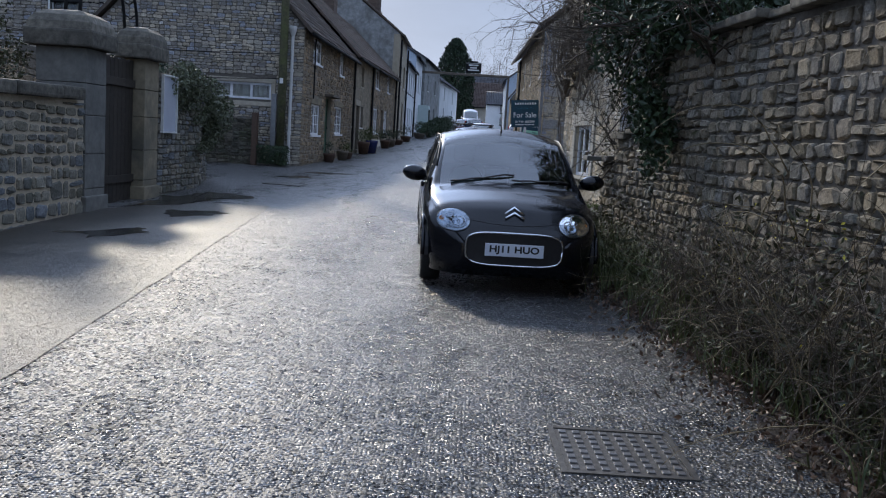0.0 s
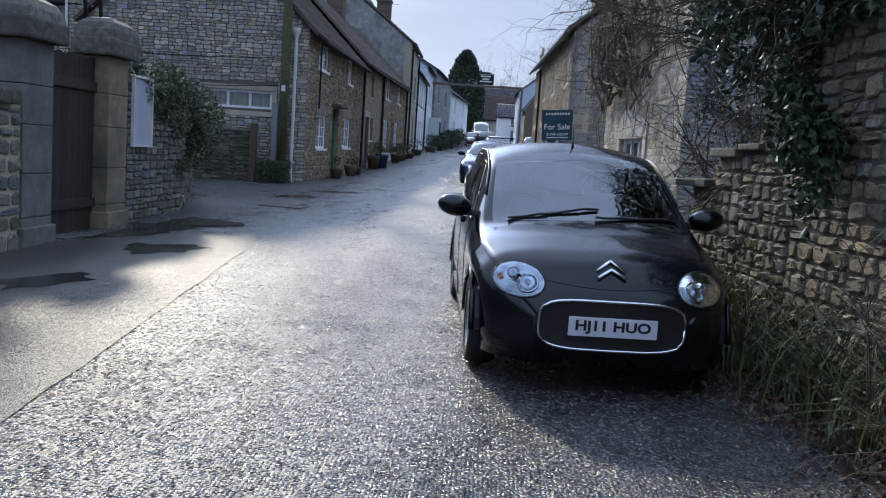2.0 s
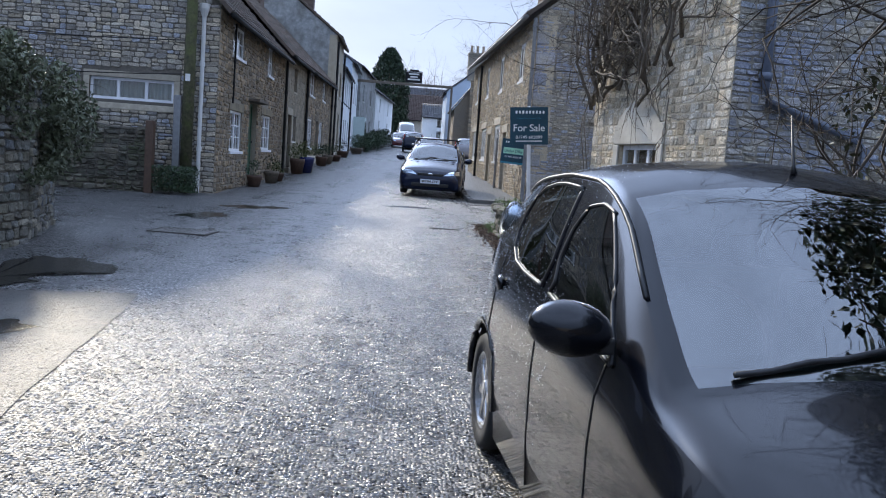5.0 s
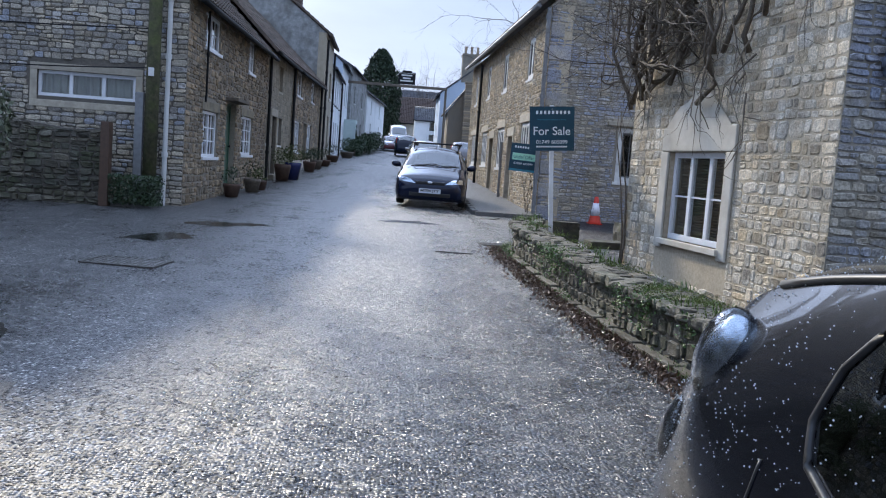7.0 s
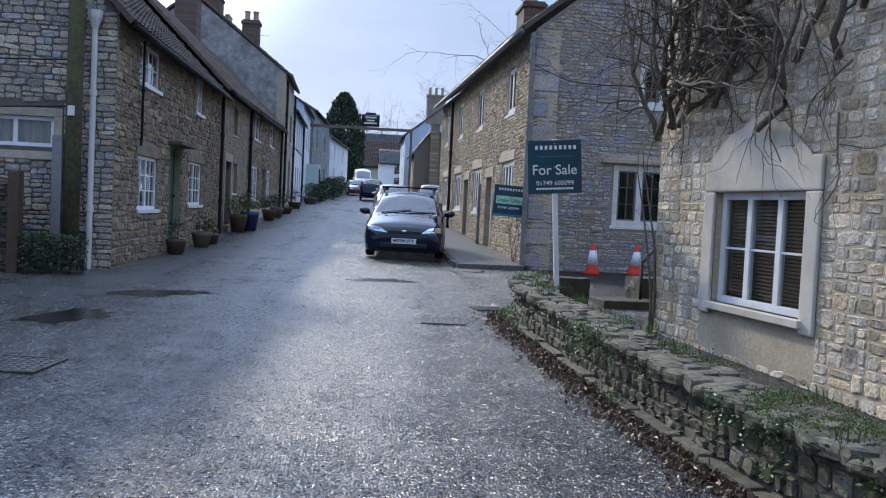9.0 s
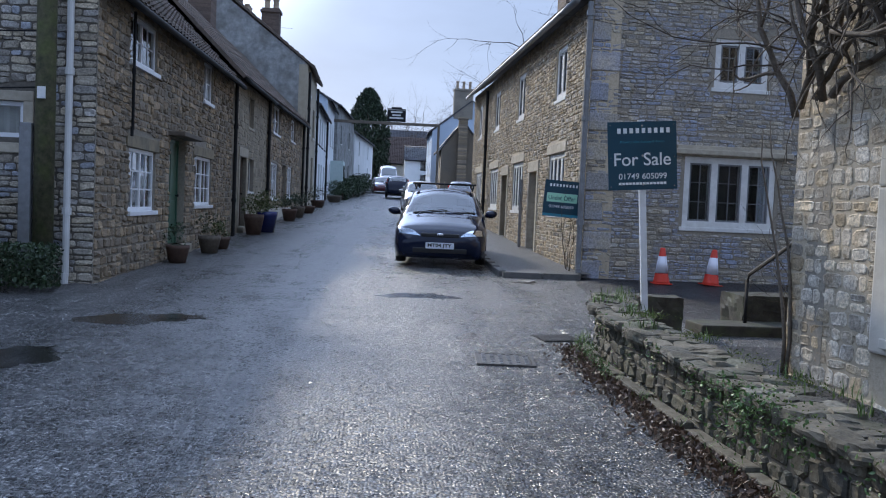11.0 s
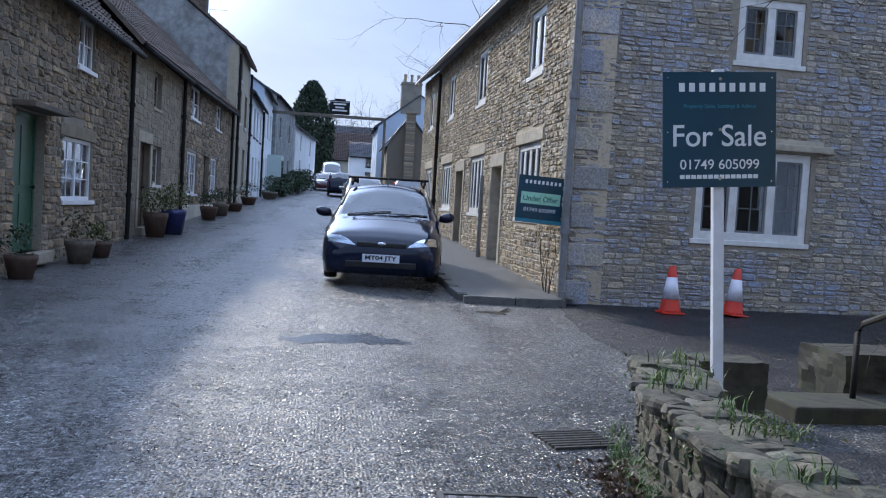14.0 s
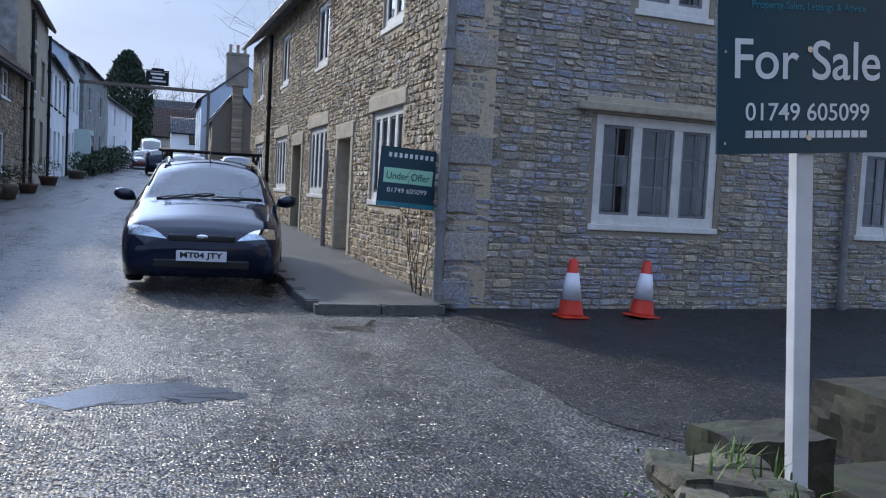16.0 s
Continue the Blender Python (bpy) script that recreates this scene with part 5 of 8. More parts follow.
def gate_pier(y0, y1, z0, z1, mat, x0=-6.05, x1=WX + 0.03):
    p = thing("gate_pier", Matrix.Translation(((x0 + x1) / 2, (y0 + y1) / 2, z0)), "square mossy ashlar gate pier with a domed cap", "gate pier", group="gate piers", kind="")
    z, k = z0 - 0.1, 0
    while z < z1 - 0.05:
        h = min(0.42 + 0.05 * (k % 3), z1 - z)
        part("ashlar_block", box(x0 - p.location.x, x1 - p.location.x, y0 - p.location.y, y1 - p.location.y, z - z0, z + h - 0.006 - z0, 0.012), mat, p)
        z, k = z + h, k + 1
    part("plinth", box(x0 - p.location.x - 0.04, x1 - p.location.x + 0.04, y0 - p.location.y - 0.04, y1 - p.location.y + 0.04, -0.15, 0.22, 0.02), mat, p)
    cx, cy = (x1 - x0) / 2 + 0.12, (y1 - y0) / 2 + 0.12
    H = z1 - z0
    bm = box(-cx, cx, -cy, cy, H, H + 0.22, 0.03)
    rings = []
    for s, h in ((0.94, 0.22), (0.9, 0.32), (0.78, 0.41), (0.55, 0.47), (0.2, 0.5)):
        rings.append([bm.verts.new((sx * cx * s, sy * cy * s, H + h)) for sx, sy in ((-1, -1), (0, -1), (1, -1), (1, 0), (1, 1), (0, 1), (-1, 1), (-1, 0))])
    for a, b in zip(rings, rings[1:]):
        for i in range(8):
            bm.faces.new((a[i], a[(i + 1) % 8], b[(i + 1) % 8], b[i]))
    bm.faces.new(rings[-1])
    part("cap", bm, CAPM, p, "weathered domed stone cap")
    return p


P1 = gate_pier(11.5, 12.13, 0.26, 2.45, PIER_G, x0=-5.9)
P2 = gate_pier(13.56, 14.14, 0.3, 2.5, PIER, x0=-5.56)
gt = thing("gate", Matrix.Translation((-5.44, 12.9, 0.29)), "dark wooden garden gate between stone piers", "gate")
for i in range(10):
    part("gate_board", box(-0.03, 0.03, -0.765 + i * 0.1425, -0.624 + i * 0.1425, -0.25, 2.15 + 0.02 * (i % 2), 0.006), GATE_D, gt)
for z in (0.3, 1.75):
    part("gate_rail", box(0.032, 0.07, -0.76, 0.65, z, z + 0.12, 0.006), GATE_D, gt)
part("threshold", box(-0.3, 0.3, -0.6, 0.6, -0.06, 0.01, 0.01), KERB, gt)
arch = thing("iron_overthrow", Matrix.Translation((-5.6, 12.9, 2.95)), "black wrought-iron arch with lantern over the gate", "arch")
for dx in (-0.1, 0.1):
    tubes("arch_bar", [[((dx, -1.0 * math.cos(math.pi * i / 14) * (1.0), 0.95 * math.sin(math.pi * i / 14)), 0.025) for i in range(15)]], BLACKP, 6, arch)
for i in range(1, 14):
    a = math.pi * i / 14
    tubes("arch_scroll", [[((-0.1 + 0.02 * k, -math.cos(a) + 0.03 * math.sin(k * 0.62), 0.95 * math.sin(a) + 0.03 * math.cos(k * 0.62)), 0.01) for k in range(11)]], BLACKP, 5, arch)
part("lantern", lathe([(0.05, 0.98), (0.17, 1.0), (0.12, 0.66), (0.13, 0.64), (0.05, 0.62)], 6), LENS, arch, "glazed lantern body")
part("lantern_roof", lathe([(0.2, 1.0), (0.16, 1.05), (0.05, 1.17), (0.02, 1.26)], 6), BLACKP, arch)
part("lantern_frame", lathe([(0.135, 0.6), (0.14, 0.66), (0.06, 0.6), (0.03, 0.58)], 6), BLACKP, arch)
# wall beyond the gate, bending into the lane
pts = [(WX, 14.2), (WX - 0.02, 16.4), (-5.7, 18.2), (-6.6, 19.4), (-8.4, 20.6), (-12, 21.6), (-20, 22.5)]
gw2 = thing("garden_wall", Matrix.Translation((WX, 14.2, 0.3)), "rubble garden wall bending into the lane under ivy", "wall", kind="structure")
for i, (a, b) in enumerate(zip(pts, pts[1:])):
    f = Face(a, b)
    q = part("wall", wall_mesh(f, 0.0, level(2.35), 0.45, u1=f.length + 0.02), MORTAR_D, gw2, m=f.m)
    if i < 4:
        lay_stones(q, f, rubble(f, 0.25, level(2.3), [], (0.07, 0.15), (0.12, 0.34), 60 + i), S_GARD, 0.03, 15 + i, near=(lambda u, z: True) if i == 0 else None, count=200)
nb = thing("notice_board", fW.m @ Matrix.Translation((28.28, -0.03, 1.4)), "glazed notice board with pale paper on the wall", "notice board")
part("backing", box(0, 0.62, -0.02, 0.0, 0.0, 0.9, 0.004), NOTICE, nb)
bm = box(-0.03, 0.65, -0.05, 0, -0.03, 0.0, 0.006)
box(-0.03, 0.65, -0.05, 0, 0.9, 0.93, 0.006, bm)
box(-0.03, 0, -0.049, 0, 0.0, 0.9, 0.006, bm)
box(0.62, 0.65, -0.049, 0, 0.0, 0.9, 0.006, bm)
part("frame", bm, OFFW, nb)
# garden terrace wall behind the low wall
fT = Face((-7.6, -14), (-7.6, 15.5))
tw = tagged(part("wall_terrace", wall_mesh(fT, -0.5, level(2.68), 0.4), MORTAR_D, m=fT.m), "brown rubble terrace wall behind the garden", "wall", kind="structure")
lay_stones(tw, fT, rubble(fT, 1.2, level(2.6), [], (0.1, 0.2), (0.2, 0.5), 71, u0=18), S_BROWN, 0.03, 22)
tagged(part("garden_bed", box(-7.6, WX - 0.42, -14, 11.6, -0.8, 1.5, 0.02), LITTER), "dark earth garden bed behind the wall", "ground", kind="structure")
# lane corner by the gable: low wall, pole, tank
dw = thing("lane_wall", Matrix.Translation((-7.2, 24.7, 0.6)), "low dark mossy rubble wall beside the lane", "wall", kind="structure")
fL = Face((-9.5, 24.55), (-6.35, 24.7))
q = part("wall", wall_mesh(fL, 0.3, lambda u: 1.9 - 0.05 * math.sin(u * 3), 0.4, breaks=[0.3 * i for i in range(1, 11)]), MORTAR_D, dw, m=fL.m)
lay_stones(q, fL, rubble(fL, 0.45, lambda u: 1.9 - 0.05 * math.sin(u * 3), [], (0.08, 0.16), (0.12, 0.34), 81), S_DARK, 0.04, 23)
part("gatepost", box(-6.38 + 7.2, -6.22 + 7.2, -0.2, 0.0, -0.1, 1.42, 0.02), BROWN_D, dw)
tp = thing("telegraph_pole", Matrix.Translation((-5.72, 25.25, 0.55)), "green-stained wooden telegraph pole by the gable", "pole")
part("pole", lathe([(0.125, 0), (0.12, 3), (0.105, 8.2), (0.095, 8.22)], 14), POLE, tp, smooth=True)
part("cable_guard", box(-0.28, -0.13, -0.1, 0.0, 0.15, 2.05, 0.015), GREYP, tp, "grey metal cable guard")
part("number_plate", box(-0.05, 0.05, -0.15, -0.13, 2.35, 2.5, 0.004), OFFW, tp)
part("junction_box", box(0.12, 0.3, -0.1, 0.06, 5.35, 5.75, 0.01), OFFW, tp)
for i, (a, b, s) in enumerate((((-5.72, 25.2, 3.05), (-14, 25.4, 3.35), 0.25), ((-5.72, 25.2, 3.75), (-14, 25.4, 4.05), 0.2), ((-5.72, 25.2, 8.4), (12, 50, 9.0), 0.5), ((-5.72, 25.2, 8.5), (4, -20, 9.2), 0.6))):
    a, b = Vector(a), Vector(b)
    cb = tubes("overhead_cable", [[(a.lerp(b, k / 16) - Vector((0, 0, s * math.sin(math.pi * k / 16))), 0.012) for k in range(17)]], BLACKP, 5)
    tagged(cb, "thin black overhead cable from the wooden pole", "cable")

# added backings behind the nearer windows, coloured near-black in place of unlit rooms
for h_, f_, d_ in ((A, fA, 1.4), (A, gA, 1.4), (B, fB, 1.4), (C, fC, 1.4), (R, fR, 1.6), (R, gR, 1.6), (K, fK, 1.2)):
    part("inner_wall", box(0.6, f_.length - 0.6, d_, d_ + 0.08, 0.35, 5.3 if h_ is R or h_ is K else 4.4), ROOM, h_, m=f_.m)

# added near-black linings hide gable reveals that daylight turned pale
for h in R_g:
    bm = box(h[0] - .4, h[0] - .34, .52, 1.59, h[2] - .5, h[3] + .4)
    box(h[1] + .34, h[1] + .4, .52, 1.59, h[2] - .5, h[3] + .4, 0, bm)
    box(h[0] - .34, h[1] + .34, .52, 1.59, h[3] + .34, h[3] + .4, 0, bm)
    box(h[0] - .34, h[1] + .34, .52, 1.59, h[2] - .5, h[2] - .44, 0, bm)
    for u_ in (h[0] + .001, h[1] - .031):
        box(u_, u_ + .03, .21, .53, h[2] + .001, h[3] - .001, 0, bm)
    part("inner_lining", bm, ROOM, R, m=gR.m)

# added unseen walls: they close the place and cut sky light and reflections
for nm_, p_, q_ in (("house_behind", (9.0, -18.0), (-12.0, -18.0)), ("garden_house", (-9.5, -18.0), (-9.5, 6.0)), ("barn_behind_wall", (6.5, 14.0), (7.5, -18.0))):
    f_ = Face(p_, q_)
    tagged(part(nm_, wall_mesh(f_, -1.5, level(5.2 if nm_ != "barn_behind_wall" else 3.4), 0.5), S_GAB, m=f_.m), "unseen plain rubble wall added to block sky light", "wall", kind="structure")

# ---- vehicles ----
HATCH = dict(
    top=[(0, .52), (.03, .60), (.08, .69), (.15, .75), (.3, .815), (.6, .885), (.85, .925), (.92, .94), (1.2, 1.14), (1.5, 1.335), (1.65, 1.405), (1.85, 1.462), (2.2, 1.465), (2.7, 1.43), (3.1, 1.35), (3.22, 1.29), (3.32, 1.16), (3.39, .98), (3.43, .75), (3.44, .5)],
    te=[(0, .48), (.08, .63), (.3, .755), (.6, .83), (.85, .87), (.92, .885), (1.2, 1.06), (1.5, 1.245), (1.65, 1.31), (1.85, 1.36), (2.2, 1.365), (2.6, 1.33), (2.86, 1.29), (3.1, 1.24), (3.22, 1.19), (3.32, 1.08), (3.39, .93), (3.44, .48)],
    wt=[(0, .42), (.08, .54), (.3, .62), (.6, .67), (.95, .71), (1.2, .69), (1.5, .65), (1.85, .64), (2.2, .655), (2.6, .65), (2.86, .63), (3.1, .6), (3.22, .59), (3.39, .6), (3.44, .52)],
    wb=[(0, .44), (.08, .58), (.3, .69), (.6, .75), (.95, .772), (1.5, .777), (2.5, .77), (3.1, .73), (3.3, .68), (3.4, .65), (3.44, .55)],
    zb=[(0, .46), (.08, .60), (.3, .71), (.6, .79), (.95, .84), (1.5, .9), (2.2, .94), (2.7, .97), (3.1, 1.02), (3.22, 1.02), (3.32, .97), (3.4, .85), (3.44, .46)],
    wm=[(0, .47), (.05, .59), (.15, .70), (.3, .77), (.6, .815), (1, .81), (2.5, .812), (2.9, .815), (3.2, .775), (3.38, .7), (3.44, .6)],
    zm=[(0, .44), (.3, .6), (.6, .64), (2.8, .64), (3.2, .62), (3.44, .45)])
SALOON = dict(
    top=[(0, .60), (.02, .66), (.06, .715), (.15, .77), (.3, .835), (.6, .92), (.85, .975), (.92, .99), (1.2, 1.17), (1.5, 1.34), (1.65, 1.405), (1.85, 1.455), (2.2, 1.47), (2.7, 1.455), (3.1, 1.38), (3.22, 1.32), (3.32, 1.15), (3.39, .98), (3.44, .5)],
    te=[(0, .55), (.06, .68), (.15, .73), (.3, .785), (.6, .86), (.85, .915), (.92, .93), (1.2, 1.09), (1.5, 1.25), (1.65, 1.31), (1.85, 1.365), (2.2, 1.38), (2.7, 1.365), (3.1, 1.3), (3.22, 1.24), (3.32, 1.08), (3.39, .93), (3.44, .48)],
    wt=[(0, .5), (.06, .58), (.15, .64), (.3, .68), (.6, .7), (.95, .71), (1.2, .675), (1.5, .63), (1.85, .6), (2.5, .595), (3.1, .575), (3.22, .57), (3.39, .6), (3.44, .52)],
    wb=[(0, .58), (.06, .7), (.15, .755), (.3, .78), (.6, .8), (.95, .805), (1.5, .805), (2.5, .8), (3.1, .77), (3.3, .72), (3.4, .68), (3.44, .6)],
    zb=[(0, .5), (.06, .6), (.15, .66), (.3, .72), (.6, .79), (.95, .85), (1.5, .9), (2.2, .94), (2.8, .97), (3.1, 1.0), (3.22, 1.0), (3.32, .95), (3.4, .85), (3.44, .46)],
    wm=[(0, .64), (.03, .72), (.08, .775), (.2, .81), (.6, .825), (1, .82), (2.9, .825), (3.2, .8), (3.38, .74), (3.44, .66)],
    zm=[(0, .42), (.3, .55), (.6, .62), (2.8, .62), (3.2, .6), (3.44, .45)])
VAN = dict(
    top=[(0, .75), (.05, .95), (.15, 1.05), (.7, 1.22), (.85, 1.3), (1.3, 1.9), (1.6, 2.2), (1.9, 2.38), (2.3, 2.45), (3.1, 2.45), (3.3, 2.42), (3.4, 2.2), (3.44, .6)],
    te=[(0, .7), (.15, .98), (.7, 1.15), (.85, 1.24), (1.3, 1.8), (1.6, 2.05), (1.9, 2.2), (2.3, 2.25), (3.1, 2.25), (3.4, 2.1), (3.44, .6)],
    wt=[(0, .6), (.15, .7), (.85, .82), (1.6, .82), (3.3, .85), (3.44, .8)], wb=[(0, .62), (.15, .78), (.6, .9), (.85, .95), (3.3, .97), (3.44, .9)],
    zb=[(0, .65), (.15, .92), (.7, 1.08), (.85, 1.15), (1.6, 1.2), (3.1, 1.2), (3.4, 1.15), (3.44, .58)], wm=[(0, .7), (.15, .88), (.5, .98), (3.2, .99), (3.44, .95)], zm=[(0, .6), (.5, .8), (3.44, .8)])


SIDE_K = [.02 + .96 * i / 30 for i in range(31)]


def wheel(parent, x, y, r, w, side):
    wh = sub("wheel", parent, parent.matrix_basis @ pose(x, y, r, 0, 90 * side, 0))
    part("tyre", lathe([(r * .66, -w / 2), (r * .93, -w / 2), (r * .995, -w * .34), (r, 0), (r * .995, w * .34), (r * .93, w / 2), (r * .68, w / 2), (r * .64, w * .2)], 28), RUBBER, wh, smooth=True)
    bm = lathe([(r * .66, w * .28), (r * .66, w * .47), (r * .6, w * .46), (r * .57, w * .2)], 28)
    part("rim", bm, ALLOY, wh, smooth=True)
    bm = lathe([(r * .17, w * .2), (r * .17, w * .42), (r * .1, w * .45), (.005, w * .45)], 14)
    for k in range(7):
        q = bmesh.new()
        box(r * .1, r * .6, -r * .075, r * .075, w * .3, w * .4, .006, q)
        bmesh.ops.transform(q, matrix=pose(0, 0, 0, 0, 0, k * 360 / 7), verts=q.verts)
        me = bpy.data.meshes.new("spoke")
        q.to_mesh(me)
        q.free()
        bm.from_mesh(me)
    part("hubcap", bm, ALLOY, wh)
    part("brake_drum", lathe([(r * .55, 0), (r * .55, w * .12)], 16), TRIM, wh)


def car(name, label, m, spec, paint, remap=None, kw=1.0, kz=1.0, dz=0.0, wheel_r=.285, arches=(.62, 2.96), plate=None, plate_mat=PLATEW, ws=(.9, 1.62), side=((1.3, 2.05), (2.12, 3.0)),
        rear=(3.2, 3.36), lamp="almond", chrome=False, rack=False, group="parked cars", rear_view=False):
    """A car from a lofted shell with its front at y = 0, facing -y: panels, glass, lamps, wheels and trim are parts."""
    y_src, y_dst = zip(*(remap or [(0, 0), (3.44, 3.44)]))
    L = y_dst[-1]
    c = thing(name, m, label, "car" if name != "van" else "van", group)
    ys_ = sorted(set([0, .012, .03, .055, .09] + [.13 + .025 * i for i in range(127)] + [3.3, 3.34, 3.37, 3.395, 3.415, 3.43, 3.44]))
    ys_ = [y for y in ys_ if y <= 3.44]

    def curve(key, soft=7):
        v = np.interp(ys_, *zip(*spec[key]))
        for _ in range(soft):
            v[3:-4] = np.convolve(v, [.25, .5, .25], "same")[3:-4]
        return v
    top, te, wt, wb, zb, wm, zm = (curve(k) for k in ("top", "te", "wt", "wb", "zb", "wm", "zm"))
    rows, shell = [], []
    R_ = wheel_r + .055
    yy = np.interp(ys_, y_src, y_dst)
    ac = [float(np.interp(a, y_src, y_dst)) for a in arches]
    for i, y in enumerate(yy):
        t_, e_, b_, z_ = (v[i] * kz + dz for v in (top, te, zb, zm))
        zs = .17 + dz
        for a in ac:
            d = R_ * R_ - (y - a) ** 2
            if d > 0:
                zs = max(zs, wheel_r + math.sqrt(d))
        zs = min(zs, b_ - .04)
        a, b, w = wt[i] * kw, wb[i] * kw, wm[i] * kw
        z_ = max(z_, zs + .02)
        z_ = min(z_, b_ - .01)
        P = [(0, t_), (.35 * a, t_ - .13 * (t_ - e_)), (.7 * a, t_ - .42 * (t_ - e_)), (.92 * a, t_ - .78 * (t_ - e_)), (a, e_)]
        for k in (.1, .4, .7, .93):
            P.append((a + (b - a) * k + .012 * math.sin(math.pi * k), e_ + (b_ - e_) * k))
        P += [(b + .004, b_ - .012), ((b + w) / 2 + .01, (b_ + z_) / 2 + .02), (w, z_), (w - .004, (z_ + zs) / 2), (w - .02, zs), (w - .16, zs + .01), (w - .17, max(zs, .35 + dz))]
        rows.append(P)
        fine_ = [(a + (b - a) * k + .012 * math.sin(math.pi * k), e_ + (b_ - e_) * k) for k in SIDE_K]
        shell.append(P[:5] + fine_ + P[9:])
    groups = {}
    nj, ns_ = len(rows[0]), len(shell[0])
    outlines = [[(a + .05 - .16 * (k == 0), .95), ((a + b) / 2, .97), (b - .16 * (k == len(side) - 1), .95), (b - .03, .84), (b, .66), (b - .02, .4), (b - .08, .2), (b - .2, .1), ((a + b) / 2, .07), (a + .33 * (k == 0), .08), (a + .1 * (k == 0), .34), (a - .07 * (k == 0), .72)]
                for k, (a, b) in enumerate(side)]

    def inside(poly, y, k):
        hit = False
        for (y0, k0), (y1, k1) in zip(poly, poly[1:] + poly[:1]):
            if (k0 > k) != (k1 > k) and y < (y1 - y0) * (k - k0) / (k1 - k0) + y0:
                hit = not hit
        return hit

    def tag(i, j, s):
        y = (ys_[i] + ys_[i + 1]) / 2
        if ws[0] < y < ws[1] and j < 3:
            return ("windscreen", 0)
        if rear[0] < y < rear[1] and j < 3:
            return ("rear_window", 0)
        if 5 <= j < 4 + len(SIDE_K):
            for k, poly in enumerate(outlines):
                if inside(poly, y, (SIDE_K[j - 5] + SIDE_K[j - 4]) / 2):
                    return ("side_window", (k, s))
        return ("body", 0)
    for i in range(len(yy) - 1):
        for j in range(ns_ - 1):
            for s in (-1, 1):
                quad = [(i, j), (i, j + 1), (i + 1, j + 1), (i + 1, j)]
                groups.setdefault(tag(i, j, s), []).append([(s * shell[a][b][0], yy[a], shell[a][b][1]) for a, b in (quad if s > 0 else quad[::-1])])
    for end, i in ((0, 0), (1, len(yy) - 1)):
        ring = [(x, yy[i], z) for x, z in rows[i][:14]] + [(-x, yy[i], z) for x, z in rows[i][13:0:-1]]
        groups[("body", 0)].append(ring if end else ring[::-1])
    for (nm, k), quads in groups.items():
        bm = bmesh.new()
        for q in quads:
            try:
                bm.faces.new([bm.verts.new(p) for p in q])
            except ValueError:
                pass
        bmesh.ops.remove_doubles(bm, verts=bm.verts, dist=.0008)
        glass = nm in ("windscreen", "rear_window", "side_window")
        if glass:
            bmesh.ops.recalc_face_normals(bm, faces=bm.faces)
        part(nm, bm, CARGLASS if glass else paint, c, smooth=True)
    tree = BVHTree.FromPolygons([p for q in groups[("body", 0)] for p in q], [tuple(range(b0, b0 + len(q))) for b0, q in zip(np.cumsum([0] + [len(q) for q in groups[("body", 0)]]).tolist(), groups[("body", 0)])])

    def onto(x, z, slope=.0, out=.004):
        """The shell met from the front at this breadth and height, and a little off it."""
        d = Vector((0, 1, -slope)).normalized()
        hit, nrm, _, _ = tree.ray_cast(Vector((x, 0, z)) - d * 1.2, d)
        if hit is None:
            return None
        if nrm.dot(d) > 0:
            nrm = -nrm
        return hit + nrm * out
    for s in (-1, 1):
        for poly in outlines:
            seal = []
            for (y0, k0), (y1, k1) in zip(poly, poly[1:] + poly[:1]):
                for t in range(6):
                    y, k = y0 + (y1 - y0) * t / 6, k0 + (k1 - k0) * t / 6
                    i = min(max(int(np.searchsorted(ys_, y)) - 1, 0), len(ys_) - 2)
                    q = (y - ys_[i]) / (ys_[i + 1] - ys_[i])
                    lo, hi = (Vector((r_[4][0] + (r_[9][0] - r_[4][0]) * k + .012 * math.sin(math.pi * k), 0, r_[4][1] + (r_[9][1] + .012 - r_[4][1]) * k)) for r_ in (rows[i], rows[i + 1]))
                    p = lo.lerp(hi, q)
                    seal.append((Vector((s * p.x, float(np.interp(y, y_src, y_dst)), p.z)), .0075))
            seal.append(seal[0])
            tubes("window_seal", [seal], TRIM, 6, c)
    # cabin floor, dashboard, seats
    f0, f1 = (float(np.interp(v, y_src, y_dst)) for v in (.75, 3.3))
    part("cabin_floor", box(-.7 * kw, .7 * kw, .3, f1, .22 + dz, .3 + dz, .02), TRIM, c)
    yd = float(np.interp(1.05, y_src, y_dst))
    part("dashboard", box(-.66 * kw, .66 * kw, yd, yd + .4, .6 + dz, .83 * kz + dz, .05), TRIM, c)
    for s in (-1, 1):
        ysn = float(np.interp(1.9, y_src, y_dst))
        seat = sub("front_seat", c)
        part("backrest", box(s * .36 * kw - .23, s * .36 * kw + .23, ysn, ysn + .14, .45 + dz, 1.08 * kz + dz, .06), SEATM, seat)
        part("headrest", box(s * .36 * kw - .12, s * .36 * kw + .12, ysn + .04, ysn + .13, 1.1 * kz + dz, 1.27 * kz + dz, .04), SEATM, seat)
    part("rear_seat", box(-.58 * kw, .58 * kw, f1 - .75, f1 - .6, .45 + dz, 1.0 * kz + dz, .06), SEATM, c)
    st = lathe([(.17, 0), (.185, .01), (.19, .02), (.175, .03), (.165, .015)], 24, m=pose(-.36 * kw, yd + .45, .9 * kz + dz, 65))
    part("steering_wheel", st, TRIM, c)

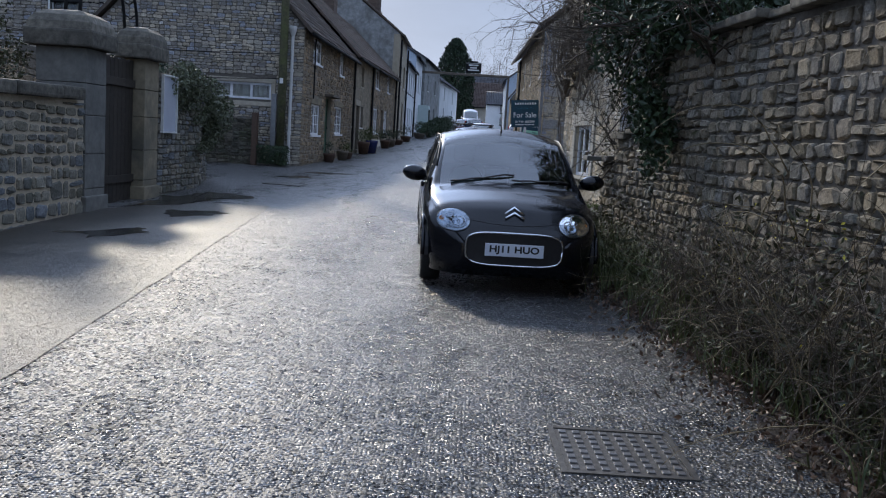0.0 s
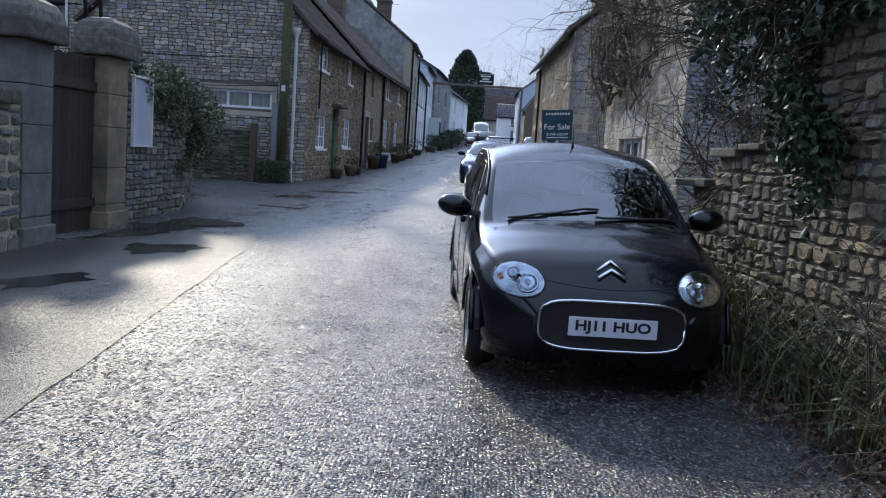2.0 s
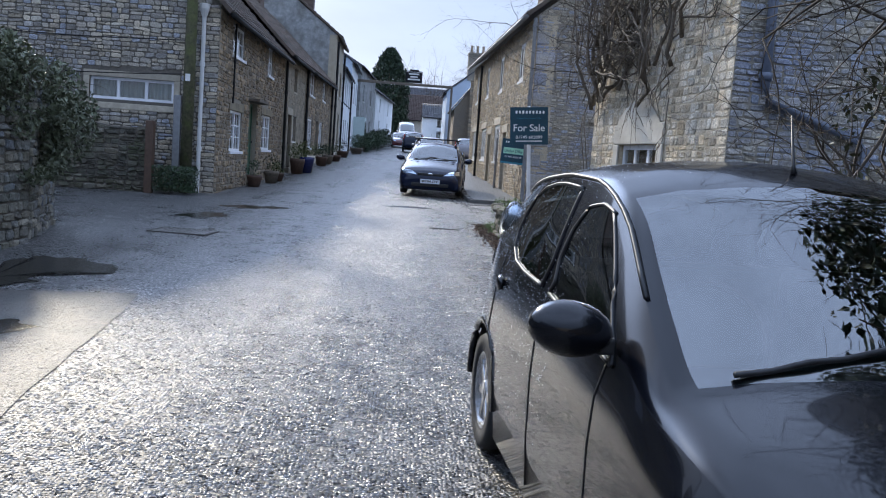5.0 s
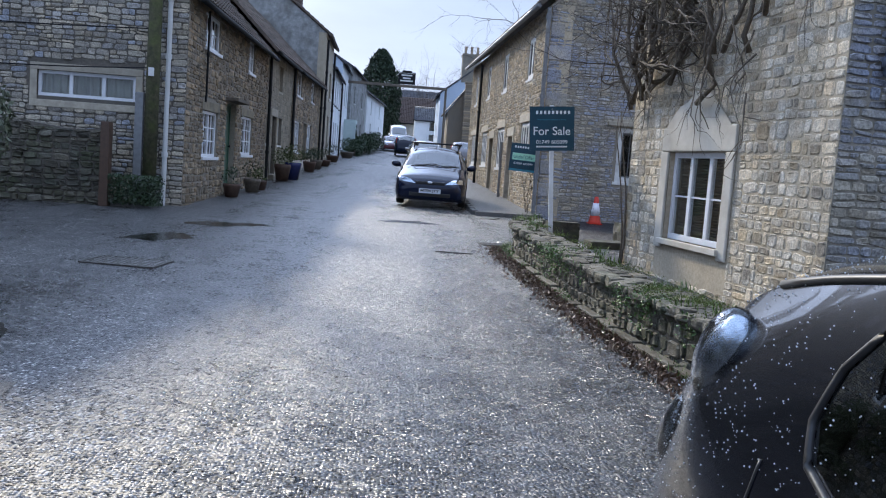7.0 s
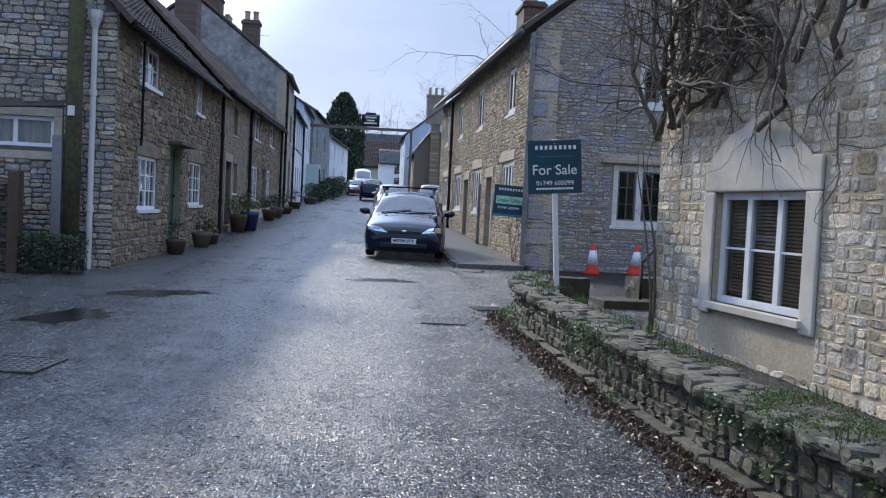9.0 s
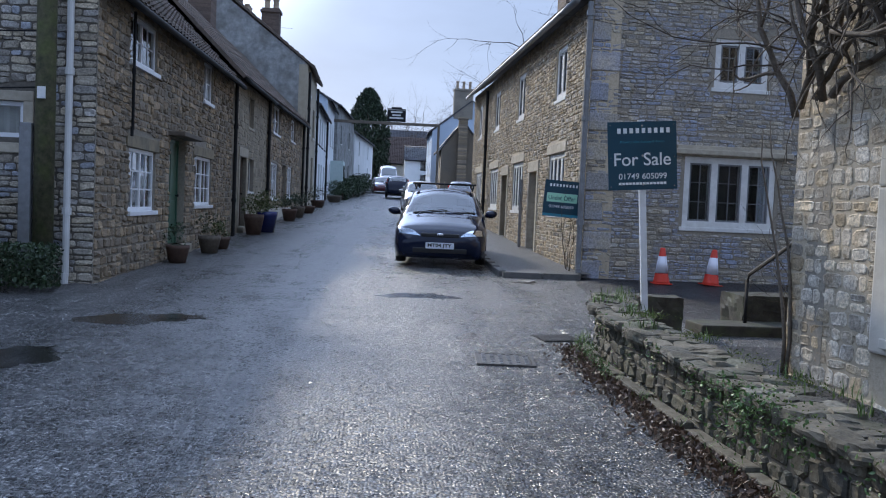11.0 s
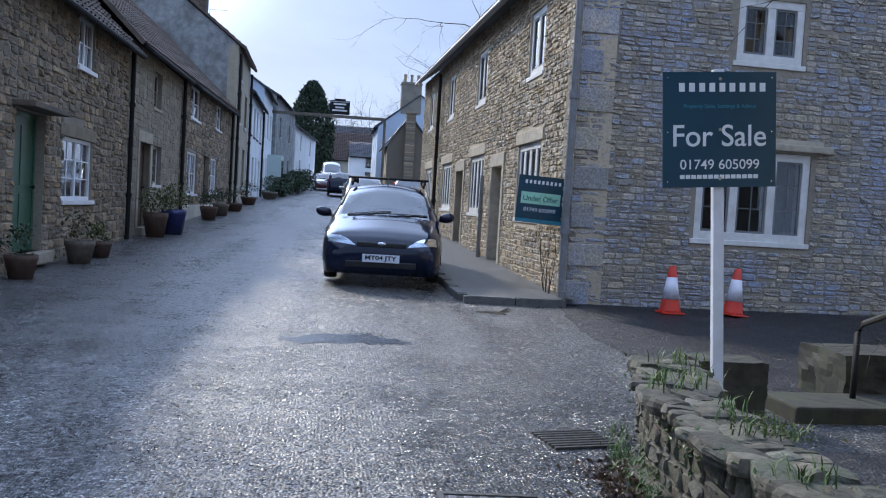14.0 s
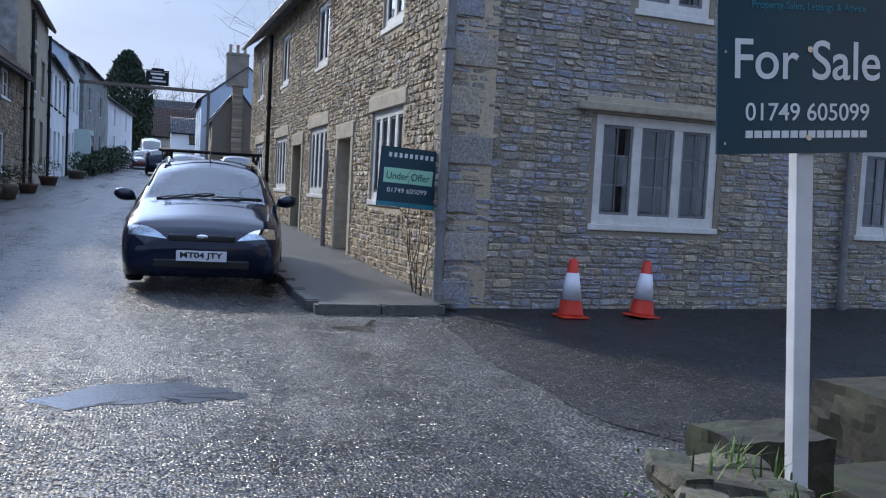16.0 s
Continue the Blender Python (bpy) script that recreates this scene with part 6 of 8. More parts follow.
    def surf(y, j, out=.0):
        """A place on the shell: along the car, and across by the ribs."""
        i = int(np.argmin(np.abs(yy - y)))
        i = min(max(i, 1), len(yy) - 2)
        a, b = int(j), min(int(j) + 1, nj - 1)
        k = j - a
        x, z = (rows[i][a][q] * (1 - k) + rows[i][b][q] * k for q in (0, 1))
        return Vector((x, yy[i], z))

    # wheels in dark arches
    for a in ac:
        i = int(np.argmin(np.abs(yy - a)))
        w = wm[i] * kw
        for s in (-1, 1):
            wheel(c, s * (w - .1), a, wheel_r, .18, s)
            bm = bmesh.new()
            n = 14
            v = [[bm.verts.new((s * q, a + (R_ - .005) * math.cos(math.pi * k / n), wheel_r + (R_ - .005) * math.sin(math.pi * k / n))) for k in range(n + 1)] for q in (w - .03, w - .34)]
            for k in range(n):
                bm.faces.new((v[0][k], v[0][k + 1], v[1][k + 1], v[1][k]))
            bm.faces.new(v[1])
            part("wheel_arch_liner", bm, TRIM, c)
            tubes("wheel_arch_lip", [[(Vector((s * (w - .012), a + R_ * math.cos(math.pi * k / 18), wheel_r + R_ * math.sin(math.pi * k / 18))), .02) for k in range(19)]], paint, 6, c)
    part("underbody", box(-.6 * kw, .6 * kw, .25, L - .25, .17 + dz, .24 + dz, .02), TRIM, c)
    # mirrors, wipers, aerial
    ym = float(np.interp(1.22, y_src, y_dst))
    for s in (-1, 1):
        b = surf(ym, 8)
        mi = sub("wing_mirror", c)
        bm = bmesh.new()
        bmesh.ops.create_uvsphere(bm, u_segments=16, v_segments=10, radius=1, matrix=pose(s * (b.x + .13), ym - .03, b.z + .09, 0, s * -8, s * -10) @ Matrix.Diagonal((.125, .085, .078, 1)))
        part("mirror_shell", bm, paint, mi, smooth=True)
        part("mirror_arm", box(min(s * b.x, s * (b.x + .08)), max(s * b.x, s * (b.x + .08)), ym - .04, ym + .03, b.z + .02, b.z + .07, .01), TRIM, mi)
        bm = bmesh.new()
        bmesh.ops.create_uvsphere(bm, u_segments=14, v_segments=8, radius=1, matrix=pose(s * (b.x + .13), ym + .04, b.z + .09) @ Matrix.Diagonal((.1, .012, .06, 1)))
        part("mirror_glass", bm, CHROME, mi, smooth=True)
    w0 = float(np.interp(.9, y_src, y_dst))
    for x0, x1 in ((-.55, .08), (.05, .62)):
        pts = []
        for k in range(7):
            x = x0 + (x1 - x0) * k / 6
            y = w0 + .02 + .09 * (k / 6)
            p = surf(y, min(3.2, abs(x * kw) / max(wt[19] * kw, .1) * 3.2))
            pts.append((Vector((x * kw, y, p.z + .018)), .009))
        tubes("wiper", [pts], TRIM, 6, c)
    ya = float(np.interp(1.75, y_src, y_dst))
    tubes("aerial", [[((0, ya, surf(ya, 0).z), .012), ((0, ya + .01, surf(ya, 0).z + .03), .006), ((0, ya + .06, surf(ya, 0).z + .2), .003)]], TRIM, 6, c)
    # door seams, handles, sill and belt trims
    for s in (-1, 1):
        for yv in ((side[0][0] - .06), side[0][1] + .035, side[-1][1] + .1):
            yq = float(np.interp(yv, y_src, y_dst))
            pts = []
            for j in (8.6, 9, 10, 11, 12, 12.8):
                p = surf(yq, j)
                pts.append((Vector((s * (p.x + .0005), p.y, p.z)), .0035))
            tubes("door_seam", [pts], TRIM, 4, c)
        for yv in (side[0][1] - .12, side[-1][1]):
            yq = float(np.interp(yv, y_src, y_dst))
            p = surf(yq, 10)
            bm = bmesh.new()
            bmesh.ops.create_uvsphere(bm, u_segments=14, v_segments=10, radius=1, matrix=pose(s * (p.x + .004), yq, p.z + .03) @ Matrix.Diagonal((.018, .052, .034, 1)))
            part("door_handle", bm, paint, c, smooth=True)
        pts = []
        for k in range(20):
            p = surf(float(np.interp(1.2 + 1.85 * k / 19, y_src, y_dst)), 4)
            pts.append((Vector((s * p.x, p.y, p.z + .004)), .009))
        tubes("roof_seam", [pts], TRIM, 5, c)
    # lamps
    for s in (-1, 1):
        if lamp == "almond":
            hl = sub("headlight", c)
            cz_, sz_ = math.cos(radians(42)), math.sin(radians(42))

            def lamp_point(u, v, out):
                return onto(s * (.545 + .165 * u * cz_ - .125 * v * sz_), .715 + .165 * u * sz_ + .125 * v * cz_, .55, out)
            for nm, bulge, mt in (("reflector", .004, REFLECT), ("lens", .022, CLEARLENS)):
                bm = bmesh.new()
                rings = []
                for r in (.12, .35, .55, .75, .9, 1.0):
                    ring = []
                    for t in range(28):
                        ca, sa = math.cos(t * math.pi / 14), math.sin(t * math.pi / 14)
                        ring.append(bm.verts.new(lamp_point(r * ca, r * sa, .005 + bulge * (1 - r * r))))
                    rings.append(ring)
                for a_, b_ in zip(rings, rings[1:]):
                    for t in range(28):
                        bm.faces.new((a_[t], a_[(t + 1) % 28], b_[(t + 1) % 28], b_[t]))
                bm.faces.new(rings[0])
                part(nm, bm, mt, hl, smooth=True)
            for (u, v), r, mt in (((-.4, 0), .068, LENS), ((.32, .1), .04, LENS), ((.56, -.36), .024, AMBER)):
                p, p2 = lamp_point(u, v, .006), lamp_point(u, v, .05)
                rot = (p2 - p).to_track_quat("Z", "Y").to_matrix().to_4x4()
                part("indicator" if mt is AMBER else "lamp_bowl", lathe([(r, .0), (r * .95, .009), (r * .86, .01), (r * .8, .004), (r * .5, .002), (r * .2, .002), (r * .18, .012), (.003, .014)], 24, m=Matrix.Translation(p) @ rot), mt if mt is AMBER else REFLECT, hl, smooth=True)
            tubes("lamp_rim", [[(lamp_point(math.cos(t * math.pi / 20), math.sin(t * math.pi / 20), .003), .006) for t in range(41)]], TRIM, 5, hl)
        elif lamp == "wedge":
            hl = sub("headlight", c)
            up_ = float(np.interp(.15, *zip(*spec["zb"]))) - .66
            for nm, out, mt in (("reflector", .004, REFLECT), ("lens", .014, CLEARLENS)):
                bm = bmesh.new()
                g = []
                for k in range(9):
                    t = k / 8
                    lo_ = (.35 + .385 * t, .585 + .055 * t)
                    hi_ = (.36 + .365 * t, .6 + .16 * (1 - (1 - t) ** 2.2))
                    row = [onto(s * kw * (lo_[0] + (hi_[0] - lo_[0]) * q / 4), (lo_[1] + (hi_[1] - lo_[1]) * q / 4 + up_) * kz + dz, .25, out) for q in range(5)]
                    if None not in row:
                        g.append([bm.verts.new(p) for p in row])
                for a_, b_ in zip(g, g[1:]):
                    for k in range(4):
                        bm.faces.new((a_[k], a_[k + 1], b_[k + 1], b_[k]))
                part(nm, bm, mt, hl, smooth=True)
        # rear lamps
        rl = sub("rear_light", c)
        for yl, z, r, rib in ((3.1, 1.08, .1, 8.5), (3.24, .87, .095, 9.6)):
            i = float(np.interp(yl, y_src, y_dst))
            p = surf(i, rib)
            bm = bmesh.new()
            bmesh.ops.create_uvsphere(bm, u_segments=16, v_segments=10, radius=1, matrix=pose(s * (p.x - .05), i + .02, z * kz + dz, 24) @ Matrix.Diagonal((.062, .075, r * 1.25, 1)))
            part("rear_lens", bm, REDLENS if rear_view else CLEARLENS, rl, smooth=True)
            bm = bmesh.new()
            bmesh.ops.create_uvsphere(bm, u_segments=12, v_segments=8, radius=1, matrix=pose(s * (p.x - .055), i + .02, z * kz + dz, 24) @ Matrix.Diagonal((.054, .064, r * 1.1, 1)))
            part("rear_bulb_housing", bm, REDLENS if rear_view else REFLECT, rl, smooth=True)
    # bonnet's front shut line
    ln_ = [onto(x * .42 / 10, .62 * kz + dz + .00035 * x * x, .0, .0) for x in range(-10, 11)] if lamp == "almond" else [None]
    if None not in ln_:
        tubes("bonnet_seam", [[(p, .004) for p in ln_]], TRIM, 5, c)
    # plate, intake and badge
    zf = .35 * kz + dz
    if plate:
        for yq, mt, face in ((-.04, plate_mat, 1), (L + .022, PLATEY, -1)):
            np_ = sub("number_plate", c, c.matrix_basis @ pose(0, yq, zf + .06 if face > 0 else .75 * kz + dz, 0, 0, 0 if face > 0 else 180))
            part("plate", box(-.26, .26, -.006, .012, -.056, .056, .004), mt, np_)
            part("lettering", text_mesh(plate, .08, .44, .032), INK, np_, m=np_.matrix_basis @ pose(0, -.0075, 0, 90))
    return c, surf, rows, yy


def chrome_loop(c, w, h, z, y, bow, r=.009):
    """A rounded chrome outline round the intake, bowed with the bumper."""
    pts = []
    for k in range(41):
        a = 2 * math.pi * k / 40
        ca, sa = math.cos(a), math.sin(a)
        x = w / 2 * math.copysign(abs(ca) ** .45, ca)
        pts.append((Vector((x, y + bow * (x / (w / 2)) ** 2, z + h / 2 * math.copysign(abs(sa) ** .5, sa))), r))
    tubes("chrome_surround", [pts], CHROME, 8, c)
    bm = bmesh.new()
    v = [bm.verts.new(p + Vector((0, .008, 0))) for p, _ in pts[:-1]]
    mid = bm.verts.new((0, y + .006, z))
    for k in range(40):
        bm.faces.new((v[k], v[(k + 1) % 40], mid))
    part("intake_panel", bm, TRIM, c)


gz = ground_z
black, bs, brow, byy = car("hatchback", "small glossy black hatchback with rain drops, parked by the wall", pose(.385, 7.66, gz(0, 8.6) - .01, 1.1, 0, 4.6), HATCH, CARBLACK, plate="HJ11 HUO", chrome=True, side=((1.3, 1.93), (2.0, 2.7)))
chrome_loop(black, .86, .29, .415, -.03, .02)
for k in (0, 1):
    yb = .085 + .055 * k
    zb_ = [bs(yb + q, 0).z + .012 for q in (0, .05)]
    tubes("chevron_badge", [[((-.085, yb - .012, zb_[0] - .012), .011), ((0, yb + .04, zb_[1]), .013), ((.085, yb - .012, zb_[0] - .012), .011)]], CHROME, 6, black)
# rain drops on the near flank and roof
rgd = random.Random(4)
spots = []
for _ in range(2200):
    i, j = rgd.randrange(70, len(byy) - 6), rgd.choice([1, 2, 3, 4, 5, 6, 7, 8, 9, 9, 10, 10, 11])
    k, q = rgd.random(), rgd.random()
    x, z = (brow[i][j][w] * (1 - k) + brow[i][j + 1][w] * k for w in (0, 1))
    spots.append((-x, byy[i] + (byy[i + 1] - byy[i]) * q, z))
dv, df = [], []
for x, y, z in spots:
    r = rgd.uniform(.0008, .0024)
    b = len(dv)
    dv += [(x - r, y, z), (x, y - r, z), (x + r, y, z), (x, y + r, z), (x - .3 * r, y, z + r), (x, y, z - r)]
    df += [tuple(b + q for q in t_) for t_ in ((0, 1, 4), (1, 2, 4), (2, 3, 4), (3, 0, 4), (1, 0, 5), (2, 1, 5), (3, 2, 5), (0, 3, 5))]
me = bpy.data.meshes.new("rain_beading")
me.from_pydata(dv, [], df)
tagged(part("rain_beading", me, material("rain_drop_sheen", (.7, .72, .75), (.8, .82, .85), .1, 3, 0), black), kind="stuff")

LONG = [(0, 0), (.95, 1.2), (1.85, 2.2), (3.1, 3.75), (3.44, 4.17)]
navy, ns, nrow, nyy = car("estate_car", "dark navy hatchback with black roof bars, parked at the kerb", pose(-.37, 29.78, gz(0, 31.5) - .02, 1.6, 0, -5.0), SALOON, CARNAVY, LONG, kw=1.045, kz=.975, wheel_r=.3, arches=(.68, 2.86), plate="MT04 JTY", lamp="wedge")
part("grille", box(-.35, .35, -.004, .05, .545, .625, .02), TRIM, navy)
part("lower_grille", box(-.5, .5, -.006, .05, .26, .36, .02), TRIM, navy)
bm = bmesh.new()
bmesh.ops.create_uvsphere(bm, u_segments=16, v_segments=8, radius=1, matrix=pose(0, -.012, .605) @ Matrix.Diagonal((.065, .012, .026, 1)))
part("oval_badge", bm, CHROME, navy, smooth=True)
rr_ = sub("roof_rack", navy)
for x in (-.58, .58):
    tubes("roof_rail", [[((x, 2.1, 1.40), .018), ((x, 2.2, 1.47), .018), ((x, 2.5, 1.49), .018), ((x, 3.3, 1.49), .018), ((x, 3.6, 1.42), .018)]], BLACKP, 7, rr_)
for y in (2.35, 3.2):
    tubes("cross_bar", [[((-.66, y, 1.52), .02), ((.66, y, 1.52), .02)]], BLACKP, 7, rr_)
    for x in (-.58, .58):
        part("bar_foot", box(x - .04, x + .04, y - .04, y + .04, 1.44, 1.53, .01), BLACKP, rr_)
car("suv", "dark sport utility car with red rear lights, on the road", pose(-.45, 84.8, gz(0, 82), 1.5, 0, 180), HATCH, CARNAVY, [(0, 0), (3.44, 4.5)], kw=1.15, kz=1.12, dz=.06, wheel_r=.36, rear_view=True, plate="", lamp="wedge")
car("hatchback", "maroon red hatchback parked along the white houses", pose(-1.66, 94.5, gz(0, 96), 2, 0, 4), SALOON, CARRED, LONG, kw=1.06, kz=1.0, wheel_r=.31, lamp="wedge")
car("van", "white panel van parked at the bend", pose(-.95, 107.5, gz(0, 110), 2, 0, 3), VAN, CARWHITE, [(0, 0), (3.44, 5.4)], kw=1.03, wheel_r=.34, arches=(.6, 2.75), side=((1.0, 1.45),), rear=(9, 10), ws=(.86, 1.55), lamp="wedge")
car("hatchback", "grey car parked beyond the navy hatchback", pose(.35, 52.0, gz(0, 53), 1.8, 0, 2), SALOON, CARGREY, LONG, kw=1.04, wheel_r=.3, lamp="wedge")
car("hatchback", "pale silver car with red rear lights by the houses", pose(3.0, 66.0, gz(0, 64), 1.8, 0, 178), SALOON, CARGREY, LONG, kw=1.04, wheel_r=.3, rear_view=True, lamp="wedge")

# ---- estate boards, cones, street iron ----


def board(m, w, h, kind):
    b = thing("sale_board", m, "dark teal estate agent board with white lettering on a white post" if kind == "sale" else "teal under-offer board with mint sticker fixed at the house corner", "sign")
    part("panel", box(-w / 2, w / 2, -.004, .004, -h / 2, h / 2), TEAL, b)
    n = 9
    for i in range(n):
        x = (-.36 + .8 * i / n) * w
        part("name_bar", box(x, x + .05 * w, -.007, -.0045, h * .33, h * .405), LETTER, b)
    if kind == "sale":
        part("lettering", text_mesh("For Sale", .19 * h, .82 * w, .006), LETTER, b, m=m @ pose(0, -.0065, -.05 * h, 90))
        part("lettering", text_mesh("01749 605099", .085 * h, .7 * w, .004), LETTER, b, m=m @ pose(0, -.0065, -.3 * h, 90))
        part("lettering", text_mesh("Property Sales, Lettings & Advice", .045 * h, .64 * w, .0), TEAL_L, b, m=m @ pose(0, -.0065, .2 * h, 90))
        for i in range(14):
            x = (-.35 + .7 * i / 14) * w
            part("web_bar", box(x, x + .04 * w, -.0065, -.0045, -h * .425, -h * .39), LETTER, b)
    else:
        part("sticker", box(-.42 * w, .42 * w, -.008, -.0045, -.1 * h, .15 * h), MINT, b)
        part("lettering", text_mesh("Under Offer", .12 * h, .74 * w, .006), MINTINK, b, m=m @ pose(0, -.0095, .02 * h, 90))
        part("lettering", text_mesh("01749 605099", .08 * h, .68 * w, .004), LETTER, b, m=m @ pose(0, -.0065, -.22 * h, 90))
        part("stripe", box(-w / 2 + .002, w / 2 - .002, -.006, -.0045, -h / 2 + .002, -h * .42), TEAL_L, b)
    for x in (-.46, .46):
        for z in (-.45, -.02, .45):
            part("rivet", lathe([(.005, 0), (.005, .003)], 8, m=pose(x * w, -.004, z * h, 90)), ALLOY, b)
    return b


lean = pose(1.32, 22.55, .5, 0, -4.2, -2)
sb = board(lean @ Matrix.Translation((-.02, 0, 1.885)), .70, .685, "sale")
part("post", box(-.033, .033, .006, .05, -1.9, .36, .004), POSTW, sb, "white painted timber post")
for z in (-.29, .0, .3):
    part("bolt", lathe([(.011, 0), (.011, .006)], 8, m=pose(0, -.004, z, 90)), ALLOY, sb)
uo = board(pose(1.76, 29.35, 2.0, 0, 3.0, -6), .65, .65, "offer")
part("bracket", box(.2, .45, .006, .03, -.3, -.26, .004), GREYP, uo)
part("bracket", box(.2, .45, .006, .03, .2, .24, .004), GREYP, uo)


def cone(m):
    c = thing("traffic_cone", m, "orange-red traffic cone with a white reflective sleeve", "traffic cone", group="traffic cones")
    part("base", box(-.15, .15, -.15, .15, 0, .025, .012), CONE_R, c)
    part("body", lathe([(.145, .02), (.135, .05), (.11, .18), (.045, .6), (.03, .62), (.02, .61)], 20), CONE_R, c, smooth=True)
    part("sleeve", lathe([(.112, .19), (.066, .475), (.06, .475)], 20), CONE_W, c, smooth=True)
    return c


c1 = cone(pose(3.34, 28.38, gz(0, 28.38) + .008))
copy_thing(c1, pose(4.21, 28.4, gz(0, 28.4) + .012, 0, 5, 20))


def cover(m, w, d, label):
    """A cast-iron cover in its frame, with raised studs."""
    c = thing("manhole_cover", m, label, "manhole cover", group="manhole covers")
    bm = box(-w / 2, w / 2, -d / 2, -d / 2 + .03, -.02, .012)
    box(-w / 2, w / 2, d / 2 - .03, d / 2, -.02, .012, 0, bm)
    box(-w / 2, -w / 2 + .03, -d / 2 + .03, d / 2 - .03, -.02, .012, 0, bm)
    box(w / 2 - .03, w / 2, -d / 2 + .03, d / 2 - .03, -.02, .012, 0, bm)
    part("frame", bm, IRON, c)
    part("plate", box(-w / 2 + .034, w / 2 - .034, -d / 2 + .034, d / 2 - .034, -.02, .006), IRON, c)
    nx, ny = max(3, int(w / .075)), max(3, int(d / .075))
    st = bmesh.new()
    box(-.018, .018, -.018, .018, 0, .008, .003, st)
    me = bpy.data.meshes.new("stud")
    st.to_mesh(me)
    st.free()
    me.materials.append(STUD)
    for i in range(nx):
        for j in range(ny):
            part("stud", me, None, c, m=m @ Matrix.Translation((-w / 2 + .07 + (w - .14) * i / (nx - 1), -d / 2 + .07 + (d - .14) * j / (ny - 1), .005)))
    return c


cover(pose(.77, 4.03, gz(0, 4.03) - .005, 1.3, 0, 2), .62, .6, "wet cast-iron manhole cover with square studs in the road")
cover(pose(-.33, 21.25, gz(0, 21.25) + .004, 1.0, 0, -4), .5, .5, "worn studded manhole cover in the road")
cover(pose(-4.0, 18.3, gz(0, 18.3) + .004, 1.2, 0, -8), .8, .55, "dark studded manhole cover by the lane")
gr = thing("drain_grate", pose(.36, 22.45, gz(0, 22.45) + .004, 1, 0, 12), "rusty slotted drain grate at the foot of the low wall", "drain grate")
part("pit", box(-.2, .2, -.17, .17, -.15, -.03), TRIM, gr)
for i in range(8):
    part("bar", box(-.2, .2, -.17 + i * .045, -.145 + i * .045, -.03, .012, .003), IRON, gr)

# ---- low wall, blocks and steps before the cottage ----
LWP = [(.88, 22.8), (.62, 21.9), (.55, 21.1), (.62, 19.1), (.78, 16.2), (.97, 14.5), (1.2, 13.0), (1.62, 11.2)]


def lw_top(y):
    return gz(0, y) + float(np.interp(y, [11, 14, 16, 20, 22.3], [.5, .46, .44, .44, .46]))


lw = thing("low_wall", Matrix.Translation((.8, 18, gz(0, 18))), "low mossy rubble wall with rough stone coping", "wall", kind="structure")
rgm = random.Random(9)
single_left = 290
COPE = []
for k in range(6):
    bm = bmesh.new()
    bmesh.ops.create_cube(bm, size=1)
    bmesh.ops.subdivide_edges(bm, edges=bm.edges, cuts=3, use_grid_fill=True)
    for v in bm.verts:
        d = v.co.normalized() * .62
        v.co = v.co.lerp(d, .45) + Vector((noise.noise(v.co * 2.3 + Vector((k, 0, 0))), noise.noise(v.co * 2.3 + Vector((0, k, 9))), noise.noise(v.co * 2.3 + Vector((4, 0, k))))) * .09
    me = bpy.data.meshes.new("coping_stone")
    bm.to_mesh(me)
    bm.free()
    me.materials.append(COPING_D if k % 2 else S_DARK)
    COPE.append(me)
for i, (a, b) in enumerate(zip(LWP, LWP[1:])):
    f = Face(a, b)
    tz = (lambda f_: lambda u: lw_top(f_.p0.y + (f_.p1.y - f_.p0.y) * u / f_.length))(f)
    q = part("wall", wall_mesh(f, 0.1, lambda u: tz(u) - .05, .34, u1=f.length + .01), MORTAR_D, lw, m=f.m)
    stones = rubble(f, gz(0, b[1]) - .05, lambda u: tz(u) - .05, [], (.07, .16), (.1, .28), 91 + i, gap=.012)
    lay_stones(q, f, stones, S_DARK, .026, 31 + i, near=lambda u, z: True, count=max(0, min(90, single_left)))
    single_left -= min(90, len(stones))
    u = 0.0
    while u < f.length:
        for row in (-.0, .14, .27):
            ln = rgm.uniform(.1, .23)
            part("coping_stone", rgm.choice(COPE), None, q, m=f.m @ pose(min(u + ln / 2, f.length), row + rgm.uniform(-.02, .02), tz(min(u, f.length)) - .05, rgm.uniform(-6, 6), rgm.uniform(-6, 6), rgm.uniform(-25, 25)) @ Matrix.Diagonal((ln * 1.1, rgm.uniform(.12, .19), rgm.uniform(.05, .1), 1)))
        u += .135
    if i > 0:
        u = 0.0
        while u < f.length - .1:
            ln = min(rgm.uniform(.5, .8), f.length - u)
            zz = gz(0, f.p0.y + (f.p1.y - f.p0.y) * u / f.length)
            part("edging_stone", box(u, u + ln - .006, -.13, -.03, zz - .05, zz + rgm.uniform(.035, .05), .018), COPING_D, q, m=f.m @ pose(0, rgm.uniform(-.02, .02), 0))
            u += ln


def rough_block(name, m, sx, sy, sz, mat, label, cat):
    bm = bmesh.new()
    bmesh.ops.create_cube(bm, size=1)
    bmesh.ops.subdivide_edges(bm, edges=bm.edges, cuts=7, use_grid_fill=True)
    for v in bm.verts:
        p = Vector((v.co.x * sx, v.co.y * sy, (v.co.z + .5) * sz))
        k = noise.noise(p * 3 + m.translation) * .02
        v.co = p * (1 + k) + Vector((noise.noise(p * 7), noise.noise(p * 8 + Vector((5, 0, 0))), noise.noise(p * 6) * .6)) * .02 + Vector((noise.noise(p * 19), noise.noise(p * 21), noise.noise(p * 17))) * .012
    return tagged(part(name, bm, mat, m=m), label, cat)


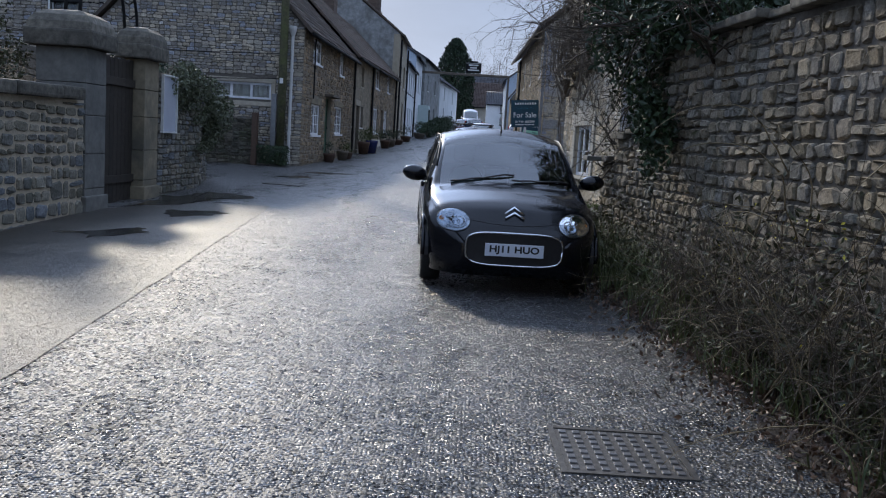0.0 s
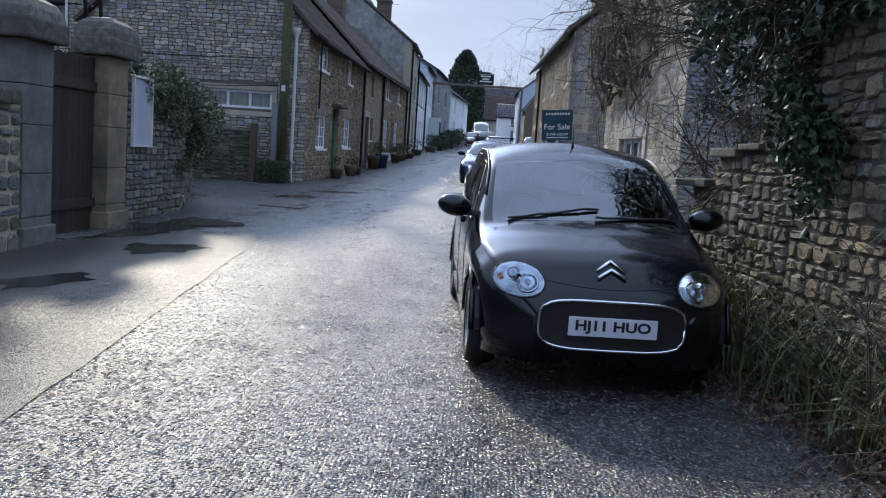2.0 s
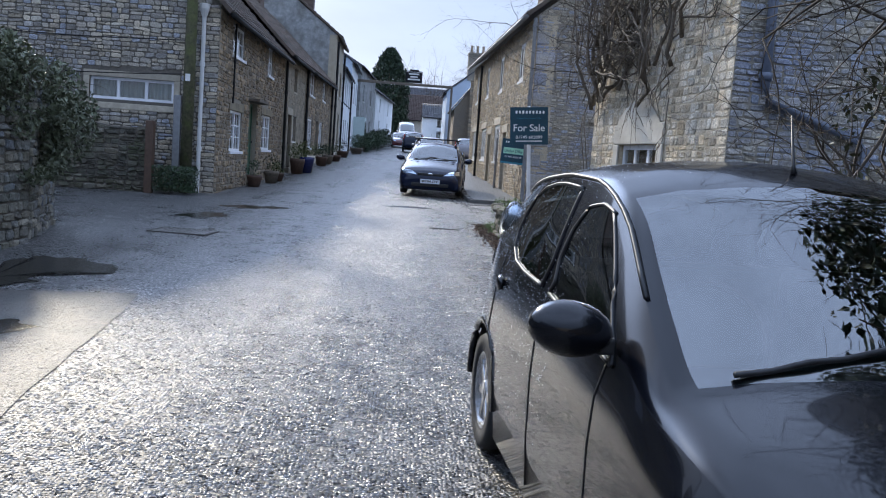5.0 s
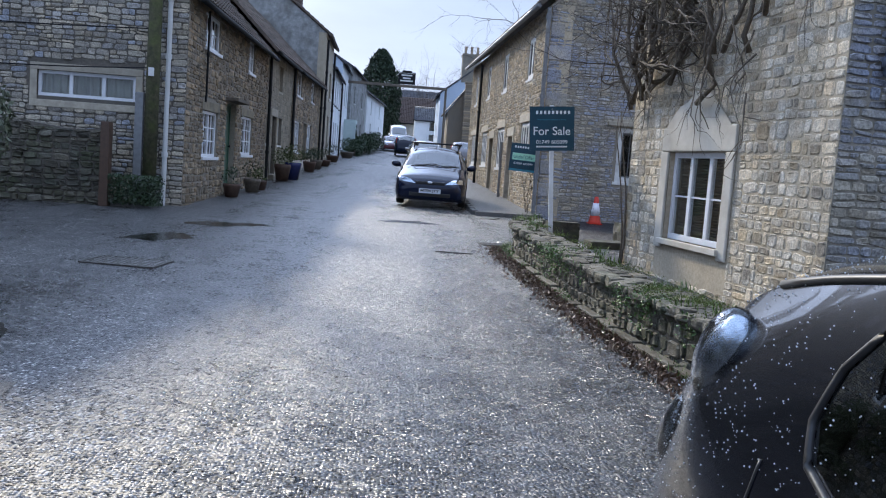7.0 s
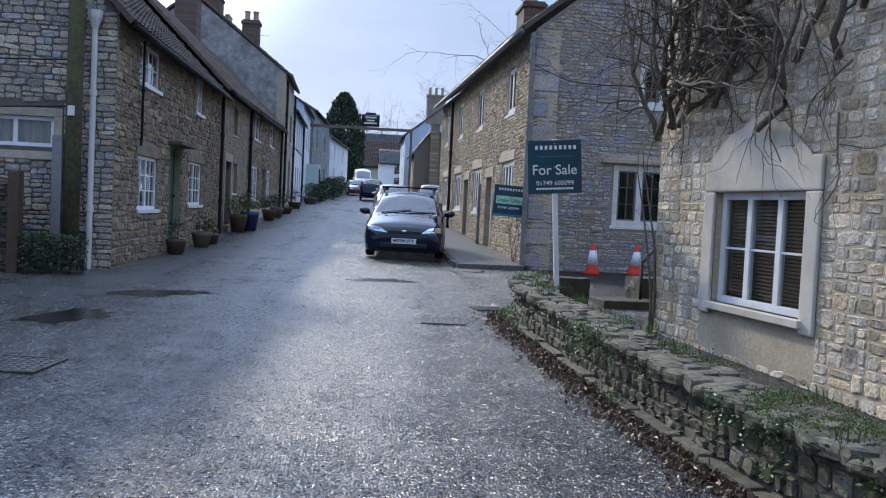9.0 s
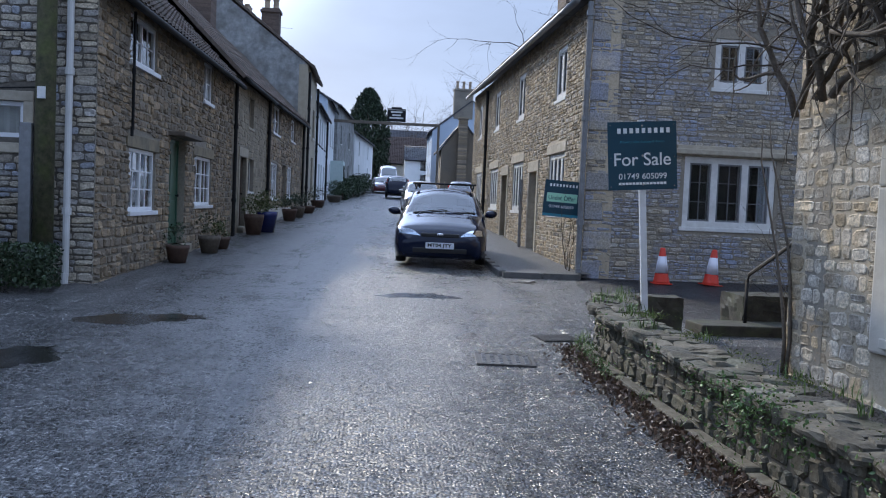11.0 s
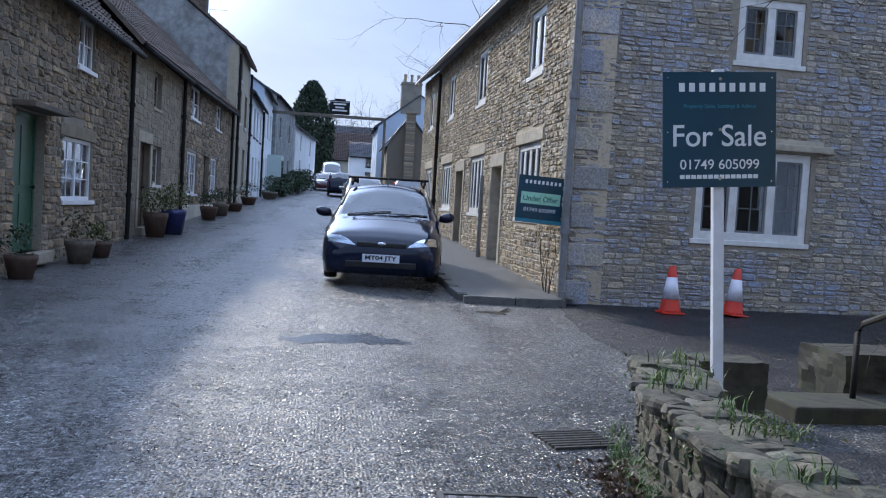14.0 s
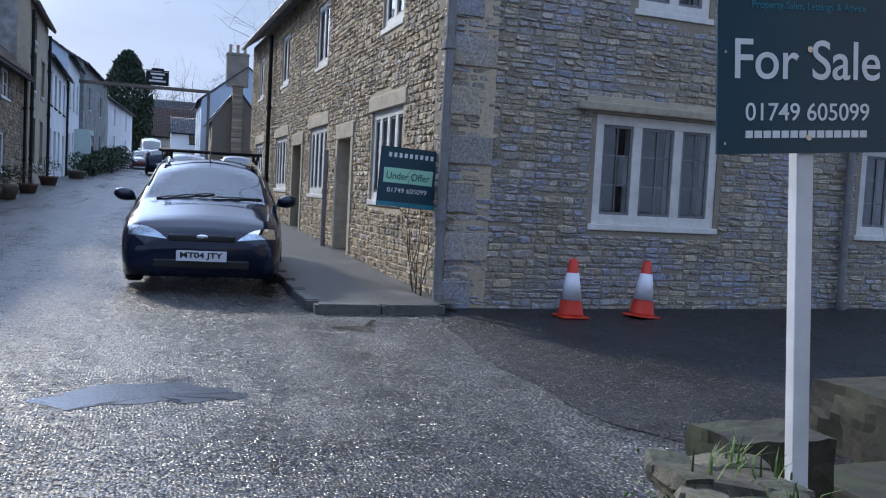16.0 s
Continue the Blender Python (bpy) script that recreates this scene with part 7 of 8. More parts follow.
rough_block("stone_block", pose(1.58, 23.15, gz(0, 23.2) - .02, 0, 0, 3), .5, .34, .41, BLOCK, "dark mossy stone block at the end of the low wall", "stone block")
rough_block("stone_block", pose(3.15, 23.8, gz(0, 23.8) - .02, 0, 0, 2), .92, .6, .40, BLOCK, "dark mossy stone block beside the handrail", "stone block")
sp = thing("stone_steps", pose(2.95, 22.75, .36, 0, 0, 2), "dark wet stone steps down to the cottage path", "steps")
for k in range(3):
    part("step", box(-.9, 1.5, .25 - .5 * k, .745 - .5 * k, -.1 * k, .27 - .13 * k, .02), BLOCK, sp)
lay("cottage_path", [(1.05, 22.3), (5, 22.3), (5, 21.2), (2.1, 21.0), (2.5, 16.5), (1.4, 15.0), (1.1, 17)], FRESH, .012, "dark sunken path between wall and cottage", "path", wob=.03)
hr = thing("handrail", Matrix.Translation((2.6, 22.8, .5)), "black iron handrail beside the steps", "handrail")
tubes("rail", [[((-.05, -.9, 0.0), .022), ((-.05, -.9, 1.05), .022), ((-.04, -.84, 1.12), .022), ((.04, .42, .68), .022), ((.05, .5, .6), .022), ((.05, .5, .02), .022)]], BLACKP, 8, hr)
# east boundary wall under the ivy
EWP = [(1.6, 11.05), (1.72, 9.9), (1.98, 7.6), (2.3, 4.6), (2.75, 1.0), (3.2, -4.0), (3.6, -14.0)]


def ew_top(y):
    return float(np.interp(y, [-14, 4, 8.6, 9.6, 9.7, 10.5, 10.55, 11.1], [2.3, 2.5, 2.58, 2.3, 1.75, 1.68, 1.4, 1.4]))


ew = thing("boundary_wall", Matrix.Translation((2, 6, gz(0, 6))), "tall tan and grey rubble wall half covered by plants", "wall", kind="structure")
left = 300
# hues and stain lowered: overhanging tree shade is put into the stone colour
S_EAST = material("shaded_tan_grey_rubble", (0.13, 0.11, 0.075), (0.24, 0.2, 0.135), 0.85, 14, 0.6, vary=0.33, hues=[tuple(c * 0.54 for c in h) for h in TAN], stain=(0.1, 0.105, 0.08), stain_scale=1.4, stain_amt=0.6)
for i, (a, b) in enumerate(zip(EWP, EWP[1:])):
    f = Face(a, b)
    tz = (lambda f_: lambda u: ew_top(f_.p0.y + (f_.p1.y - f_.p0.y) * u / f_.length))(f)
    q = part("wall", wall_mesh(f, -.6, tz, .5, breaks=[.2 * k for k in range(1, int(f.length / .2) + 1)], u1=f.length + .01), MORTAR_D, ew, m=f.m)
    if i < 5:
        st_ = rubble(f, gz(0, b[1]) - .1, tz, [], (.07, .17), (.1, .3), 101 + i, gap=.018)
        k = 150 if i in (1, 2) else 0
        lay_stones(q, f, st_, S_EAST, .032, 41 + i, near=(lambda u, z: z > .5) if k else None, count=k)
        u = 0.0
        while u < f.length:
            ln = rgm.uniform(.35, .6)
            part("coping_stone", box(u, min(u + ln, f.length) - .01, -.09, .5, tz(u), tz(u) + rgm.uniform(.05, .08), .015), CAPM, q, m=f.m @ pose(0, 0, 0, rgm.uniform(-1, 1)))
            u += ln
part("cap_slab", box(1.35, 1.95, 10.75, 11.2, 1.4, 1.46, .012), PIER_G, ew, "flat slab on the wall's end", m=Matrix.Identity(4))



def verge(name, run, width, label, y0, y1):
    """A ragged strip of earth along the foot of a wall that follows the run of corners."""
    ends = sorted((y, x) for x, y in run)

    def at(u, y):
        x = float(np.interp(y, [e[0] for e in ends], [e[1] for e in ends]))
        w = width * (1 + .35 * noise.noise((y * 1.3, 0, width)) + .2 * noise.noise((y * 5, 2, width)))
        return (x + .06 - w * (1 - u), y, gz(0, y) + .002 + .03 * u * u)
    return tagged(sheet(name, at, [0, .15, .35, .6, .8, 1.0], [y0 + .12 * k for k in range(int((y1 - y0) / .12) + 1)], EARTH), label, "ground", kind="structure")


verge("verge_earth", EWP, .72, "dark damp earth along the foot of the boundary wall", 0.0, 11.0)
verge("wall_foot_earth", LWP, .34, "dark damp earth along the foot of the low wall", 11.2, 21.9)

# inn sign on its beam across the street
inn = thing("inn_sign", Matrix.Translation((-1.5, 78, 2.1)), "black inn sign on a beam across the street", "sign")
part("beam", box(-3.9, 3.9, -.1, .1, 5.42, 5.62, .02), WOOD, inn)
part("sign_panel", box(.05, 1.4, -.05, .05, 5.66, 6.6, .02), BLACKP, inn)
for z, w in ((6.35, .42), (6.12, .3), (5.92, .5)):
    part("lettering_bar", box(.72 - w, .72 + w, -.06, -.052, z - .05, z + .06), OFFW, inn)
part("crest", box(.35, 1.1, -.05, .05, 6.6, 6.72, .02), BLACKP, inn)
part("frame_gilt", box(.1, 1.35, -.056, -.051, 6.5, 6.53), OFFW, inn)
part("beam_post", lathe([(.09, 0), (.09, 5.5)], 10, m=Matrix.Translation((3.85, 0, 0))), WOOD, inn)

# ---- planting ----


def twigs(rg, start, direction, length, r, wander=.25, droop=0.0, steps=8, fork=0, out=None, shrink=.55, keep=None):
    """A wandering stem that thins out and forks, as polylines of (point, radius)."""
    out = [] if out is None else out
    p, d = Vector(start), Vector(direction).normalized()
    line = [(p.copy(), r)]
    for k in range(steps):
        d = (d + Vector((rg.gauss(0, wander), rg.gauss(0, wander), rg.gauss(0, wander) - droop))).normalized()
        p = p + d * (length / steps)
        if keep:
            p = keep(p)
        line.append((p.copy(), r * (1 - .75 * (k + 1) / steps)))
        if fork and k >= 1 and rg.random() < .75:
            nd = (d + Vector((rg.gauss(0, .7), rg.gauss(0, .7), rg.gauss(0, .7)))).normalized()
            twigs(rg, p, nd, length * shrink * rg.uniform(.6, 1.1), r * .6 * (1 - .6 * k / steps), wander * 1.1, droop, max(4, steps - 2), fork - 1, out, shrink, keep)
    out.append(line)
    return out


def cloud(rg, centre, radii, n, hollow=.45):
    pts = []
    while len(pts) < n:
        v = Vector((rg.gauss(0, 1), rg.gauss(0, 1), rg.gauss(0, 1))).normalized() * (hollow + (1 - hollow) * rg.random() ** .6)
        p = Vector((centre[0] + v.x * radii[0], centre[1] + v.y * radii[1], centre[2] + v.z * radii[2]))
        if noise.noise(p * 1.9) > -.12:
            pts.append(p)
    return pts


rp = random.Random(21)
iv = thing("ivy_tree", Matrix.Translation((2.2, 8.6, 2.3)), "dark ivy and bare branches spilling over the boundary wall", "shrub")
lines = []
for k in range(26):
    twigs(rp, (2.4 + rp.uniform(-.2, .5), rp.uniform(7.4, 12.4), rp.uniform(2.2, 2.9)), (-.8 + rp.uniform(-.4, .5), rp.uniform(-.5, .7), rp.uniform(.0, .9)), rp.uniform(1.3, 2.4), .022, .2, .03, 9, 2, lines)
tubes("branch", lines, TWIG, 4, iv, "bare brown branches", m=Matrix.Identity(4))["kind"] = "stuff"
pts = []
for c_, r_, n_ in (((2.2, 8.4, 3.0), (.9, 1.3, .85), 6500), ((1.75, 9.6, 3.0), (.75, 1.0, .9), 4200), ((2.6, 6.9, 3.0), (.9, 1.3, .6), 3400), ((1.7, 8.5, 2.2), (.3, .45, .75), 1300), ((1.66, 8.2, 1.7), (.16, .25, .55), 420), ((2.5, 10.6, 3.6), (.9, 1.3, 1.1), 2500), ((2.9, 8.2, 4.2), (1.1, 2.2, .9), 3200)):
    pts += cloud(rp, c_, r_, n_, .35)
tagged(part("leaves", leaf_mesh("leaves", pts, .036, 3, .5), LEAF, iv, "dark glossy ivy leaves", m=Matrix.Identity(4)), kind="stuff")
br = thing("bare_shrub", Matrix.Translation((2.1, 11.6, .3)), "tangled brown bare shrub beside the wall's end", "shrub")
lines = []
for k in range(26):
    twigs(rp, (2.1 + rp.uniform(-.2, .4), 11.6 + rp.uniform(-.5, .9), rp.uniform(.9, 1.7)), (rp.uniform(-.6, .3), rp.uniform(-.6, .6), rp.uniform(.3, 1)), rp.uniform(.8, 1.5), .014, .3, .02, 8, 2, lines)
tubes("branch", lines, TWIG, 4, br, m=Matrix.Identity(4))["kind"] = "stuff"
tagged(part("leaves", leaf_mesh("leaves", cloud(rp, (2.1, 11.7, 1.9), (.5, .8, .7), 1100, .3), .026, 4), LEAF_B, br, m=Matrix.Identity(4)), kind="stuff")


def wall_x(y):
    return float(np.interp(y, [p[1] for p in EWP[::-1]], [p[0] for p in EWP[::-1]]))


ja = thing("winter_jasmine", Matrix.Translation((2.0, 5.2, .1)), "arching bare stems with a few yellow blossoms against the wall", "shrub")
lines, pale = [], []
for k in range(150):
    y = rp.uniform(2.9, 7.0)
    x = wall_x(y) - rp.uniform(.15, .5)
    twigs(rp, (x, y, gz(0, y)), (rp.uniform(-.25, .2), rp.uniform(-.4, .4), 1), rp.uniform(.7, 1.6), .006, .14, .09, 12, 1, lines if k % 4 else pale)
for k in range(9):
    y = rp.uniform(4.0, 6.2)
    twigs(rp, (wall_x(y) - .15, y, rp.uniform(.8, 1.5)), (rp.uniform(-.5, 0), rp.uniform(-.9, .9), .8), rp.uniform(.8, 1.4), .007, .12, .15, 14, 0, pale)
tubes("stem", lines, TWIG, 4, ja, m=Matrix.Identity(4))["kind"] = "stuff"
tubes("pale_stem", pale, STRAW, 4, ja, m=Matrix.Identity(4))["kind"] = "stuff"
pts = []
for k in range(14000):
    y = rp.uniform(2.6, 10.6)
    pts.append((wall_x(y) - abs(rp.gauss(.12, .2)), y, gz(0, y) + abs(rp.gauss(0, .42 if y < 7 else .3))))
tagged(part("leaves", leaf_mesh("leaves", pts, .016, 5, .1, 1.6), LEAF_B, ja, m=Matrix.Identity(4)), kind="stuff")
pts = [(wall_x(y) - rp.uniform(.05, .45), y, gz(0, y) + rp.uniform(.15, 1.2)) for y in [rp.uniform(3.6, 6.4) for _ in range(60)]]
tagged(part("blossoms", leaf_mesh("blossoms", pts, .012, 6, 0), YELLOW, ja, m=Matrix.Identity(4)), kind="stuff")


def blades(name, rg, spots, h, mat, label, cat="grass", bend=.5, w=.006):
    """Tufts of bent blades; spots are (x, y, z, spread, count)."""
    vs, fs = [], []
    for x, y, z, s, n in spots:
        for _ in range(n):
            bx, by = x + rg.gauss(0, s), y + rg.gauss(0, s)
            a = rg.uniform(0, 6.28)
            d = Vector((math.cos(a), math.sin(a), 0))
            sd_ = Vector((-d.y, d.x, 0)) * w
            hh = h * rg.uniform(.5, 1.2)
            k = bend * rg.uniform(.3, 1.4)
            b = len(vs)
            o = Vector((bx, by, z))
            for q, ww in ((0, 1), (.5, .8), (1, .1)):
                c_ = o + d * (hh * k * q * q) + Vector((0, 0, hh * (q - .35 * k * q * q)))
                vs += [tuple(c_ - sd_ * ww), tuple(c_ + sd_ * ww)]
            fs += [(b, b + 1, b + 3, b + 2), (b + 2, b + 3, b + 5, b + 4)]
    me = bpy.data.meshes.new(name)
    me.from_pydata(vs, [], fs)
    return tagged(part(name, me, mat), label, cat, kind="stuff")


rb = random.Random(33)
blades("coarse_grass", rb, [(wall_x(y) - rb.uniform(.1, .5), y, gz(0, y), .12, 26) for y in [rb.uniform(6.6, 10.8) for _ in range(46)]], .62, GRASS, "long coarse grass along the foot of the wall", bend=.8)
blades("coarse_grass", rb, [(wall_x(y) - rb.uniform(.1, .55), y, gz(0, y), .1, 20) for y in [rb.uniform(2.6, 6.8) for _ in range(40)]], .3, GRASS, "grass and weeds along the foot of the wall", bend=.8)
sp_ = []
for a, b in zip(LWP[:-1], LWP[1:]):
    for _ in range(7):
        k = rb.random()
        x, y = a[0] + (b[0] - a[0]) * k, a[1] + (b[1] - a[1]) * k
        sp_.append((x - .13, y, gz(0, y), .05, 14))
        if rb.random() < .6:
            sp_.append((x + rb.uniform(.0, .4), y, lw_top(y), .05, 15))
sp_ += [(.75, 22.0, lw_top(22), .09, 18), (.98, 22.5, lw_top(22.5), .1, 26), (.5, 21.7, gz(0, 21.7), .08, 40), (.45, 21.2, gz(0, 21.2), .08, 40)]
blades("wall_grass", rb, sp_, .11, material("fresh_grass", (.06, .11, .02), (.12, .18, .04), .6, 9, 0, vary=.35), "short bright grass tufts on the low wall", bend=.7, w=.004)
pts = []
for a, b in zip(LWP[:-1], LWP[1:]):
    for _ in range(64):
        k = rb.random()
        x, y = a[0] + (b[0] - a[0]) * k + rb.uniform(-.04, .42), a[1] + (b[1] - a[1]) * k
        if noise.noise((x * 2, y * 1.3, 5)) > -0.02 and y < 21.3:
            pts += [(x + rb.gauss(0, .07), y + rb.gauss(0, .12), lw_top(y) - .005 + abs(rb.gauss(0, .010))) for _ in range(80)]
tagged(part("moss", leaf_mesh("moss", pts, .007, 8, 0), MOSS), "bright green moss cushions on the low wall", "moss", kind="stuff")
pts = []
for a, b in zip(LWP[:-1], LWP[1:]):
    for _ in range(5):
        k = rb.random()
        x, y = a[0] + (b[0] - a[0]) * k, a[1] + (b[1] - a[1]) * k
        pts += [(x - .06 - abs(rb.gauss(0, .03)), y + rb.gauss(0, .1), lw_top(y) - abs(rb.gauss(0, .12))) for _ in range(70 if y < 20 else 12)]
pts += [(.58 + rb.gauss(0, .1), 18.4 + rb.gauss(0, .22), lw_top(18.4) + .04 - abs(rb.gauss(0, .16))) for _ in range(900)]
pts += [(.8 + rb.gauss(0, .1), 15.6 + rb.gauss(0, .2), lw_top(15.6) + .02 - abs(rb.gauss(0, .14))) for _ in range(500)]
pts += [(x - .1 - abs(rb.gauss(0, .05)), y + rb.gauss(0, .12), gz(0, y) + abs(rb.gauss(0, .05))) for x, y in ((.58, 21.5), (.55, 20.8), (.7, 17.6), (1.0, 14.3)) for _ in range(160)]
tagged(part("ivy_sprays", leaf_mesh("ivy_sprays", pts, .012, 9, .3), material("fresh_leaves", (.05, .1, .02), (.1, .17, .04), .5, 9, 0, vary=.35)), "fresh green ivy sprays on the low wall", "ivy", kind="stuff")
pts = []
for _ in range(15000):
    y = rb.uniform(1.0, 22.0)
    x = (wall_x(y) - .25 - abs(rb.gauss(0, .3))) if y < 11 else float(np.interp(y, [p[1] for p in LWP[::-1]], [p[0] for p in LWP[::-1]])) - .12 - abs(rb.gauss(0, .13))
    pts.append((x, y, gz(0, y) + rb.uniform(.008, .04)))
tagged(part("leaf_litter", leaf_mesh("leaf_litter", pts, .019, 10, 0), LITTER), "wet brown dead leaves along the road's edge", "leaf litter", kind="stuff")

# bare climber on the cottage
cl = thing("wall_climber", Matrix.Translation((2.05, 20.9, .5)), "gnarled bare wisteria spread over the cottage front", "climber")


def on_wall(p):
    q = fK.m.inverted() @ p
    q.y = min(-.03, max(q.y, -.35))
    q.x = max(-.5, q.x)
    if q.x > 4.5:
        q.x = 4.5
    return fK.m @ q


thick, fine = [], []
rc = random.Random(55)
for k in range(2):
    twigs(rc, fK.at(.06 + .05 * k, .5, -.05), Vector((0, 0, 1)), 2.2, .02, .1, 0, 8, 0, thick, keep=on_wall)
for k in range(22):
    u0_, z0_ = rc.uniform(.0, 3.4) ** 1.0, rc.uniform(2.4, 4.4)
    d_ = fK.m.to_3x3() @ Vector((rc.uniform(-.6, 1), rc.uniform(-.2, 0), rc.uniform(.1, 1)))
    twigs(rc, fK.at(u0_, z0_, -.1), d_, rc.uniform(1.4, 2.6), .034, .2, .0, 10, 2, thick, .6, keep=on_wall)
for k in range(9):
    u0_, z0_ = rc.uniform(.3, 4.2), rc.uniform(2.6, 3.6)
    twigs(rc, fK.at(u0_, z0_, -.12), fK.m.to_3x3() @ Vector((rc.uniform(-.5, .5), -.3, -1)), rc.uniform(.5, 1.1), .012, .2, .05, 7, 1, thick, keep=on_wall)
for k in range(34):
    u0_, z0_ = rc.uniform(-.3, 2.4), rc.uniform(2.6, 5.8)
    d_ = fK.m.to_3x3() @ Vector((rc.uniform(-1, .3), rc.uniform(-1.0, -.3), rc.uniform(-.1, .7)))
    twigs(rc, fK.at(u0_, z0_, -.1), d_, rc.uniform(.8, 1.8), .011, .22, .01, 8, 2, fine)
tubes("stem", thick, BARK, 5, cl, "grey twisted stems", m=Matrix.Identity(4))["kind"] = "stuff"
tubes("twig", fine, TWIG, 4, cl, m=Matrix.Identity(4))["kind"] = "stuff"

# ivy on the west garden wall, shrub behind
wi = thing("ivy_bush", Matrix.Translation((-5.3, 16.2, .4)), "flowering ivy hanging over the garden wall", "ivy")
pts = cloud(rp, (-5.4, 15.6, 2.2), (.42, 1.1, .5), 4600, .3) + cloud(rp, (-5.5, 17.2, 1.8), (.6, 1.1, .75), 5600, .3) + cloud(rp, (-5.15, 16.4, 1.5), (.2, .7, .5), 900, .3)
tagged(part("leaves", leaf_mesh("leaves", pts, .032, 12, .3), material("grey_green_ivy", (.07, .085, .045), (.13, .14, .08), .55, 9, .1, vary=.4), wi, m=Matrix.Identity(4)), kind="stuff")
lines = []
for k in range(16):
    twigs(rp, (-5.35, rp.uniform(15, 18), rp.uniform(1.8, 2.4)), (rp.uniform(0, .6), rp.uniform(-.4, .5), rp.uniform(-.3, .8)), rp.uniform(.4, .8), .006, .25, .05, 7, 1, lines)
tubes("stem", lines, TWIG, 4, wi, m=Matrix.Identity(4))["kind"] = "stuff"
ds = thing("dark_shrub", Matrix.Translation((-6.4, 16.0, .6)), "dark evergreen shrub behind the garden wall", "shrub")
tagged(part("leaves", leaf_mesh("leaves", cloud(rp, (-6.4, 16.2, 2.6), (.5, .9, .45), 1600, .3), .04, 13, .2), CONIF, ds, m=Matrix.Identity(4)), kind="stuff")
part("trunk", lathe([(.08, 0), (.05, 2.0)], 8), BARK, ds)
gs = thing("garden_plants", Matrix.Translation((-6.2, 10.3, 1.5)), "tangled garden plants above the low wall", "shrub")
tagged(part("leaves", leaf_mesh("leaves", cloud(rp, (-6.1, 9.6, 1.95), (.5, 2.0, .35), 1500, .3) + cloud(rp, (-6.3, 11.4, 2.5), (.35, .5, .6), 700, .3), .028, 14, .2), LEAF_B, gs, m=Matrix.Identity(4)), kind="stuff")
hd = thing("box_hedge", Matrix.Translation((-5.75, 24.6, .58)), "low clipped dark hedge at the corner", "hedge")
tagged(part("leaves", leaf_mesh("leaves", [(rp.uniform(-6.2, -5.35), rp.uniform(24.4, 25.0), rp.uniform(.6, 1.12)) for _ in range(2600)], .025, 15), LEAF, hd, m=Matrix.Identity(4)), kind="stuff")


def pot_plant(x, y, r, h, mat, green, label, leaves=500, spread=1.3, size=.03):
    z = gz(0, y)
    p = thing("plant_pot", Matrix.Translation((x, y, z)), label, "plant pot", group="plant pots")
    part("pot", lathe([(r * .7, 0), (r * .95, h * .75), (r, h * .8), (r, h), (r * .88, h), (r * .85, h * .9)], 18), mat, p, smooth=True)
    part("soil", lathe([(r * .87, h * .9), (.01, h * .92)], 14), LITTER, p)
    part("foliage", leaf_mesh("foliage", cloud(rp, (0, 0, h + r * .9), (r * spread, r * spread, r * 1.2), leaves, .2), size, 16), green, p)


pot_plant(-4.9, 29.0, .2, .3, TERRA, LEAF, "dark terracotta pot with small shrub by the green door", 120)
pot_plant(-4.8, 31.2, .22, .34, WOOD, LEAF_B, "weathered tub with winter plant beside the green door", 120)
pot_plant(-4.75, 32.2, .18, .25, TERRA, GRASS, "small terracotta pot with grass", 200)
pot_plant(-4.75, 36.6, .26, .52, TERRA, GRASS, "tall brown pot with grassy plant", 500, 1.5)
pot_plant(-4.55, 37.6, .28, .56, BLUEG, GRASS, "blue glazed pot with leafy plant", 500, 1.5)
pot_plant(-4.6, 43.6, .26, .4, TERRA, LEAF, "dark pot with clipped shrub", 400)
pot_plant(-4.55, 46.0, .26, .4, WOOD, LEAF, "dark tub with clipped shrub", 400)
pot_plant(-4.5, 49.5, .3, .3, TERRA, LEAF_B, "brown trough pot with dry plants", 400)
pot_plant(-4.6, 56.0, .35, .35, TERRA, LEAF_B, "brown tub with dry plants by the tall house", 400)
pot_plant(-4.4, 66.0, .45, .4, WOOD, LEAF, "dark tub with shrub by the white house", 500, 1.3, .05)
for i, (x, y, s) in enumerate(((-4.2, 72, .8), (-4.1, 76, .9), (-3.8, 81, 1.1), (-3.6, 86, 1.2), (-3.2, 90, 1.2))):
    z = gz(0, y)
    h_ = thing("shrub", Matrix.Translation((x, y, z)), "dark rounded shrub before the white houses", "shrub", group="street shrubs")
    part("trunk", lathe([(.06, 0), (.05, s)], 8), BARK, h_)
    tagged(part("leaves", leaf_mesh("leaves", cloud(rp, (0, 0, s * .75), (s * .8, s * 1.5, s * .8), 900, .2), .09, 20 + i), LEAF, h_), kind="stuff")
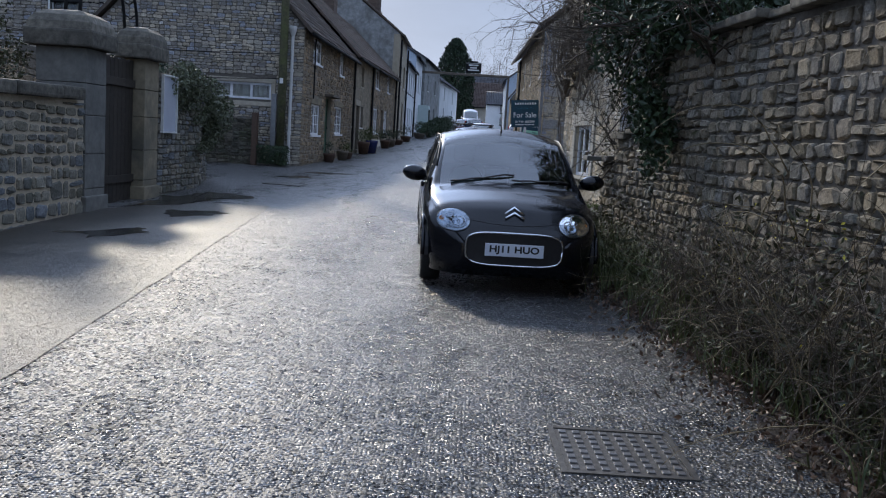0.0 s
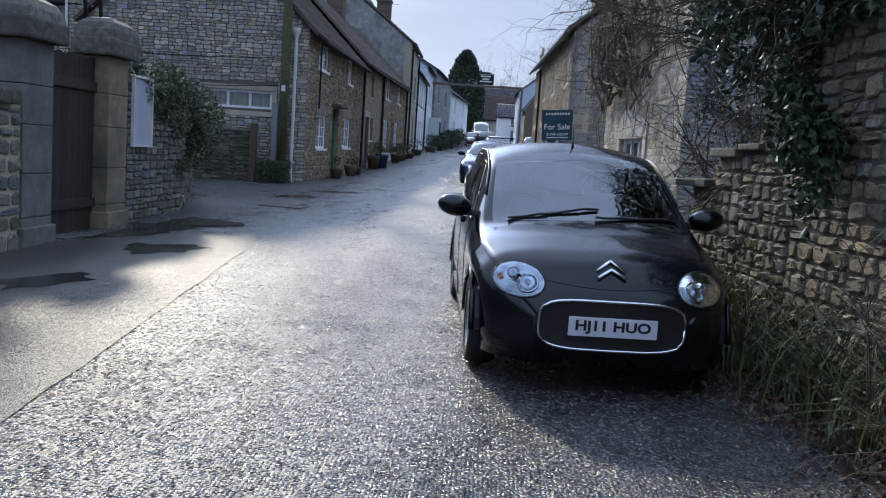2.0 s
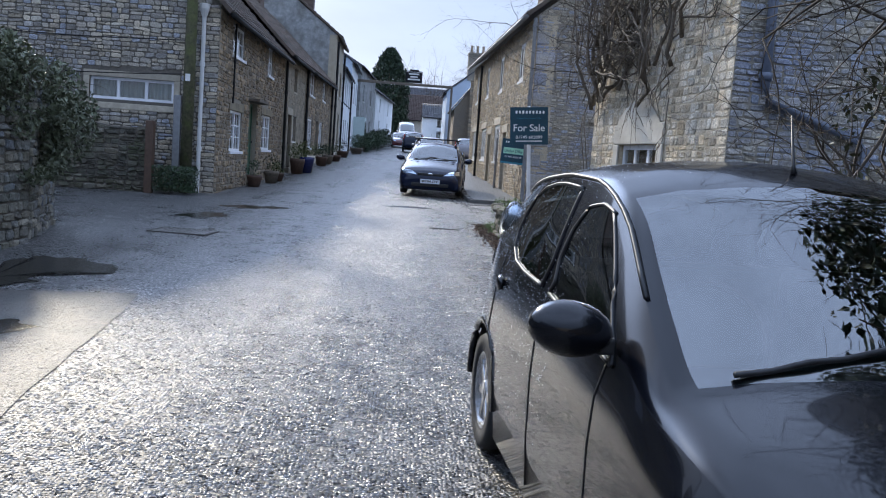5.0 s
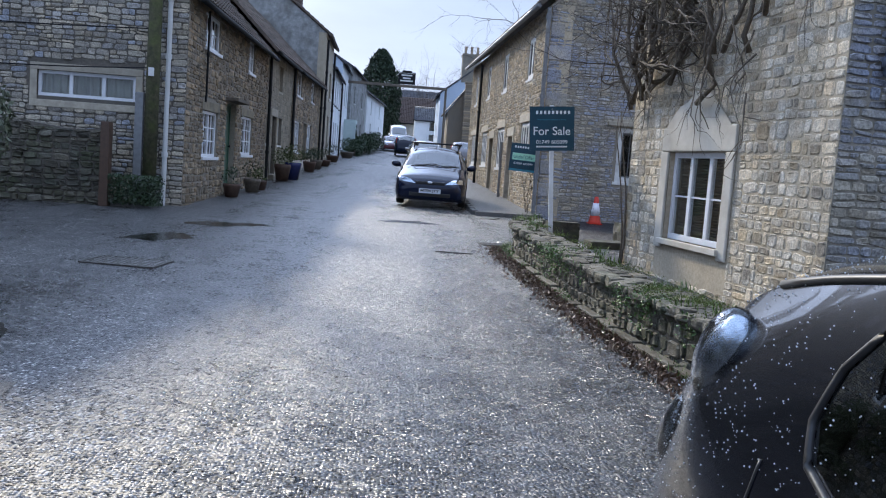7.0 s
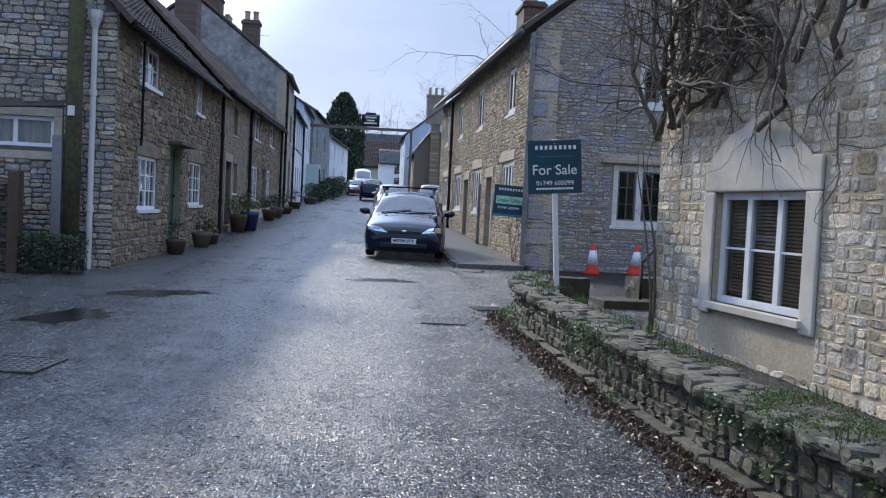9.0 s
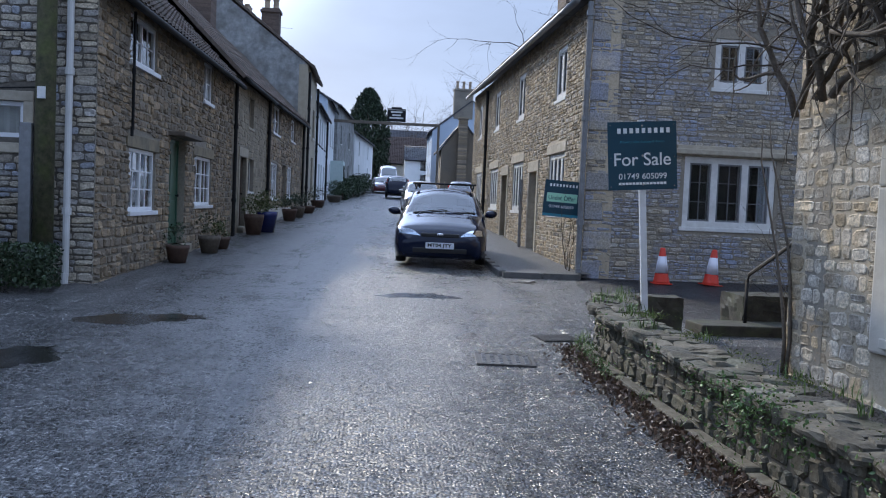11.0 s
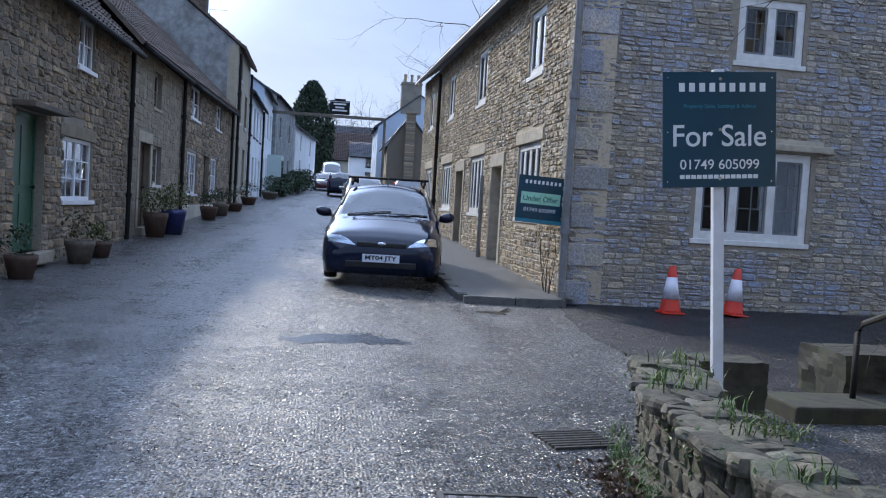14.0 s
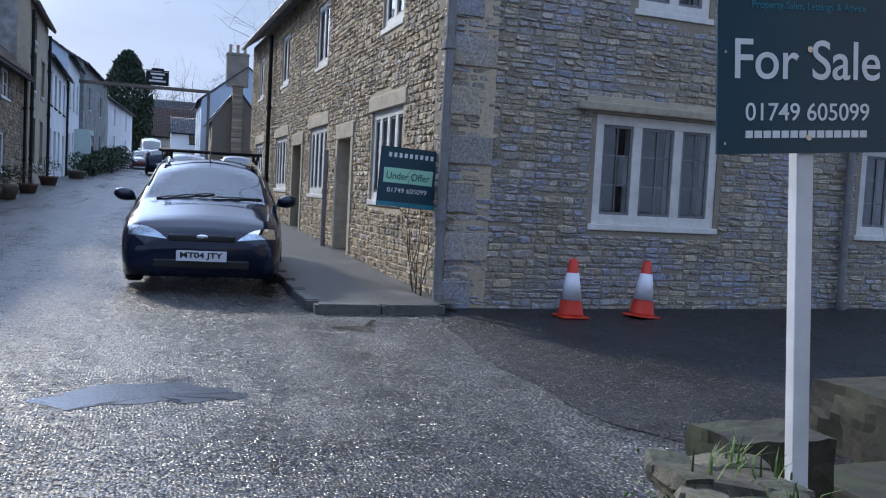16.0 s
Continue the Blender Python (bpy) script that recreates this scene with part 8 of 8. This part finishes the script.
# dark conifer and bare trees beyond
cf = thing("conifer", Matrix.Translation((-3.9, 126, 4)), "tall dark columnar conifer beyond the houses", "tree")
part("trunk", lathe([(.3, 0), (.2, 6), (.05, 11.5)], 10), BARK, cf)
pts = []
while len(pts) < 9000:
    z = rp.uniform(.5, 12.2)
    r = 2.9 * min(1.0, (12.4 - z) / 5.0) ** .6 * (1 + .18 * noise.noise((z * 1.1, len(pts) * .001, 2)))
    a = rp.uniform(0, 6.28)
    k = (rp.random() ** .35) * (1 + .12 * noise.noise((math.cos(a) * 2, math.sin(a) * 2, z)))
    pts.append((r * k * math.cos(a), r * k * math.sin(a), z))
tagged(part("crown", leaf_mesh("crown", pts, .17, 30, -1.0, 1.5), CONIF, cf), kind="stuff")


def bare_tree(x, y, z, h, seed, n=7):
    rg = random.Random(seed)
    t_ = thing("bare_tree", Matrix.Translation((x, y, z)), "leafless winter tree with fine pale twigs", "tree", group="bare trees")
    part("trunk", lathe([(h * .03, 0), (h * .022, h * .35), (h * .012, h * .6)], 8), BARK, t_)
    ln = []
    for k in range(n):
        twigs(rg, (0, 0, h * rg.uniform(.3, .6)), (rg.uniform(-.8, .8), rg.uniform(-.8, .8), 1), h * rg.uniform(.4, .6), h * .0055, .16, -.01, 8, 3, ln, .55)
    tagged(tubes("limb", ln, TWIG, 3, t_), kind="stuff")


for a in ((2.5, 148, 4.5, 11, 1), (6.0, 145, 4.5, 12, 2), (10, 140, 4.5, 14, 3), (-1.0, 160, 4.8, 13, 6)):
    bare_tree(*a)
bare_tree(6.4, 49.5, 1.1, 9.0, 4, 8)
sr_ = thing("bare_shrub", Matrix.Translation((3.2, 23.0, .5)), "thin bare shrub beside the handrail", "shrub")
lines = []
for k in range(12):
    twigs(rp, (3.2 + rp.uniform(-.1, .3), 22.9 + rp.uniform(-.3, .3), .45), (rp.uniform(-.4, .5), rp.uniform(-.3, .4), 1), rp.uniform(.9, 1.5), .009, .18, 0, 8, 2, lines)
tagged(tubes("branch", lines, TWIG, 4, sr_, m=Matrix.Identity(4)), kind="stuff")
cs = thing("wall_climber", Matrix.Translation((1.9, 29.2, .7)), "thin bare climber at the stone house's corner", "climber")
lines = []
for k in range(6):
    twigs(rp, (1.92, 29.3 + rp.uniform(-.15, .3), .72), (rp.uniform(-.15, .0), rp.uniform(-.2, .3), 1), rp.uniform(.9, 1.6), .007, .14, 0, 8, 1, lines)
tagged(tubes("stem", lines, TWIG, 4, cs, m=Matrix.Identity(4)), kind="stuff")
